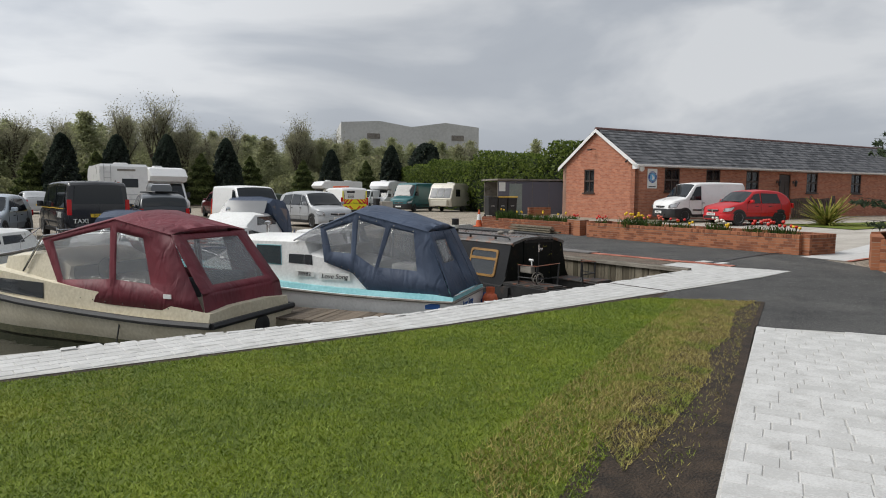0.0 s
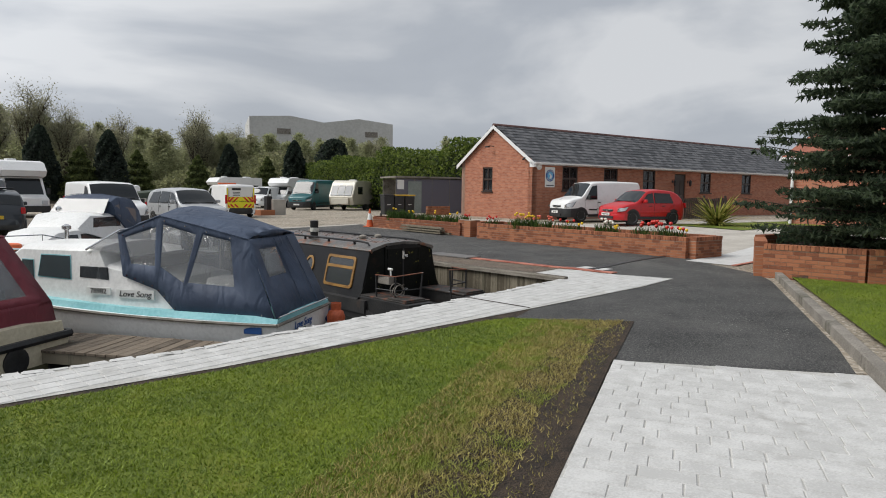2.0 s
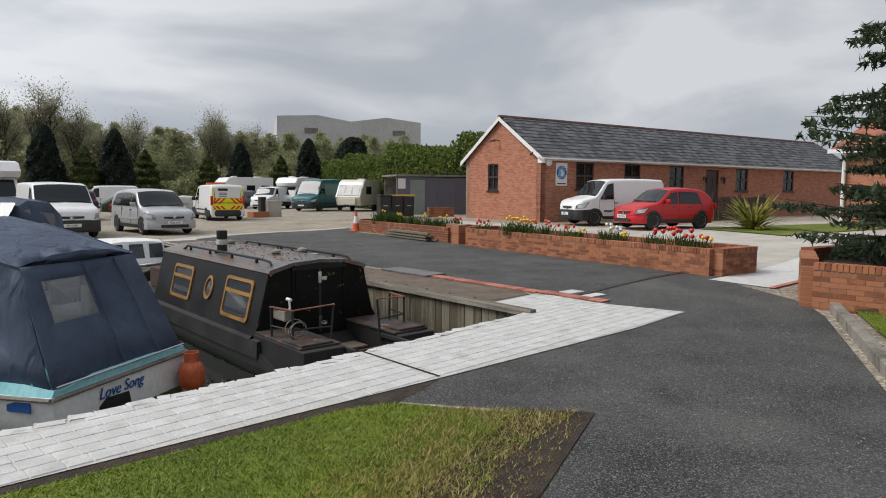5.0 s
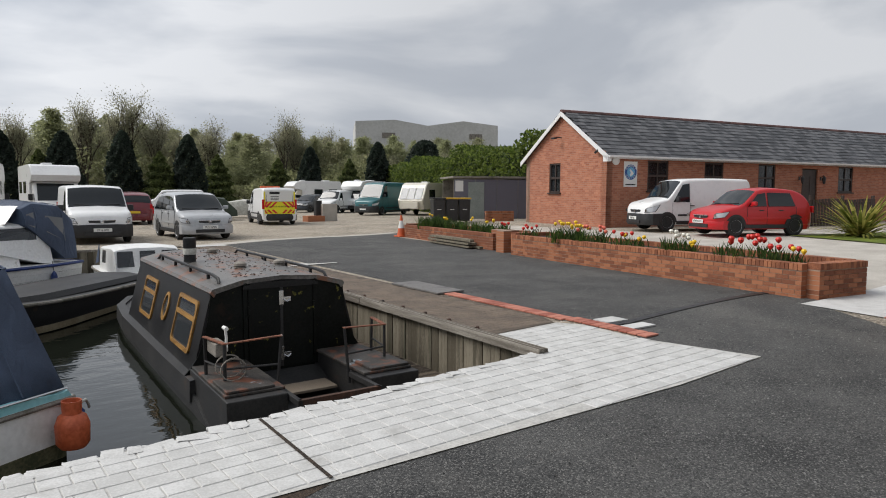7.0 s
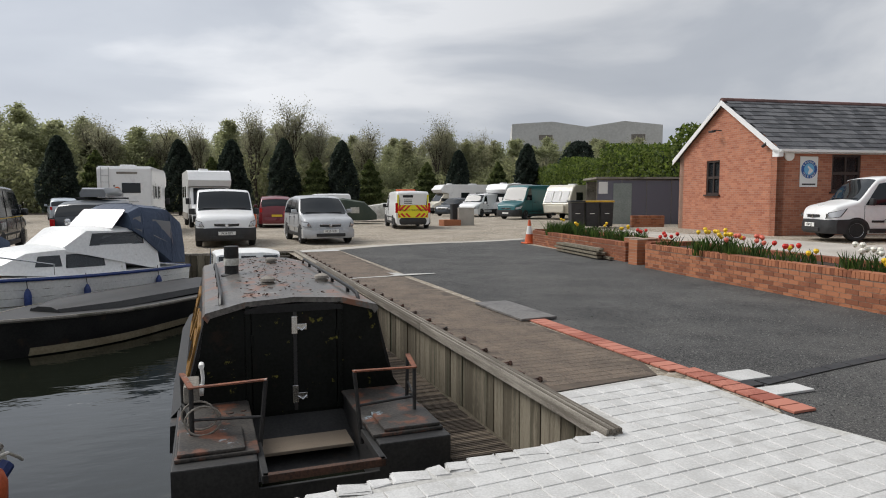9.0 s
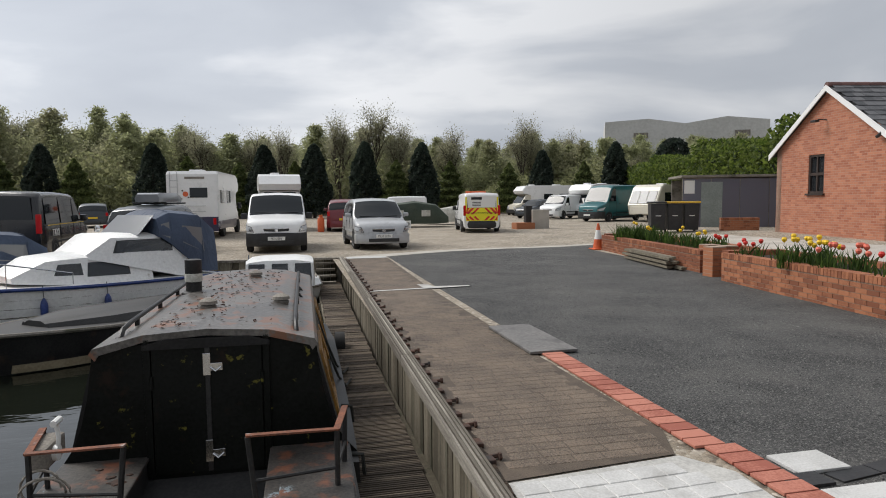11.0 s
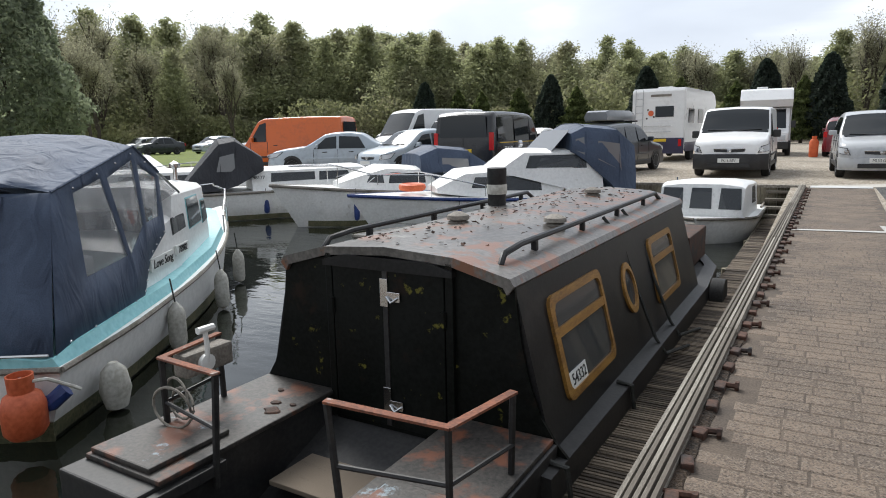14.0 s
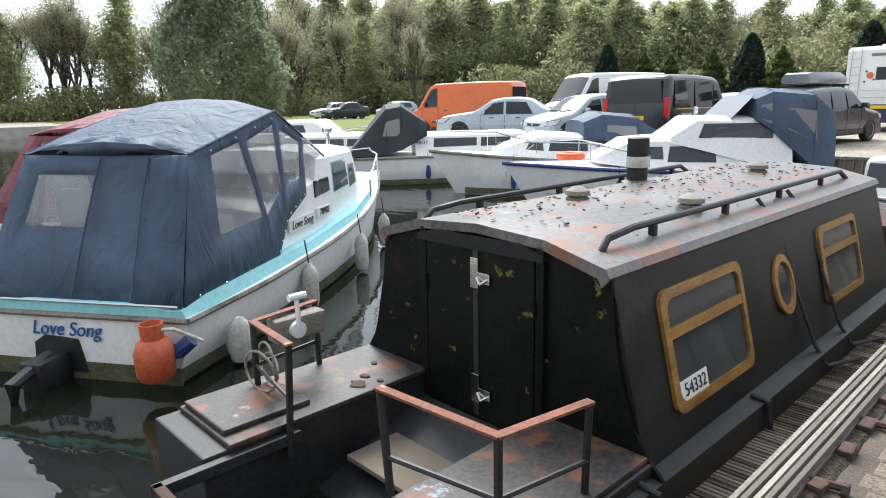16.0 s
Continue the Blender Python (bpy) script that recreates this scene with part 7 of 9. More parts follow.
# cream boat with maroon cover
red = thing("maroon_covered_cruiser", pose(-9.05, 1.30, WATER_Z, 0, 0, 31) @ Matrix.Diagonal((1.05, 1.05, 1.04, 1)), "cream cabin cruiser with maroon canvas cockpit cover", "boat")
hull(red, 6.4, 2.05, 0.46, 0.85, M["creamgel"], rub=M["black"], rubr=0.05, wl_mat=M["slime"])
stc = [(0.06, 0.93, 0.46, 0.62), (3.0, 0.95, 0.46, 0.92), (4.6, 0.75, 0.55, 1.05), (5.6, 0.38, 0.7, 0.9)]
trunk(red, "cabin", stc, M["creamgel"], 0.05)
stk = [(2.75, 0.88, 0.85, 1.15), (3.2, 0.84, 0.9, 1.35), (4.4, 0.66, 0.95, 1.22)]
trunk(red, "cabin_top", stk, M["creamgel"])
cabin_window(red, stc, 3.2, 4.4, 0.62, 0.86, 0.05, M["boatglass"])
tent(red, [(0.16, 0.89, 0.58, 0.80, 0.80, 1.66, 1.76), (1.80, 0.93, 0.62, 1.80, 0.82, 1.86, 1.99), (2.80, 0.91, 0.66, 3.35, 0.78, 1.52, 1.64)],
     [(0.14, 0.89, 0.56), (0.20, 0.88, 0.86), (0.80, 0.80, 1.66)], M["maroon_c"], {0: (0.52, 0.96, 0.30, 0.86, -0.0), 1: (0.06, 0.88, 0.30, 0.92, 0.02)}, {1: (0.16, 0.84, 0.12, 0.90, 0.0)})
plated("windscreen", [(-0.75, 3.75, 1.05), (0.75, 3.75, 1.05), (0.7, 3.40, 1.55), (-0.7, 3.40, 1.55)], 0.01, M["vinyl"], red)
for sg in (-1, 1):
    tubed("windscreen_frame", [(sg * 0.78, 3.80, 1.0), (sg * 0.73, 3.40, 1.57), (0, 3.38, 1.60)], 0.018, M["chrome"], red, 6)
    boxed("cockpit_seat", (sg * 0.5, 1.0, 0.80), (0.5, 0.5, 0.40), M["greyc"], red, 0.05)
bm = bmesh.new()
lathe(bm, [(0.16, -.012), (0.185, -.012), (0.185, .012), (0.16, .012)], (-0.3, 2.55, 1.05), 18, 'y')
part("steering_wheel", bm, M["black"], red, smooth=True)
boxed("dashboard", (0, 2.9, 0.98), (1.5, 0.35, 0.28), M["black"], red, 0.04)
boxed("canvas_label", (-0.915, 0.78, 0.80), (0.01, 0.14, 0.06), M["plate_w"], red)
lathed("exhaust_port", [(0.0, 0), (0.17, 0), (0.17, -0.02), (0.13, -0.03), (0, -0.01)], M["black"], red, (0.15, 0.0, 0.25), 16, 'y')
tubed("mooring_rope", [(-0.98, 1.6, 0.40), (-1.05, 1.6, 0.1), (-1.04, 1.55, 0.04)], 0.012, M["rope"], red, 5)

# white and turquoise cruiser with navy cover
ls = thing("navy_covered_cruiser", pose(-5.265, 0.62, WATER_Z, 0, 0, 33) @ Matrix.Diagonal((1.0, 1.12, 1.08, 1)), "white and turquoise cabin cruiser with navy canvas cover", "boat")
hull(ls, 6.2, 2.08, 0.50, 0.80, M["gel"], rub=M["kerb"], rubr=0.022, wl_mat=M["slime"], full=0.32)
sts = [(0.0, 0.955, 0.50, 0.56), (0.3, 0.99, 0.50, 0.60), (2.0, 1.01, 0.53, 0.62), (3.4, 0.93, 0.58, 0.68), (4.6, 0.68, 0.66, 0.76), (5.9, 0.18, 0.78, 0.84)]
trunk(ls, "side_deck", sts, M["turq"], 0.05, "turquoise side deck")
stl = [(1.5, 0.84, 0.58, 0.98), (2.55, 0.84, 0.60, 1.18), (2.65, 0.82, 0.62, 1.42), (4.0, 0.68, 0.66, 1.40), (4.6, 0.48, 0.72, 1.04), (5.1, 0.25, 0.76, 0.84)]
trunk(ls, "cabin", stl, M["gel"], 0.10)
cabin_window(ls, stl, 2.50, 2.95, 0.96, 1.12, 0.10, M["boatglass"], 0, M["black"], "porthole")
cabin_window(ls, stl, 3.12, 3.68, 0.94, 1.26, 0.10, M["boatglass"], 0.05, M["turq"])
cabin_window(ls, stl, 3.76, 4.05, 0.92, 1.18, 0.10, M["boatglass"], 0.08, M["turq"])
tent(ls, [(0.05, 0.92, 0.56, 0.47, 0.76, 1.57, 1.67), (1.40, 0.93, 0.56, 1.10, 0.82, 1.73, 1.86), (1.72, 0.88, 0.86, 1.68, 0.83, 1.86, 1.98), (2.26, 0.82, 1.02, 2.36, 0.76, 1.60, 1.70)],
     [(0.02, 0.91, 0.56), (0.47, 0.76, 1.57)], M["navy"], {0: (0.38, 0.97, 0.36, 0.92, 0.06), 1: (0.06, 0.90, 0.34, 0.90, 0.0), 2: (0.08, 0.72, 0.32, 0.86, -0.12)}, {0: (0.13, 0.47, 0.50, 0.86, 0.0)})
for x in (-0.02, 0.5):
    tubed("zip", [(x, 0.0, 0.60), (x * .92, 0.21, 1.06), (x * .85, 0.45, 1.55)], 0.008, M["navy"], ls, 5)
tubed("lacing", [(-0.9, -0.01, 0.58), (0.9, -0.01, 0.58)], 0.010, M["chrome"], ls, 5)
plated("windscreen", [(-0.74, 2.80, 1.38), (0.74, 2.80, 1.38), (0.68, 2.38, 1.62), (-0.68, 2.38, 1.62)], 0.01, M["vinyl"], ls)
for sg in (-1, 1):
    tubed("windscreen_frame", [(sg * 0.76, 2.86, 1.36), (sg * 0.70, 2.37, 1.65), (0, 2.36, 1.66)], 0.016, M["chrome"], ls, 6)
    plated("windscreen_side", [(sg * 0.76, 2.82, 1.38), (sg * 0.80, 2.1, 1.30), (sg * 0.72, 2.37, 1.62)], 0.008, M["vinyl"], ls, normal=Vector((sg, 0, 0)))
    boxed("cockpit_seat", (sg * 0.45, 0.9, 0.82), (0.46, 0.46, 0.42), M["gel"], ls, 0.06)
    boxed("seat_back", (sg * 0.45, 0.66, 1.12), (0.44, 0.10, 0.34), M["gel"], ls, 0.04)
boxed("dashboard", (0, 2.15, 1.12), (1.4, 0.30, 0.30), M["greyc"], ls, 0.04)
pulpit(ls, 6.2, 2.08, 0.80, 4.0, 0.40)
bm = bmesh.new()
lathe(bm, [(0.03, 0.0), (0.03, 0.16), (0.07, 0.17), (0.07, 0.22), (0.02, 0.25)], (0.3, 4.0, 1.40), 10)
part("flue", bm, M["chrome"], ls, smooth=True)
for yy in (1.7, 3.1, 4.4):
    fender(ls, (1.02 + (0.06 if yy < 4 else -0.1), yy, 0.22), M["fender"], 0.085, 0.36)
lathed("round_buoy", [(0.01, -.18), (0.08, -.15), (0.115, -.02), (0.09, .12), (0.03, .18)], M["fender"], ls, (1.08, 0.45, 0.18), 14)
boxed("name_board", (-0.846, 2.06, 0.78), (0.02, 0.56, 0.12), M["plate_w"], ls)
boxed("name_board", (0.846, 2.06, 0.78), (0.02, 0.56, 0.12), M["plate_w"], ls)
lettering("Love Song", 0.115, M["ink"], Matrix.Translation((0.860, 2.06, 0.78)) @ pose(0, 0, 0, 90, 0, 90), ls, "name_lettering", 0.002, 0.25)
lettering("Love Song", 0.115, M["ink"], Matrix.Translation((-0.860, 2.06, 0.78)) @ pose(0, 0, 0, 90, 0, -90), ls, "name_lettering", 0.002, 0.25)
for sg in (-1, 1):
    boxed("number_board", (sg * 0.836, 2.62, 0.80), (0.02, 0.36, 0.10), M["plate_w"], ls)
    lettering("78982", 0.10, M["ink"], Matrix.Translation((sg * 0.850, 2.62, 0.80)) @ pose(0, 0, 0, 90, 0, 90 * sg), ls, "number_lettering", 0.002)
lettering("Love Song", 0.15, M["blueink"], Matrix.Translation((-0.10, -0.012, 0.37)) @ pose(0, 0, 0, 90, 0, 0), ls, "name_lettering", 0.003, 0.3)
boxed("transom_badge", (-0.975, 0.32, 0.40), (0.016, 0.24, 0.09), M["blueink"], ls, 0.004)
bm = bmesh.new()
ring_loft(bm, [[(x, yy, z) for x, z in ((-0.42, 0.05), (-0.40, 0.26), (-0.30, 0.32), (0.0, 0.30), (0.06, 0.05))] for yy in (-0.012, -0.002)])
part("outdrive_plate", bm, M["black"], ls)
bm = bmesh.new()
box(bm, -0.18, -0.14, 0.10, 0.2, 0.28, 0.22, 0.03)
tube(bm, [(-0.18, -0.1, 0.2), (-0.18, -0.42, 0.12), (-0.18, -0.45, -0.3)], 0.05, 8)
part("outdrive", bm, M["black"], ls, smooth=True)
gas = thing("gas_bottle", ls.matrix_basis @ pose(0.80, -0.17, 0.12), "small orange gas bottle hanging on the transom", "gas bottle")
lathed("cylinder", [(0.02, 0.0), (0.10, 0.01), (0.13, 0.05), (0.135, 0.2), (0.11, 0.27), (0.05, 0.31)], M["gasbottle"], gas)
lathed("collar", [(0.075, 0.29), (0.08, 0.40), (0.07, 0.40), (0.065, 0.29)], M["gasbottle"], gas)
lathed("valve", [(0.015, 0.3), (0.02, 0.36), (0.01, 0.38)], M["alloy"], gas, n=8)
tubed("gas_hose", [(0.02, 0, 0.35), (0.16, 0.02, 0.36), (0.26, 0.10, 0.28), (0.30, 0.14, 0.24)], 0.012, M["fender"], gas, 6)
tubed("blue_fender", [(0.80, -0.05, 0.26), (0.92, -0.06, 0.29), (1.0, -0.02, 0.36)], 0.055, M["bluefender"], ls, 8)

pontoon = thing("finger_pontoon", pose(-7.05, 0.10, -0.47, 0, 0, 33), "weathered grey plank pontoon between the moored boats", "pontoon")
rng = random.Random(61)
for i in range(30):
    boxed("plank", (rng.uniform(-.01, .01), 0.15 * i, rng.uniform(-.004, .004)), (1.0, 0.138, 0.035), M["decking"], pontoon, 0.004)
for sg in (-1, 1):
    boxed("bearer", (sg * 0.44, 2.2, -0.09), (0.09, 4.5, 0.14), M["piling"], pontoon, 0.008)
boxed("fascia_board", (0, -0.10, -0.10), (1.02, 0.035, 0.22), M["piling"], pontoon, 0.006)
for y in (0.3, 2.2, 4.1):
    lathed("float", [(0.02, -.42), (.17, -.40), (.17, .40), (.02, .42)], M["rubber"], pontoon, (0, y, -0.25), 12, 'x')
# narrowboat
nb = thing("black_narrowboat", pose(-2.22, 0.0, 0.0, 0, 0, -0.9), "old black steel narrowboat with rusty grey roof", "boat")
prof = [(1.03, -0.42), (0.985, -0.25), (0.84, 0.34), (0.80, 0.49)]
bm = bmesh.new()
Y0, Y1 = 1.87, 6.25
for sg in (-1, 1):
    rr = []
    for y in (Y0, 3.0, 4.5, Y1):
        rr.append([(sg * x, y, z) for x, z in prof] + [(sg * (x - 0.04), y, z) for x, z in prof[::-1]])
    ring_loft(bm, rr)
part("cabin_side", bm, M["nbside"], nb, smooth=True)
# rear wings that sweep out to the deck
bm = bmesh.new()
for sg in (-1, 1):
    outer = [(0.812, 0.495), (0.822, 0.38), (0.855, 0.15), (0.905, -0.06), (0.965, -0.22), (1.045, -0.34), (1.12, -0.42)]
    ring_loft(bm, [[(sg * x, yy, z) for x, z in outer] + [(0.0, yy, -0.42), (0.0, yy, 0.60)] for yy in (Y0 + 0.002, Y0 - 0.02)])
part("rear_bulkhead", bm, M["nbdoor"], nb)
bm = bmesh.new()
rp_ = [(-0.825, 0.485), (-0.80, 0.525), (-0.46, 0.612), (0, 0.640), (0.46, 0.612), (0.80, 0.525), (0.825, 0.485)]
ring_loft(bm, [[(x, y, z) for x, z in rp_] + [(x * 0.95, y, z - 0.05) for x, z in rp_[::-1]] for y in (Y0 - 0.05, 2.6, 3.4, 4.2, 5.0, 5.7, Y1 + 0.03)])
part("roof", bm, M["nbroof"], nb, "rust-flecked grey steel roof", smooth=True)
bm = bmesh.new()
ring_loft(bm, [[(x, y, z) for x, z in ((-0.95, -0.42), (-0.79, 0.48), (0, 0.6), (0.79, 0.48), (0.95, -0.42))] for y in (Y1 - 0.04, Y1)])
part("front_bulkhead", bm, M["nbside"], nb)
for sg in (-1, 1):
    bm = bmesh.new()
    box(bm, sg * 0.205, Y0 - 0.035, 0.02, 0.385, 0.03, 0.98, 0.006)
    part("rear_door", bm, M["nbdoor"], nb)
    boxed("door_frame", (sg * 0.43, Y0 - 0.03, 0.05), (0.05, 0.04, 1.06), M["nbdoor"], nb, 0.006)
    tubed("hinge", [(sg * 0.40, Y0 - 0.06, 0.30), (sg * 0.40, Y0 - 0.06, 0.20)], 0.014, M["nbdoor"], nb, 6)
bm = bmesh.new()
ring_loft(bm, [[(-0.46, y, 0.535), (-0.30, y, 0.575), (0.30, y, 0.575), (0.46, y, 0.535), (0.46, y, 0.50), (-0.46, y, 0.50)] for y in (Y0 - 0.065, Y0 - 0.01)])
part("hatch_hood", bm, M["nbside"], nb)
for z in (0.37, -0.30):
    bm = bmesh.new()
    box(bm, -0.005, Y0 - 0.058, z, 0.055, 0.012, 0.17, 0.003)
    box(bm, 0.065, Y0 - 0.062, z - 0.02, 0.09, 0.012, 0.06, 0.003)
    tube(bm, [(0.02, Y0 - 0.07, z - 0.02), (0.06, Y0 - 0.085, z - 0.05), (0.10, Y0 - 0.07, z - 0.02)], 0.008, 6)
    part("hasp", bm, M["chrome"], nb, "galvanised hasp and staple")
boxed("door_seam", (0.0, Y0 - 0.052, 0.02), (0.035, 0.012, 0.96), M["blackhull"], nb, 0.003)
boxed("door_vent", (-0.05, Y0 - 0.054, -0.62), (0.16, 0.015, 0.14), M["black"], nb, 0.004)
boxed("lower_door", (0, Y0 - 0.012, -0.65), (0.84, 0.05, 0.5), M["nbdoor"], nb)


def nbx(z):
    for (xa, za), (xb, zb) in zip(prof, prof[1:]):
        if za <= z <= zb:
            return xa + (xb - xa) * (z - za) / (zb - za)
    return prof[0][0]


def nb_window(y0, y1, z0, z1, number=False):
    for sg in (-1, 1):
        w = new("window")
        w.parent = nb
        n = Vector((sg * 0.95, 0, 0.27)).normalized()

        def P3(y, z, o=0.0):
            return Vector((sg * nbx(z), y, z)) + n * o
        plated("pane", [P3(y0 + .03, z0 + .03, .004), P3(y1 - .03, z0 + .03, .004), P3(y1 - .03, z1 - .03, .004), P3(y0 + .03, z1 - .03, .004)], 0.006, M["boatglass"], w, normal=n)
        zm = z0 + (z1 - z0) * 0.60
        bm = bmesh.new()
        loop = []
        r = 0.07
        for cy, cz, a0 in ((y1 - r, z0 + r, -90), (y1 - r, z1 - r, 0), (y0 + r, z1 - r, 90), (y0 + r, z0 + r, 180)):
            for k in range(4):
                a = radians(a0 + k * 30)
                loop.append((cy + r * math.cos(a), cz + r * math.sin(a)))
        cy_, cz_ = (y0 + y1) / 2, (z0 + z1) / 2
        rings = []
        for sc, o in ((1.0, 0.0), (1.0, 0.022), (0.90, 0.026), (0.88, 0.0)):
            rings.append([P3(cy_ + (a - cy_) * (sc if sc == 1 else 1 - 0.05 / (y1 - y0) * 2), cz_ + (b - cz_) * (sc if sc == 1 else 1 - 0.05 / (z1 - z0) * 2), o) for a, b in loop])
        ring_loft(bm, rings, cap=False)
        part("window_frame", bm, M["goldwood"], w, "yellowed varnished frame")
        plated("transom_bar", [P3(y0 + .04, zm, .006), P3(y1 - .04, zm, .006), P3(y1 - .04, zm + .055, .006), P3(y0 + .04, zm + .055, .006)], 0.018, M["goldwood"], w, normal=n)
        if number and sg > 0:
            plated("number_plate", [P3(y0 + .05, z0 + .045, .012), P3(y0 + .36, z0 + .045, .012), P3(y0 + .36, z0 + .15, .012), P3(y0 + .05, z0 + .15, .012)], 0.004, M["plate_w"], w, normal=n)
            c = P3(y0 + .22, z0 + .098, .019)
            lettering("54332", 0.095, M["ink"], Matrix.Translation(c) @ pose(0, 0, 0, 0, -16, 0) @ pose(0, 0, 0, 90, 0, 90), w, "number_lettering", 0.001)


nb_window(2.2, 3.15, -0.27, 0.34, True)
nb_window(4.52, 5.42, -0.24, 0.33)
for sg in (-1, 1):
    n = Vector((sg * 0.95, 0, 0.27)).normalized()
    c = Vector((sg * (nbx(0.07) + 0.0), 3.78, 0.07))
    t1, t2 = Vector((0, 1, 0)), n.cross(Vector((0, 1, 0)))
    ph = new("porthole")
    ph.parent = nb
    bm = bmesh.new()
    ring_loft(bm, [[c + n * o + (t1 * math.cos(a) * r * 0.8 + t2 * math.sin(a) * r) for a in (k * math.pi / 12 for k in range(24))] for r, o in ((0.20, 0.0), (0.20, 0.02), (0.15, 0.024), (0.145, 0.004))], cap=False)
    part("porthole_rim", bm, M["goldwood"], ph)
    bm = bmesh.new()
    bm.faces.new([bm.verts.new(c + n * 0.006 + (t1 * math.cos(a) * 0.125 + t2 * math.sin(a) * 0.155)) for a in (k * math.pi / 12 for k in range(24))])
    part("pane", bm, M["boatglass"], ph)
# hull and gunwale
bm = bmesh.new()
rings = []
for y, w in ((0.42, 0.98), (0.8, 1.08), (2, 1.10), (6.2, 1.10), (7.4, 1.02), (8.4, 0.70), (9.1, 0.12)):
    if y < 1.8:
        zt = -0.86
    else:
        zt = -0.44
    rings.append([(w, y, zt), (w * 1.01, y, zt - 0.12), (w * 0.97, y, -1.3), (-w * 0.97, y, -1.3), (-w * 1.01, y, zt - 0.12), (-w, y, zt)])
ring_loft(bm, rings)
part("hull", bm, M["blackhull"], nb)
for sg in (-1, 1):
    bm = bmesh.new()
    ring_loft(bm, [[(sg * (a - 0.11), y, -0.405), (sg * (a + 0.035), y, -0.42), (sg * (a + 0.045), y, -0.66), (sg * (a - 0.11), y, -0.66)] for y, a in ((1.62, 1.08), (3, 1.10), (6.2, 1.10), (7.4, 1.02), (8.4, .7))])
    part("gunwale", bm, M["blackhull"], nb, "chipped black gunwale")
# stern: side lockers, well, rails
for sg in (-1, 1):
    bm = bmesh.new()
    box(bm, sg * 0.76, 1.15, -0.66, 0.60, 1.46, 0.62, 0.012)
    part("stern_locker", bm, M["blackhull"], nb)
    bm = bmesh.new()
    box(bm, sg * 0.74, 1.20, -0.335, 0.60, 1.30, 0.03, 0.01)
    box(bm, sg * 0.78, 0.82, -0.305, 0.48, 0.50, 0.03, 0.01)
    part("locker_top", bm, M["rustdeck"], nb, "rust-stained flaking locker top")
    a, b, c = Vector((sg * 0.36, 0.86, 0.13)), Vector((sg * 0.92, 0.96, 0.09)), Vector((sg * 1.0, 1.42, 0.09))
    rail = new("stern_rail")
    rail.parent = nb
    bm = bmesh.new()
    for p, q in ((a, b), (b, c)):
        d = (q - p).normalized()
        s_ = Vector((-d.y, d.x, 0)) * 0.022
        ring_loft(bm, [[e - s_ + Vector((0, 0, -.006)), e + s_ + Vector((0, 0, -.006)), e + s_ + Vector((0, 0, .006)), e - s_ + Vector((0, 0, .006))] for e in (p - d * .01, q + d * .01)])
    part("top_bar", bm, M["rustbar"], rail, "rusty flat bar")
    for p, x2 in ((a, sg * 0.42), (b, sg * 0.92), (c, sg * 0.99)):
        tubed("rail_post", [p + Vector((0, 0, -.01)), (x2, p.y, -0.33 if p is not a else -0.5)], 0.018, M["blackhull"], rail, 6)
    tubed("mid_bar", [a + Vector((0.02 * sg, 0, -.30)), b + Vector((0, 0, -.26)), c + Vector((0, 0, -.26))], 0.012, M["blackhull"], rail, 6)
rng = random.Random(17)
for hx, hy, hr in ((-0.62, 1.50, 0.035), (-0.56, 1.40, 0.060), (-0.50, 1.52, 0.025), (-0.74, 1.66, 0.03)):
    bm = bmesh.new()
    rim = [(hx + hr * rng.uniform(.6, 1.3) * math.cos(a), hy + hr * rng.uniform(.5, 1.0) * math.sin(a)) for a in (k * math.pi / 6 for k in range(12))]
    ring_loft(bm, [[(x_, y_, -0.322) for x_, y_ in rim], [(hx + (x_ - hx) * .8, hy + (y_ - hy) * .8, -0.312) for x_, y_ in rim]])
    part("rust_blister", bm, M["rust"], nb, "dark blistered rust hole")
boxed("stern_plate", (0, 0.44, -0.82), (2.0, 0.03, 0.5), M["blackhull"], nb, 0.006)
for sg in (-1, 1):
    boxed("well_beam", (sg * 0.43, 0.55, -0.40), (0.05, 0.75, 0.06), M["blackhull"], nb, 0.006)
boxed("well_beam", (0, 0.2, -0.40), (0.9, 0.05, 0.06), M["rust"], nb, 0.006)
boxed("well_board", (0.02, 1.45, -0.62), (0.80, 0.55, 0.03), M["decking"], nb, 0.006)
boxed("well_floor", (0, 1.1, -0.84), (0.9, 1.4, 0.03), M["blackhull"], nb)
# throttle box on the left rail
tb = new("engine_control")
tb.parent = nb
boxed("control_box", (-0.92, 1.24, 0.0), (0.12, 0.34, 0.14), M["kerb"], tb, 0.02)
bm = bmesh.new()
tube(bm, [(-0.84, 1.2, 0.0), (-0.83, 1.2, 0.10), (-0.84, 1.2, 0.19)], 0.015, 8)
lathe(bm, [(0.0, 0), (0.05, 0), (0.05, .03), (0, .035)], (-0.86, 1.2, 0.0), 14, 'x')
tube(bm, [(-0.84, 1.15, 0.20), (-0.84, 1.26, 0.20)], 0.022, 8)
part("lever", bm, M["plate_w"], tb, "white throttle lever", smooth=True)
tubed("control_cable", [(-0.88 + 0.13 * math.cos(a) + 0.004 * a, 0.97 + 0.05 * math.sin(a * 0.5), -0.14 + 0.11 * math.sin(a) - 0.004 * a) for a in [k * 0.35 for k in range(48)]], 0.008, M["kerb"], tb, 6)
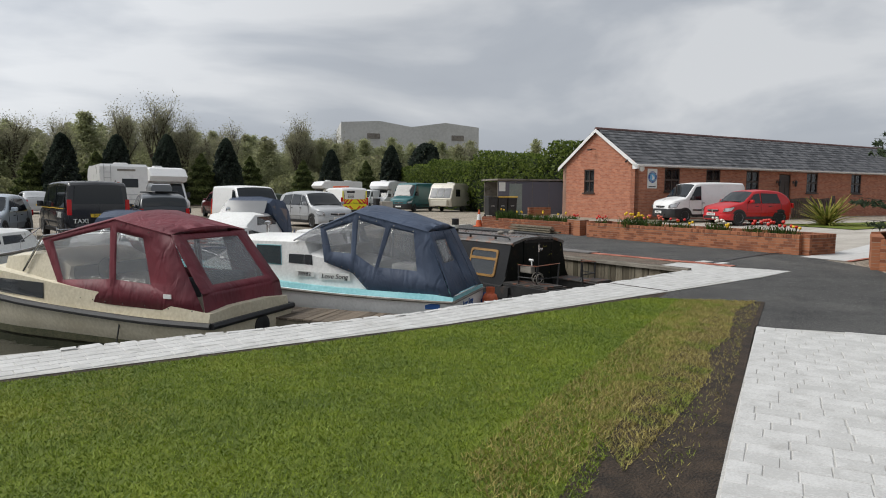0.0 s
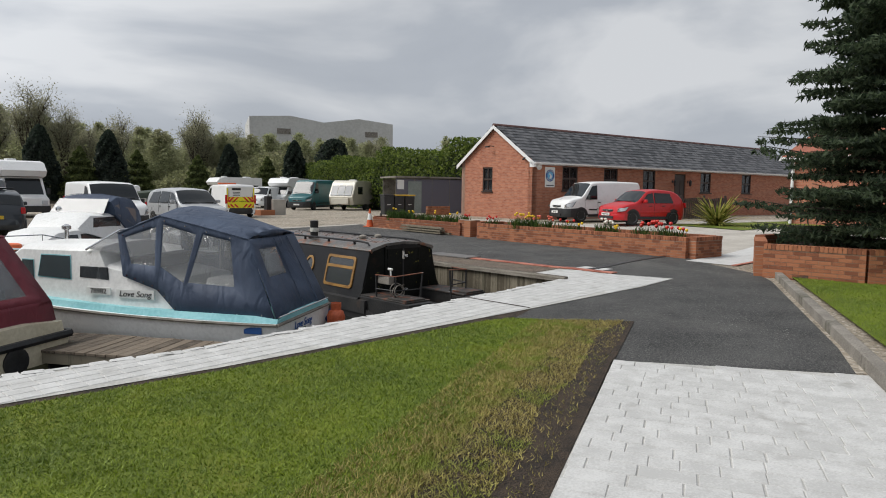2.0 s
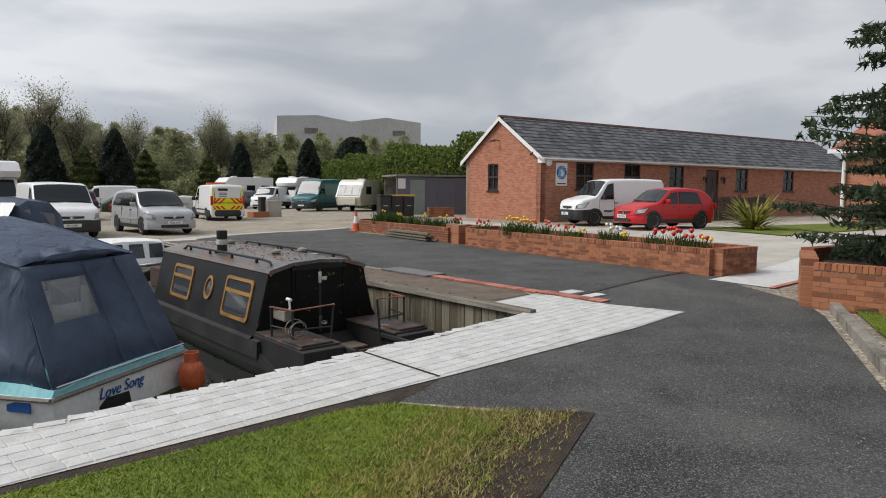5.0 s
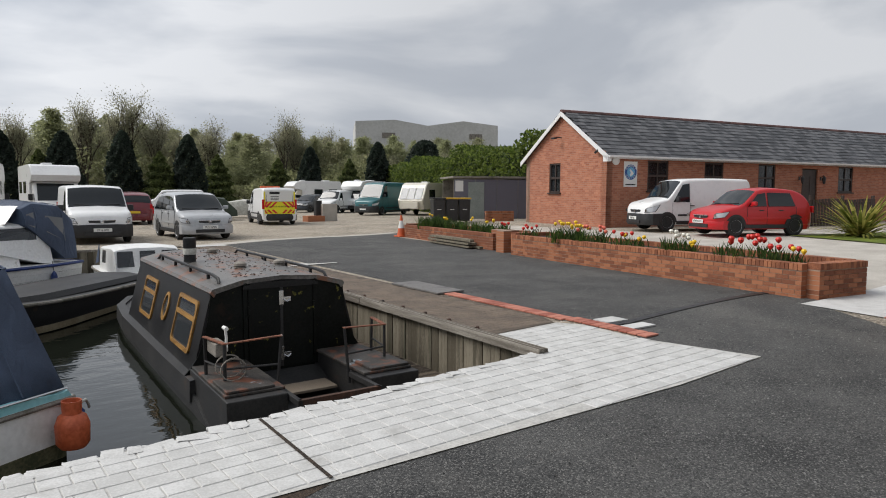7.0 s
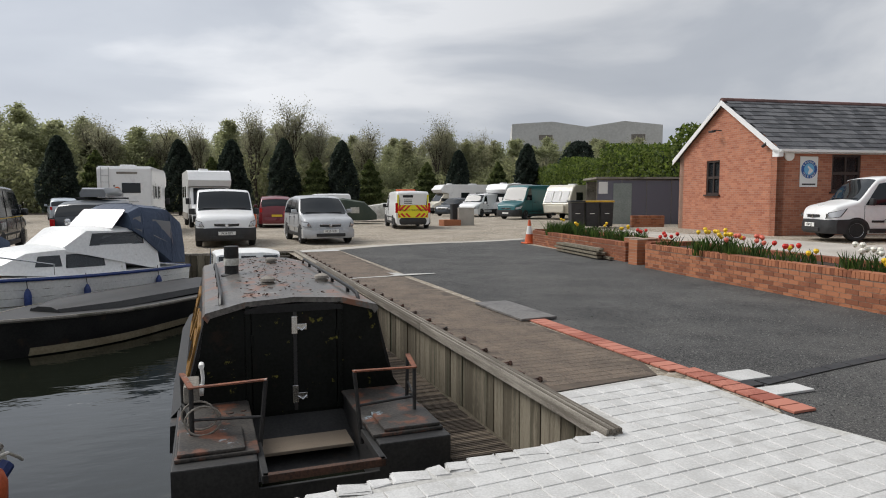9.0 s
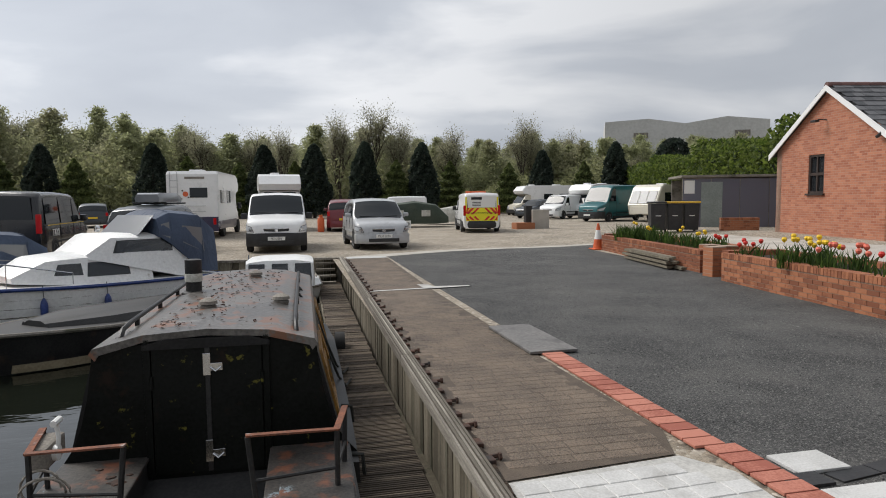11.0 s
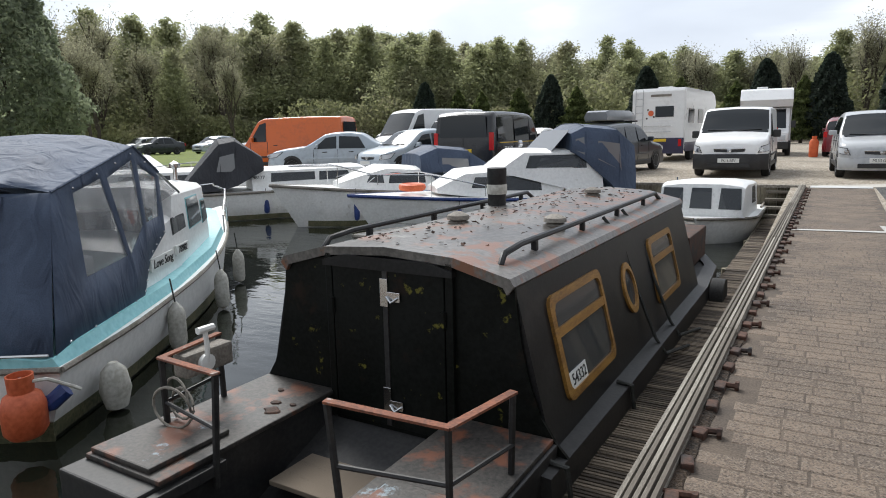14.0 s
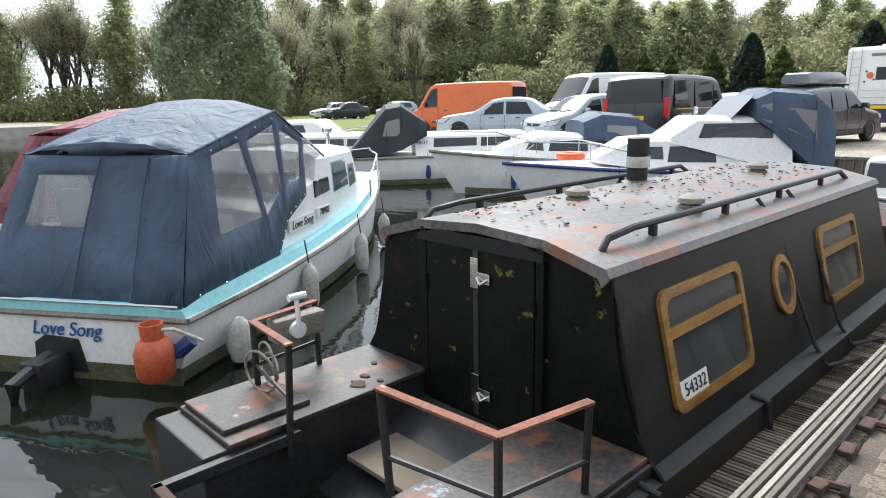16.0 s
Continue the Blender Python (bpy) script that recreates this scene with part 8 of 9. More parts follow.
# roof fittings
for sg, y0, y1 in ((-1, 2.05, 5.6), (1, 2.0, 5.9)):
    tubed("roof_rail", [(sg * 0.66, y0, 0.55), (sg * 0.655, y0 + 0.06, 0.610), (sg * 0.65, y0 + 0.3, 0.630), (sg * 0.65, y1 - .2, 0.632), (sg * 0.655, y1, 0.55)], 0.02, M["nbside"], nb, 8)
    for k in range(4):
        boxed("rail_foot", (sg * 0.655, y0 + 0.5 + k * 0.9, 0.585), (0.035, 0.05, 0.07), M["nbside"], nb, 0.01)
ch = new("chimney")
ch.parent = nb
lathed("flue_pipe", [(0.085, 0.58), (0.085, 0.80), (0.09, 0.81), (0.09, 0.96), (0.075, 0.965)], M["blackhull"], ch, (-0.47, 4.28, 0), 16)
lathed("tape_band", [(0.093, 0.72), (0.095, 0.735), (0.095, 0.80), (0.092, 0.81)], M["fender"], ch, (-0.47, 4.28, 0), 16, label="silver tape")
lathed("collar", [(0.13, 0.57), (0.13, 0.60), (0.09, 0.615)], M["blackhull"], ch, (-0.47, 4.28, 0), 16)
for x, y in ((-0.14, 2.95), (0.50, 3.25), (0.12, 5.3)):
    lathed("mushroom_vent", [(0.07, 0.58), (0.08, 0.61), (0.05, 0.625), (0.085, 0.63), (0.08, 0.66), (0.03, 0.685), (0.0, 0.688)], M["kerb"], nb, (x, y, 0.03 if abs(x) < .3 else 0.005), 14)
rl = raw("roof_litter", *leaf_cloud(np.stack([np.random.default_rng(5).uniform(-0.7, 0.7, 520), np.random.default_rng(6).uniform(1.9, 6.1, 520), np.full(520, 0.0)], 1) * 1.0, 0.026, 7, up=0.0), M["rust"], nb, "dead brown leaves lying on the roof", "stuff")
for v in rl.data.vertices:
    v.co.z = 0.648 - 0.135 * abs(v.co.x) ** 1.7 * (1.35 if abs(v.co.x) > .46 else 1.0) + 0.3 * v.co.z
for yy in (3.9, 4.45):
    tubed("mooring_rope", [(0.655, yy, 0.60), (0.80, yy + .02, 0.42), (0.92, yy + .05, 0.05), (1.08, yy + .1, -0.38), (1.16, yy + .12, -0.5), (1.25, yy + .6, -0.56)], 0.014, M["rope"], nb, 6)
for yy in (1.75, 3.0):
    tubed("mooring_rope", [(1.05, yy, -0.40), (1.15, yy, -0.41), (1.17, yy + .02, -0.62), (1.16, yy, -0.86)], 0.016, M["rope"], nb, 6)
lathed("tyre_fender", [(0.10, -0.07), (0.19, -0.07), (0.19, 0.07), (0.10, 0.07)], M["rubber"], nb, (1.22, 6.4, -0.55), 18, 'x')
boxed("fore_hatch", (0.15, 7.55, -0.22), (1.3, 1.2, 0.42), M["rust"], nb, 0.02, "rusty raised fore hatch")

# dark barge moored across
barge = thing("black_workboat", pose(-2.5, 10.9, WATER_Z, 0, 0, 143), "open black steel workboat with a pale boot stripe", "boat")
hull(barge, 5.4, 1.9, 0.48, 0.62, M["blackhull"], full=0.6, rake=0.3, rub=M["kerb"], rubr=0.03, wl_mat=surface("buff_boot_stripe", (0.26, 0.21, 0.13), (0.38, 0.32, 0.21), 3, 30, 0.7, 0.1))
trunk(barge, "hold_cover", [(0.4, 0.75, 0.5, 0.6), (3.8, 0.72, 0.55, 0.66), (4.6, 0.3, 0.58, 0.64)], M["blackhull"])


def cruiser(name, m, L, beam, fs, fb, label, cover, cst, cabins, windows, cov, clear, strake=None, bands=0, fend=None, buoy=False, reg="", hullmat=None, rail=True):
    b = thing(name, m, label, "boat", "moored cruisers")
    hull(b, L, beam, fs, fb, hullmat or M["gel"], rub=strake or M["kerb"], rubr=0.035, wl_mat=M["slime"], full=0.45, rake=0.7)
    for nm, st in cabins:
        trunk(b, nm, st, M["gel"], 0.16)
    for st, y0, y1, z0, z1, sk in windows:
        cabin_window(b, st, y0, y1, z0, z1, 0.16, M["boatglass"], sk, M["black"])
    if cov:
        canopy(b, cov, cover, clear, studs=False)
    for i in range(bands):
        z = fs * (0.18 + 0.19 * i)
        for sg in (-1, 1):
            tubed("lap_strake", [(sg * (hull_half(beam, s, 0.45) * (0.885 + 0.10 * z / fs) + 0.006), s * L + 0.7 * s ** 5 * z / fb, z + (fb - fs) * s * s * z / fs * .8) for s in [k / 14 for k in range(14)]], 0.010, M["kerb"], b, 4)
    if rail:
        pulpit(b, L, beam, fb, L * 0.62, 0.36)
    for p in fend or ():
        fender(b, p, M["bluefender"], 0.075, 0.34)
    if buoy:
        bm = bmesh.new()
        R, r = 0.27, 0.07
        ring_loft(bm, [[((R + r * math.cos(u)) * math.cos(w_), L * 0.86 + (R + r * math.cos(u)) * math.sin(w_), fb + 0.10 + r * math.sin(u)) for u in (k * math.pi / 4 for k in range(8))] for w_ in (k * math.pi / 12 for k in range(25))], cap=False)
        part("lifebuoy", bm, M["lifebuoy"], b, "orange lifebuoy", smooth=True)
    if reg:
        for sg in (-1, 1):
            lettering(reg, 0.12, M["ink"], Matrix.Translation((sg * (beam / 2 * 0.84), L * 0.30, fs + 0.35)) @ pose(0, 0, 0, 90, 0, 90 * sg), b, "number_lettering", 0.03)
    return b


c1_lo = [(1.9, 0.88, 0.72, 1.22), (3.6, 0.85, 0.75, 1.30), (4.35, 0.74, 0.80, 1.26), (5.0, 0.55, 0.86, 0.96)]
c1_up = [(0.9, 0.96, 0.72, 1.30), (1.2, 0.93, 0.74, 1.62), (2.9, 0.86, 1.1, 1.64), (3.45, 0.78, 1.2, 1.30)]
c1 = cruiser("navy_topped_cruiser", pose(-3.88, 13.15, WATER_Z, 0, 0, 132.6) @ Matrix.Diagonal((0.98, 0.83, 1.05, 1)), 6.4, 2.35, 0.72, 0.86, "white lapstrake cabin cruiser with navy canopy and lifebuoy", M["navy"], None,
             [("fore_cabin", c1_lo), ("aft_cabin", c1_up)], [(c1_lo, 2.5, 3.5, 0.88, 1.14, 0.05), (c1_lo, 3.62, 4.2, 0.94, 1.14, 0.1), (c1_up, 1.35, 2.85, 1.28, 1.52, 0.12)],
             [(0.05, 0.98, 0.78, 1.50, 1.78), (0.5, 0.98, 0.80, 1.88, 2.05), (1.35, 0.90, 1.40, 1.95, 2.12), (1.7, 0.88, 1.58, 1.85, 1.98)],
             [('side', [(0.45, 1.2), (1.05, 1.42), (1.05, 1.78), (0.5, 1.72)]), ('side', [(1.40, 1.52), (1.62, 1.6), (1.62, 1.82), (1.40, 1.86)])], M["bluefender"], 4, [(1.2, 1.2, 0.35), (1.2, 3.3, 0.35), (-1.2, 3.3, 0.35), (-1.0, 4.6, 0.38), (-1.2, 1.2, 0.35)], True)
plated("windscreen", [(-0.78, 2.2, 1.62), (0.78, 2.2, 1.62), (0.72, 1.72, 2.0), (-0.72, 1.72, 2.0)], 0.01, M["clear"], c1)
lathed("spot_lamp", [(0.02, 0), (0.07, 0.02), (0.07, 0.1), (0.0, 0.12)], M["chrome"], c1, (0.3, 2.5, 1.74), 12, 'y')
c2_lo = [(1.6, 0.86, 0.66, 1.15), (3.0, 0.80, 0.7, 1.22), (3.7, 0.62, 0.76, 1.05), (4.2, 0.4, 0.8, 0.9)]
c2 = cruiser("low_navy_cruiser", pose(-7.6, 13.6, WATER_Z, 0, 0, 140) @ Matrix.Diagonal((1, 0.85, 1.12, 1)), 5.3, 2.15, 0.66, 0.90, "small white cruiser with low navy cockpit cover", M["navy"], None, [("cabin", c2_lo)],
             [(c2_lo, 1.9, 2.9, 0.86, 1.08, 0.06), (c2_lo, 3.05, 3.5, 0.88, 1.04, 0.1)],
             [(0.05, 0.94, 0.70, 1.10, 1.30), (0.6, 0.94, 0.72, 1.40, 1.55), (1.5, 0.86, 0.90, 1.48, 1.62), (2.0, 0.80, 1.1, 1.36, 1.45)], [('side', [(0.6, 0.98), (1.4, 1.05), (1.4, 1.36), (0.65, 1.32)])], None, 0, [(-1.0, 3.9, 0.36), (1.0, 3.4, 0.36)], False, "116533")
c3_lo = [(1.7, 0.90, 0.72, 1.28), (4.6, 0.86, 0.76, 1.30), (5.3, 0.6, 0.82, 1.0)]
c3 = cruiser("charcoal_tented_cruiser", pose(-14.3, 10.0, WATER_Z, 0, 0, -38), 6.2, 2.3, 0.72, 0.86, "white cabin cruiser with a charcoal tent cover", M["greyc"], None, [("cabin", c3_lo)],
             [(c3_lo, 2.2, 3.3, 0.95, 1.16, 0.0), (c3_lo, 3.45, 4.3, 0.95, 1.16, 0.1)],
             [(0.02, 0.98, 0.74, 0.86, 0.92), (0.95, 0.95, 0.78, 1.75, 2.05), (1.35, 0.93, 0.9, 1.85, 2.1), (2.0, 0.88, 1.25, 1.5, 1.62)], [('side', [(0.85, 1.25), (1.3, 1.25), (1.3, 1.7), (0.95, 1.62)])], None, 0, [(-1.05, 0.8, 0.35), (1.05, 2.0, 0.35)], False, "98177")
c4_lo = [(1.2, 0.92, 0.6, 1.2), (4.8, 0.88, 0.64, 1.22), (5.5, 0.6, 0.7, 0.9)]
c4 = cruiser("white_river_cruiser", pose(-18.6, 9.4, WATER_Z, 0, 0, -42), 6.8, 2.3, 0.62, 0.75, "white river cruiser with long cabin windows", M["navy"], None, [("cabin", c4_lo)], [(c4_lo, 1.6, 2.9, 0.86, 1.06, 0), (c4_lo, 3.05, 4.2, 0.86, 1.06, 0.1)], None, [], None, 0, [], False)
c5_lo = [(1.5, 0.95, 0.7, 1.5), (4.2, 0.9, 0.74, 1.55), (5.0, 0.6, 0.8, 1.0)]
c5 = cruiser("cream_wheelhouse_cruiser", pose(-24.5, 11.5, WATER_Z, 0, 0, -60), 7.0, 2.5, 0.72, 0.9, "cream wheelhouse cruiser with charcoal cover", M["greyc"], None, [("wheelhouse", c5_lo)], [(c5_lo, 1.8, 2.8, 1.1, 1.36, 0), (c5_lo, 3.0, 3.9, 1.1, 1.36, 0.1)],
             [(0.02, 0.98, 0.74, 1.2, 1.3), (0.9, 0.95, 0.78, 1.75, 1.9), (1.7, 0.9, 1.2, 1.8, 1.95)], [('side', [(0.3, 1.1), (0.8, 1.1), (0.8, 1.5), (0.4, 1.4)])], None, 0, [], False, hullmat=M["creamgel"])
# small white boat facing the camera at the end of the walkway
wbo = thing("small_white_cruiser", pose(-1.85, 14.4, WATER_Z, 0, 0, 180), "small white day boat with three front windows", "boat")
hull(wbo, 3.3, 1.85, 0.42, 0.50, M["gel"], rub=M["kerb"], rubr=0.025, full=0.7, rake=0.2)
wst = [(0.9, 0.80, 0.42, 1.05), (2.3, 0.76, 0.45, 1.10), (2.9, 0.74, 0.48, 0.60)]
trunk(wbo, "cabin", [(0.9, 0.80, 0.42, 1.02), (2.6, 0.78, 0.45, 1.10), (2.85, 0.76, 0.48, 1.04), (3.0, 0.74, 0.48, 0.60)], M["gel"], 0.06)
for x in (-0.5, 0.0, 0.5):
    plated("front_window", [(x - 0.19, 2.995, 0.62), (x + 0.19, 2.995, 0.62), (x + 0.17, 2.875, 0.99), (x - 0.17, 2.875, 0.99)], 0.012, M["boatglass"], wbo, normal=Vector((0, 0.95, 0.3)))
cabin_window(wbo, wst, 1.3, 2.1, 0.62, 0.95, 0.06, M["boatglass"])
plated("dodger", [(0.80, 0.9, 0.6), (0.80, 0.3, 0.5), (0.78, 0.9, 1.05)], 0.02, M["navy"], wbo, normal=Vector((1, 0, 0)))

# ---- camping vehicles and clutter in the yard ----
def motorhome(name, m, L, W, H, label, skirt, front="coach", rear_kit=False, low_cab=True, stripes=None, cab_mat=None):
    v = thing(name, m, label, "motorhome", "motorhomes")
    bm = bmesh.new()
    yb, yf = -L / 2, L / 2
    cab = 1.55
    side = [(yb, 0.42), (yf - cab, 0.42), (yf - cab, H * 0.70), (yf - cab + 0.75, H * 0.72), (yf - cab + 0.95, H * 0.82), (yf - cab + 0.55, H * 0.97), (yf - cab - 0.1, H), (yb + 0.08, H), (yb, H - 0.12)]
    ring_loft(bm, [[(x, y, z) for y, z in side] for x in (-W / 2, W / 2)])
    bmesh.ops.bevel(bm, geom=[e for e in bm.edges if abs(e.verts[0].co.x - e.verts[1].co.x) < 0.01], offset=0.05, segments=2, affect='EDGES')
    part("coach_body", bm, P["white"], v)
    bm = bmesh.new()
    w = W * 0.45
    ring_loft(bm, [[(-w * k, y, 0.3), (w * k, y, 0.3), (w * k, y, z), (w * k * .9, y, z + .04), (-w * k * .9, y, z + .04), (-w * k, y, z)] for y, z, k in ((yf - cab - .1, H * .69, 1), (yf - cab + .45, H * .69, 1), (yf - cab + 1.0, 1.12, 1), (yf - .05, 0.95, .97), (yf, 0.6, .92))])
    part("cab", bm, cab_mat or P["white"], v, smooth=True)
    plated("windscreen", [(-w * .88, yf - cab + .98, 1.18), (w * .88, yf - cab + .98, 1.18), (w * .84, yf - cab + .52, H * .68), (-w * .84, yf - cab + .52, H * .68)], 0.012, M["glass"], v, normal=Vector((0, .7, .7)))
    boxed("front_bumper", (0, yf + 0.03, 0.45), (W * .88, 0.14, 0.32), M["black"], v, 0.03)
    for sg in (-1, 1):
        boxed("headlight", (sg * w * .72, yf - 0.0, 0.78), (0.26, 0.08, 0.2), M["lens"], v, 0.02)
        plated("cab_window", [(sg * (w + .004), yf - cab + .85, 1.2), (sg * (w + .004), yf - cab + .12, 1.2), (sg * (w * .97 + .004), yf - cab + .12, H * .66), (sg * (w * .97 + .004), yf - cab + .5, H * .66)], 0.008, M["glass"], v, normal=Vector((sg, 0, 0)))
        boxed("door_mirror", (sg * (w + .16), yf - cab + .8, 1.35), (0.18, .1, .3), M["black"], v, 0.02)
        for y0, y1 in ((yb + .5, yb + 1.4), (yb + 2.1, yb + 3.0)):
            boxed("coach_window", (sg * (W / 2 + .004), (y0 + y1) / 2, H * .62), (0.03, y1 - y0, H * .2), M["glass"], v, 0.01)
        boxed("side_skirt", (sg * (W / 2 + .003), (yb + yf - cab) / 2, 0.55), (0.03, L - cab - .1, 0.36), skirt, v, 0.008)
        for y in (yb + 1.3, yf - .75):
            wh = new("wheel")
            wh.parent = v
            lathed("tyre", [(.2, -.1), (.31, -.1), (.33, -.06), (.33, .06), (.31, .1), (.2, .1)], M["rubber"], wh, (sg * (W * .45), y, .33), 18, 'x')
            lathed("rim", [(.02, -.04), (.2, -.06), (.2, .06), (.02, .04)], M["alloy"], wh, (sg * (W * .46), y, .33), 14, 'x')
        if stripes:
            boxed("side_stripe", (sg * (W / 2 + .006), (yb + yf - cab) / 2, H * .45), (0.02, L - cab - .2, 0.06), stripes, v)
    boxed("roof_light", (0, yb + 1.2, H + .05), (0.6, .6, .1), P["white"], v, 0.03)
    boxed("roof_light", (0.2, yf - cab - .6, H + .05), (0.45, .45, .1), P["white"], v, 0.03)
    # rear
    boxed("rear_window", (0.25, yb - .004, H * .68), (0.72, .03, .42), M["glass"], v, 0.01)
    boxed("rear_skirt", (0, yb - .01, 0.60), (W * .98, .05, 0.62), skirt, v, 0.015)
    for sg in (-1, 1):
        boxed("tail_light", (sg * W * .42, yb - .04, .72), (.12, .03, .28), M["redlens"], v, 0.008)
    boxed("number_plate", (0.1, yb - .045, .82), (.52, .015, .11), M["plate_y"], v, 0.003)
    if rear_kit:
        for x in (-W * .42, -W * .28):
            tubed("ladder_rail", [(x, yb - .06, 1.0), (x, yb - .06, H - .05)], 0.014, M["alloy"], v, 6)
        for k in range(6):
            tubed("ladder_rung", [(-W * .42, yb - .06, 1.1 + k * .27), (-W * .28, yb - .06, 1.1 + k * .27)], 0.011, M["alloy"], v, 5)
        for z in (1.15, 1.38):
            tubed("cycle_rack_bar", [(-.5, yb - .16, z), (.55, yb - .16, z)], 0.015, M["alloy"], v, 6)
            for x in (-.3, .35):
                tubed("cycle_rack_arm", [(x, yb - .01, z), (x, yb - .16, z)], 0.012, M["alloy"], v, 5)
        lathed("sun_emblem", [(0, -.012), (.11, -.012), (.11, -.02), (0, -.02)], M["lifebuoy"], v, (-.28, yb, H * .66), 14, 'y')
        for dx, dz in ((.12, -.14), (-.16, -.2), (-.12, .14)):
            lathed("emblem_dot", [(0, -.012), (.035, -.012), (.035, -.02), (0, -.02)], M["rust"], v, (-.28 + dx, yb, H * .66 + dz), 8, 'y')
        boxed("lettering_bar", (.1, yb - .012, H * .90), (.8, .01, .09), M["kerb"], v)
    return v


purple = paint("purple_skirt_paint", (0.035, 0.03, 0.07), 0.4)
motorhome("coachbuilt_motorhome", put(-5.45, 29.0, -4), 6.2, 2.1, 2.85, "white motorhome with dark purple skirt and rear ladder", purple, rear_kit=True)
motorhome("hightop_motorhome", put(-2.3, 33.3, 184), 5.6, 2.1, 2.95, "white overcab motorhome parked facing the basin", M["kerb"])
motorhome("cream_motorhome", put(21.0, 54.0, 95), 5.8, 2.1, 2.8, "cream overcab motorhome across the yard", M["kerb"], stripes=M["rust"], cab_mat=P["cream"])
motorhome("white_camper", put(22.2, 45.5, 122), 5.2, 2.0, 2.7, "white camper with an orange stripe", M["kerb"], stripes=M["lifebuoy"])


def caravan(m, label):
    v = thing("caravan", m, label, "caravan")
    bm = bmesh.new()
    side = [(-2.4, .45), (2.2, .45), (2.42, 1.1), (1.75, 2.25), (1.4, 2.42), (-2.0, 2.42), (-2.35, 2.2), (-2.45, 1.2)]
    ring_loft(bm, [[(x, y, z) for y, z in side] for x in (-1.05, 1.05)])
    bmesh.ops.bevel(bm, geom=[e for e in bm.edges if abs(e.verts[0].co.x - e.verts[1].co.x) < 0.01], offset=0.05, segments=2, affect='EDGES')
    part("caravan_body", bm, P["cream"], v)
    for x in (-.62, 0, .62):
        plated("front_window", [(x - .29, 2.39, 1.2), (x + .29, 2.39, 1.2), (x + .29, 1.93, 2.0), (x - .29, 1.93, 2.0)], 0.015, M["clear"], v, normal=Vector((0, .87, .5)))
    for sg in (-1, 1):
        boxed("caravan_window", (sg * 1.055, .9, 1.6), (.03, .9, .6), M["glass"], v, .01)
        lathed("tyre", [(.1, -.08), (.3, -.08), (.3, .08), (.1, .08)], M["rubber"], v, (sg * .95, -.2, .3), 16, 'x')
    boxed("front_locker", (0, 2.45, .75), (1.5, .3, .5), P["cream"], v, .04)
    tubed("drawbar", [(0, 2.3, .5), (0, 3.2, .45)], .04, M["black"], v, 6)
    boxed("roof_vent", (0, 0, 2.47), (.5, .5, .1), P["white"], v, .03)
    return v


caravan(put(22.6, 36.0, 118), "cream touring caravan parked beside the shed")
# estate roof box
rb = new("roof_box")
rb.parent = estate
bm = bmesh.new()
ring_loft(bm, [[(-.40 * k, y, 1.60), (.40 * k, y, 1.60), (.42 * k, y, 1.72), (.34 * k, y, 1.90 - d), (-.34 * k, y, 1.90 - d), (-.42 * k, y, 1.72)] for y, k, d in ((-1.2, .9, .06), (-1.0, 1, .01), (.5, 1, 0), (.95, .85, .08), (1.1, .6, .13))])
part("box_shell", bm, paint("grey_roof_box", (0.17, 0.18, 0.19), .35), rb, smooth=True)
for y in (-.6, .4):
    boxed("roof_bar", (0, y, 1.56), (1.3, .06, .05), M["black"], rb, .01)
# taxi lettering and bands
for sg in (-1, 1):
    lettering("TAXI", 0.28, M["plate_w"], Matrix.Translation((sg * 0.968, -1.35, 0.80)) @ pose(0, 0, 0, 90, 0, 90 * sg), taxi, "taxi_lettering", 0.006)
    boxed("gold_line", (sg * 0.962, -0.2, 1.02), (0.012, 3.6, 0.02), M["plate_y"], taxi)
lettering("TAXI", 0.2, M["plate_w"], Matrix.Translation((-0.55, -2.425, 0.62)) @ pose(0, 0, 0, 90, 0, 0), taxi, "taxi_lettering", 0.04)
# chevrons on the highway van
M["hivis"] = principled("hi_vis_yellow", (0.80, 0.72, 0.02), 0.5)
M["hired"] = principled("hi_vis_red", (0.62, 0.03, 0.02), 0.5)
yb = -4.3 / 2 - 0.012
boxed("chevron_back", (0, yb, 0.86), (1.5, 0.02, 0.62), M["hivis"], hv)
for sg in (-1, 1):
    for k in range(3):
        x0 = 0.10 + k * 0.24
        plated("chevron", [(sg * x0, yb - .013, 1.16), (sg * (x0 + .12), yb - .013, 1.16), (sg * min(.75, x0 + .42), yb - .013, .86 if x0 + .42 < .75 else .92), (sg * min(.75, x0 + .30), yb - .013, .86)], .004, M["hired"], hv, normal=Vector((0, -1, 0)))
        plated("chevron", [(sg * x0, yb - .013, .58), (sg * (x0 + .12), yb - .013, .58), (sg * min(.75, x0 + .30), yb - .013, .74), (sg * min(.75, x0 + .2), yb - .013, .78)], .004, M["hired"], hv, normal=Vector((0, -1, 0)))
    boxed("edge_marking", (sg * 0.74, yb + .01, 1.42), (0.07, .02, .5), M["hivis"], hv)
boxed("marking_panel", (0, yb - .002, 1.45), (1.3, .014, .55), M["plate_w"], hv)
boxed("lettering_bar", (-.25, yb - .014, 1.60), (.5, .006, .12), M["ink"], hv)
for k in range(3):
    boxed("lettering_bar", (-.25, yb - .014, 1.42 - k * .08), (.4, .006, .03), M["ink"], hv)
boxed("lettering_band", (0, yb - .014, .92), (1.44, .004, .11), M["hivis"], hv)
lettering("HIGHWAY MAINTENANCE", 0.11, M["ink"], Matrix.Translation((0, yb - .022, .92)) @ pose(0, 0, 0, 90, 0, 0), hv, "lettering", .002)
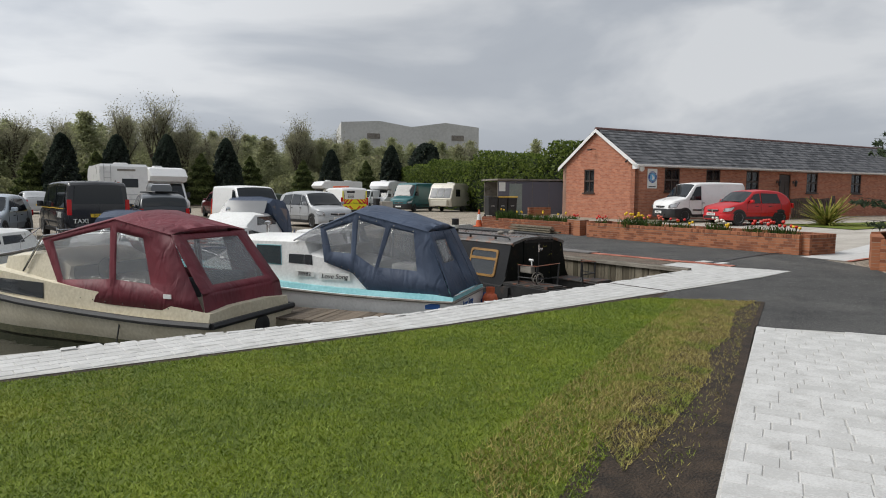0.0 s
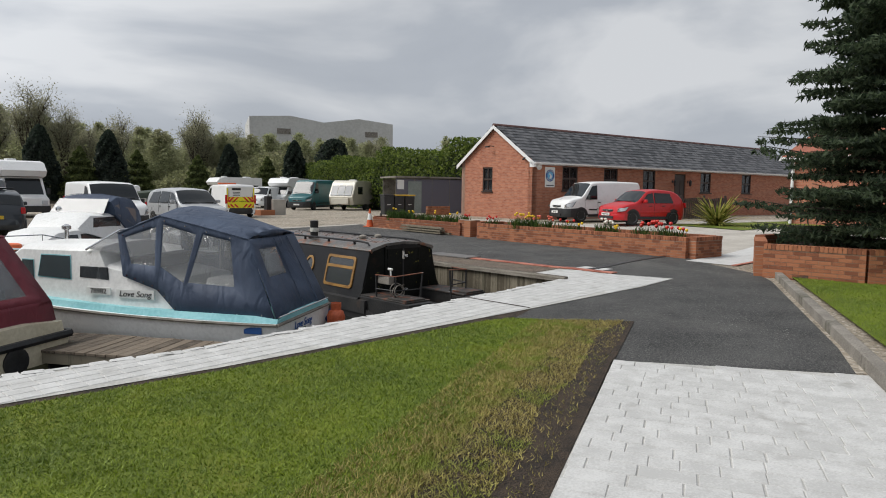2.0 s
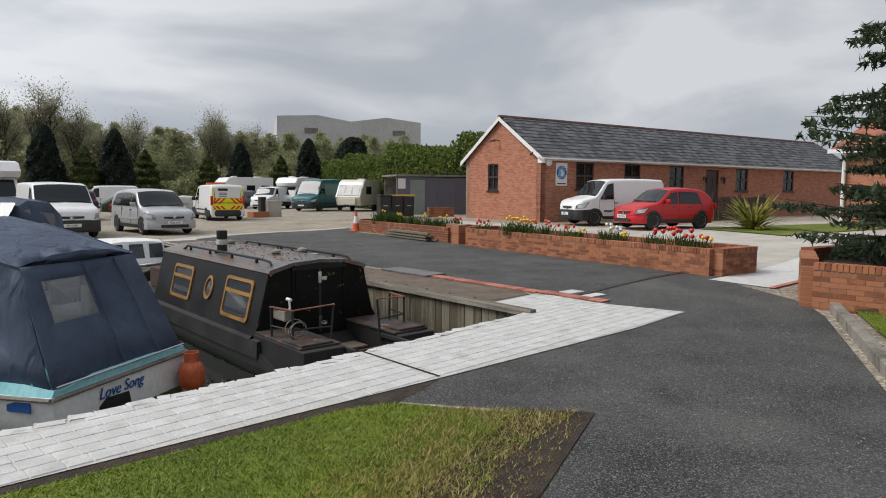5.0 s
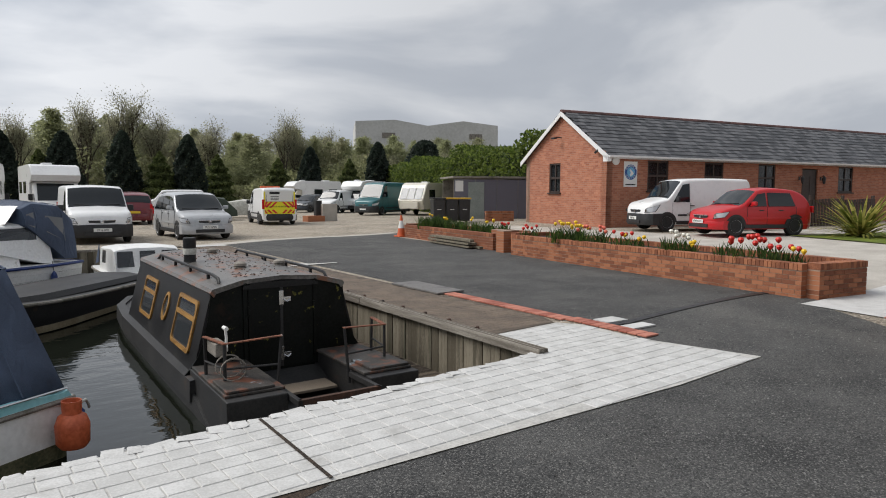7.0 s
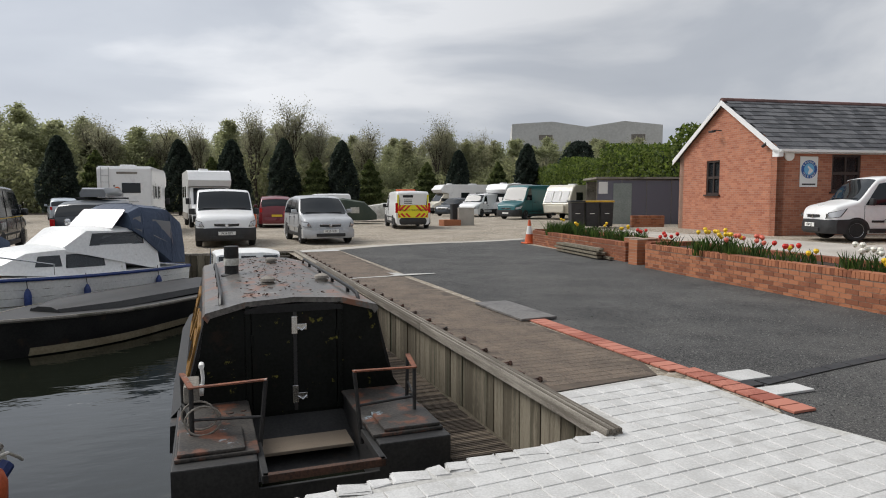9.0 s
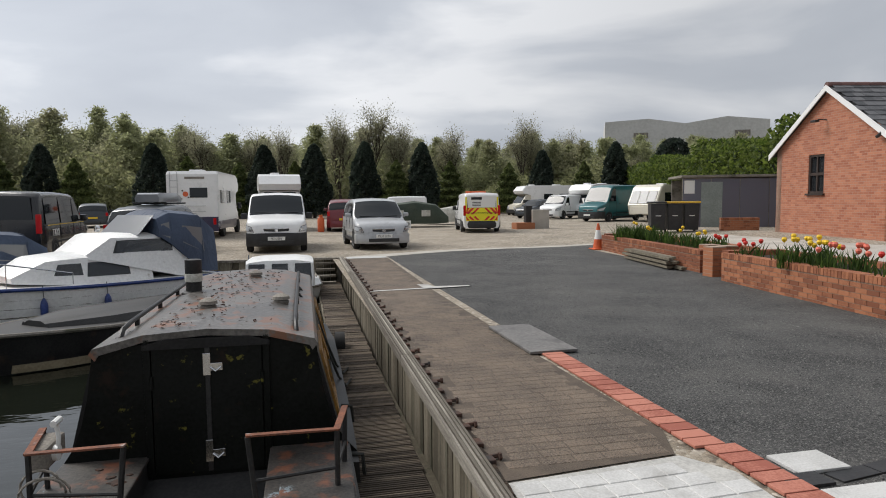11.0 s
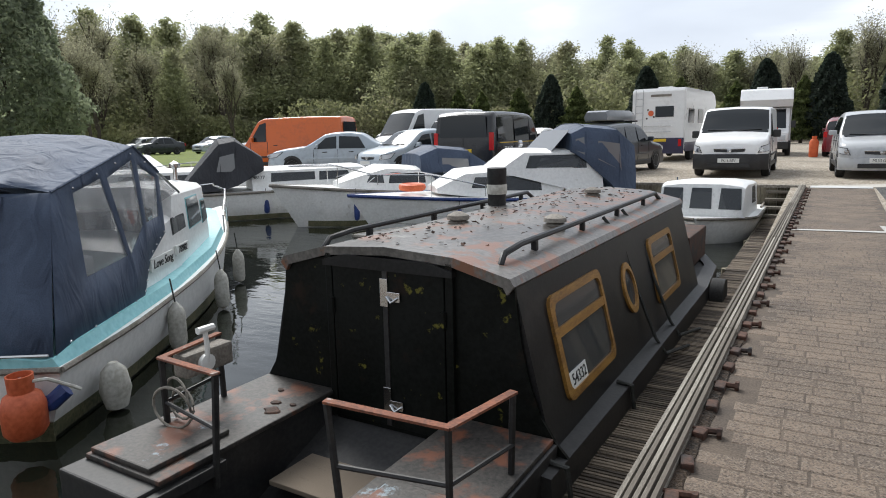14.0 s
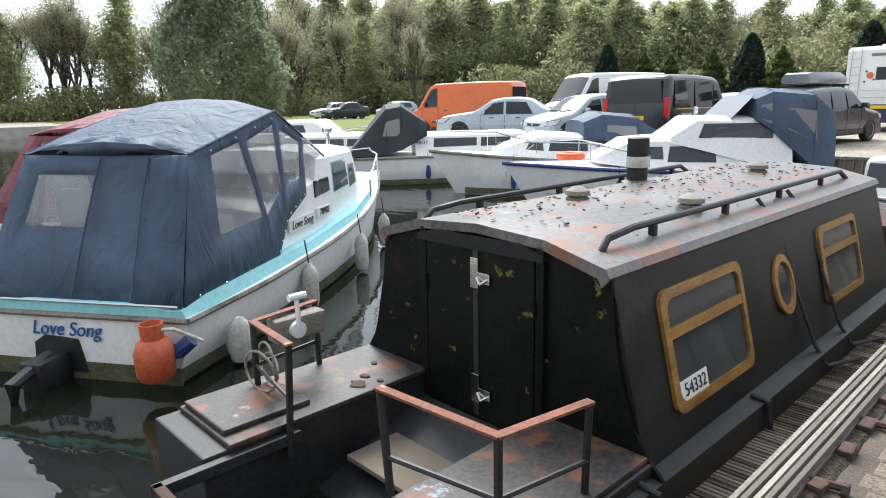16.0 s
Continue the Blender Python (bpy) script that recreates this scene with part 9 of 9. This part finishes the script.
boxed("beacon_bar", (0, 0.2, 1.92), (1.0, .25, .1), M["lifebuoy"], hv, .02)
# tarpaulined boat and scrap in the yard
tarp = thing("tarpaulined_boat", put(5.3, 33.6, 82), "small boat under a green tarpaulin on the gravel", "boat")
canopy(tarp, [(-1.9, .7, .25, .5, .6), (-1.2, .85, .2, 1.1, 1.3), (0, .9, .2, 1.25, 1.5), (1.2, .8, .2, 1.1, 1.35), (2.2, .4, .3, .6, .75)], M["greenc"], [], studs=False)
for y in (-.6, .9):
    boxed("patch_window", (-.93, y, .8), (.02, .5, .35), M["fender"], tarp)
tarp2 = thing("covered_boat", put(8.6, 36.2, 70), "small covered boat and crates on the gravel", "boat")
canopy(tarp2, [(-1.9, .7, .25, .5, .6), (-1.2, .85, .2, .9, 1.1), (0, .9, .2, 1.0, 1.2), (1.2, .8, .2, .9, 1.0), (2.2, .4, .3, .6, .75)], M["fender"], [], studs=False)
sign = thing("hand_sign", put(4.2, 30.8, 0), "white hand-lettered board leaning on the ground", "sign")
boxed("board", (0, 0, .25), (.75, .03, .4), M["plate_w"], sign, .005)
lettering("KEEPER", .2, M["ink"], Matrix.Translation((0, -.018, .28)) @ pose(0, 0, 0, 90, 0, 0), sign, "lettering", .003)
boxed("sign_leg", (-.3, .02, .05), (.04, .04, .1), M["piling"], sign)
bot = thing("red_gas_cylinder", put(-0.2, 29.5, 0), "red gas cylinder standing on the gravel", "gas bottle")
lathed("cylinder", [(.05, 0), (.16, .01), (.17, .1), (.17, .62), (.12, .72), (.06, .74)], M["conered"], bot)
lathed("collar", [(.09, .72), (.09, .85), (.08, .85), (.08, .72)], M["conered"], bot)
random.seed(77)
clutter_cols = [P["white"], P["grey"], P["blue"], P["silver"], P["maroon"], P["black"]]
for i in range(16):
    x = -52 + i * 2.95 + rnd(-.5, .5)
    y = 42 + rnd(-3, 4) - max(0, -x - 30) * .25
    k = random.choice(["hatch", "estate", "mpv", "saloon"])
    vehicle("parked_car", k, 4.2, 1.72, 1.5, put(x, y, random.choice((5, 170, 185, 12))), clutter_cols[i % 6], "parked car at the far side of the yard", "car", plate=("-", "-"), group="far parked cars")
vehicle("dark_mpv", "people", 4.7, 1.9, 1.9, put(-12.6, 22.5, 175), P["grey"], "dark people carrier behind the taxi", "car", plate=("-", "-"))
# low fence and grass bank beyond the basin
sheet("far_meadow", [(-75, 18.5), (-27, 18.5), (-24, 24), (-30, 60), (-140, 60), (-140, 30)], 0.03, M["lawn"], 6, "green meadow beyond the moorings")
for i, (x, y, a) in enumerate(((-34, 13.2, -84), (-48, 12.8, -86))):
    nbf = thing("distant_narrowboat", pose(x, y, WATER_Z, 0, 0, a), "long low narrowboat moored far off", "boat")
    hull(nbf, 12, 2.1, .5, .6, M["blackhull"], full=.85, rake=.2)
    trunk(nbf, "cabin", [(1.5, .85, .5, 1.25), (9.5, .85, .5, 1.25)], P["maroon"] if i else P["cream"])
    for k in range(5):
        boxed("cabin_window", (0.80, 2.4 + k * 1.5, .95), (.05, .7, .35), M["boatglass"], nbf)
# pale grey-green leaves: haze over the dark conifer is mixed into the colour
big_fir = conifer("large_conifer", 41, 14.5, 4.9, leafmat("hazed_green_conifer", (0.17, 0.20, 0.13), (0.30, 0.34, 0.22)), 0.20, 26000, pose(-50.5, 24.5, 0), "very large broad dark green conifer", "", 0.55)
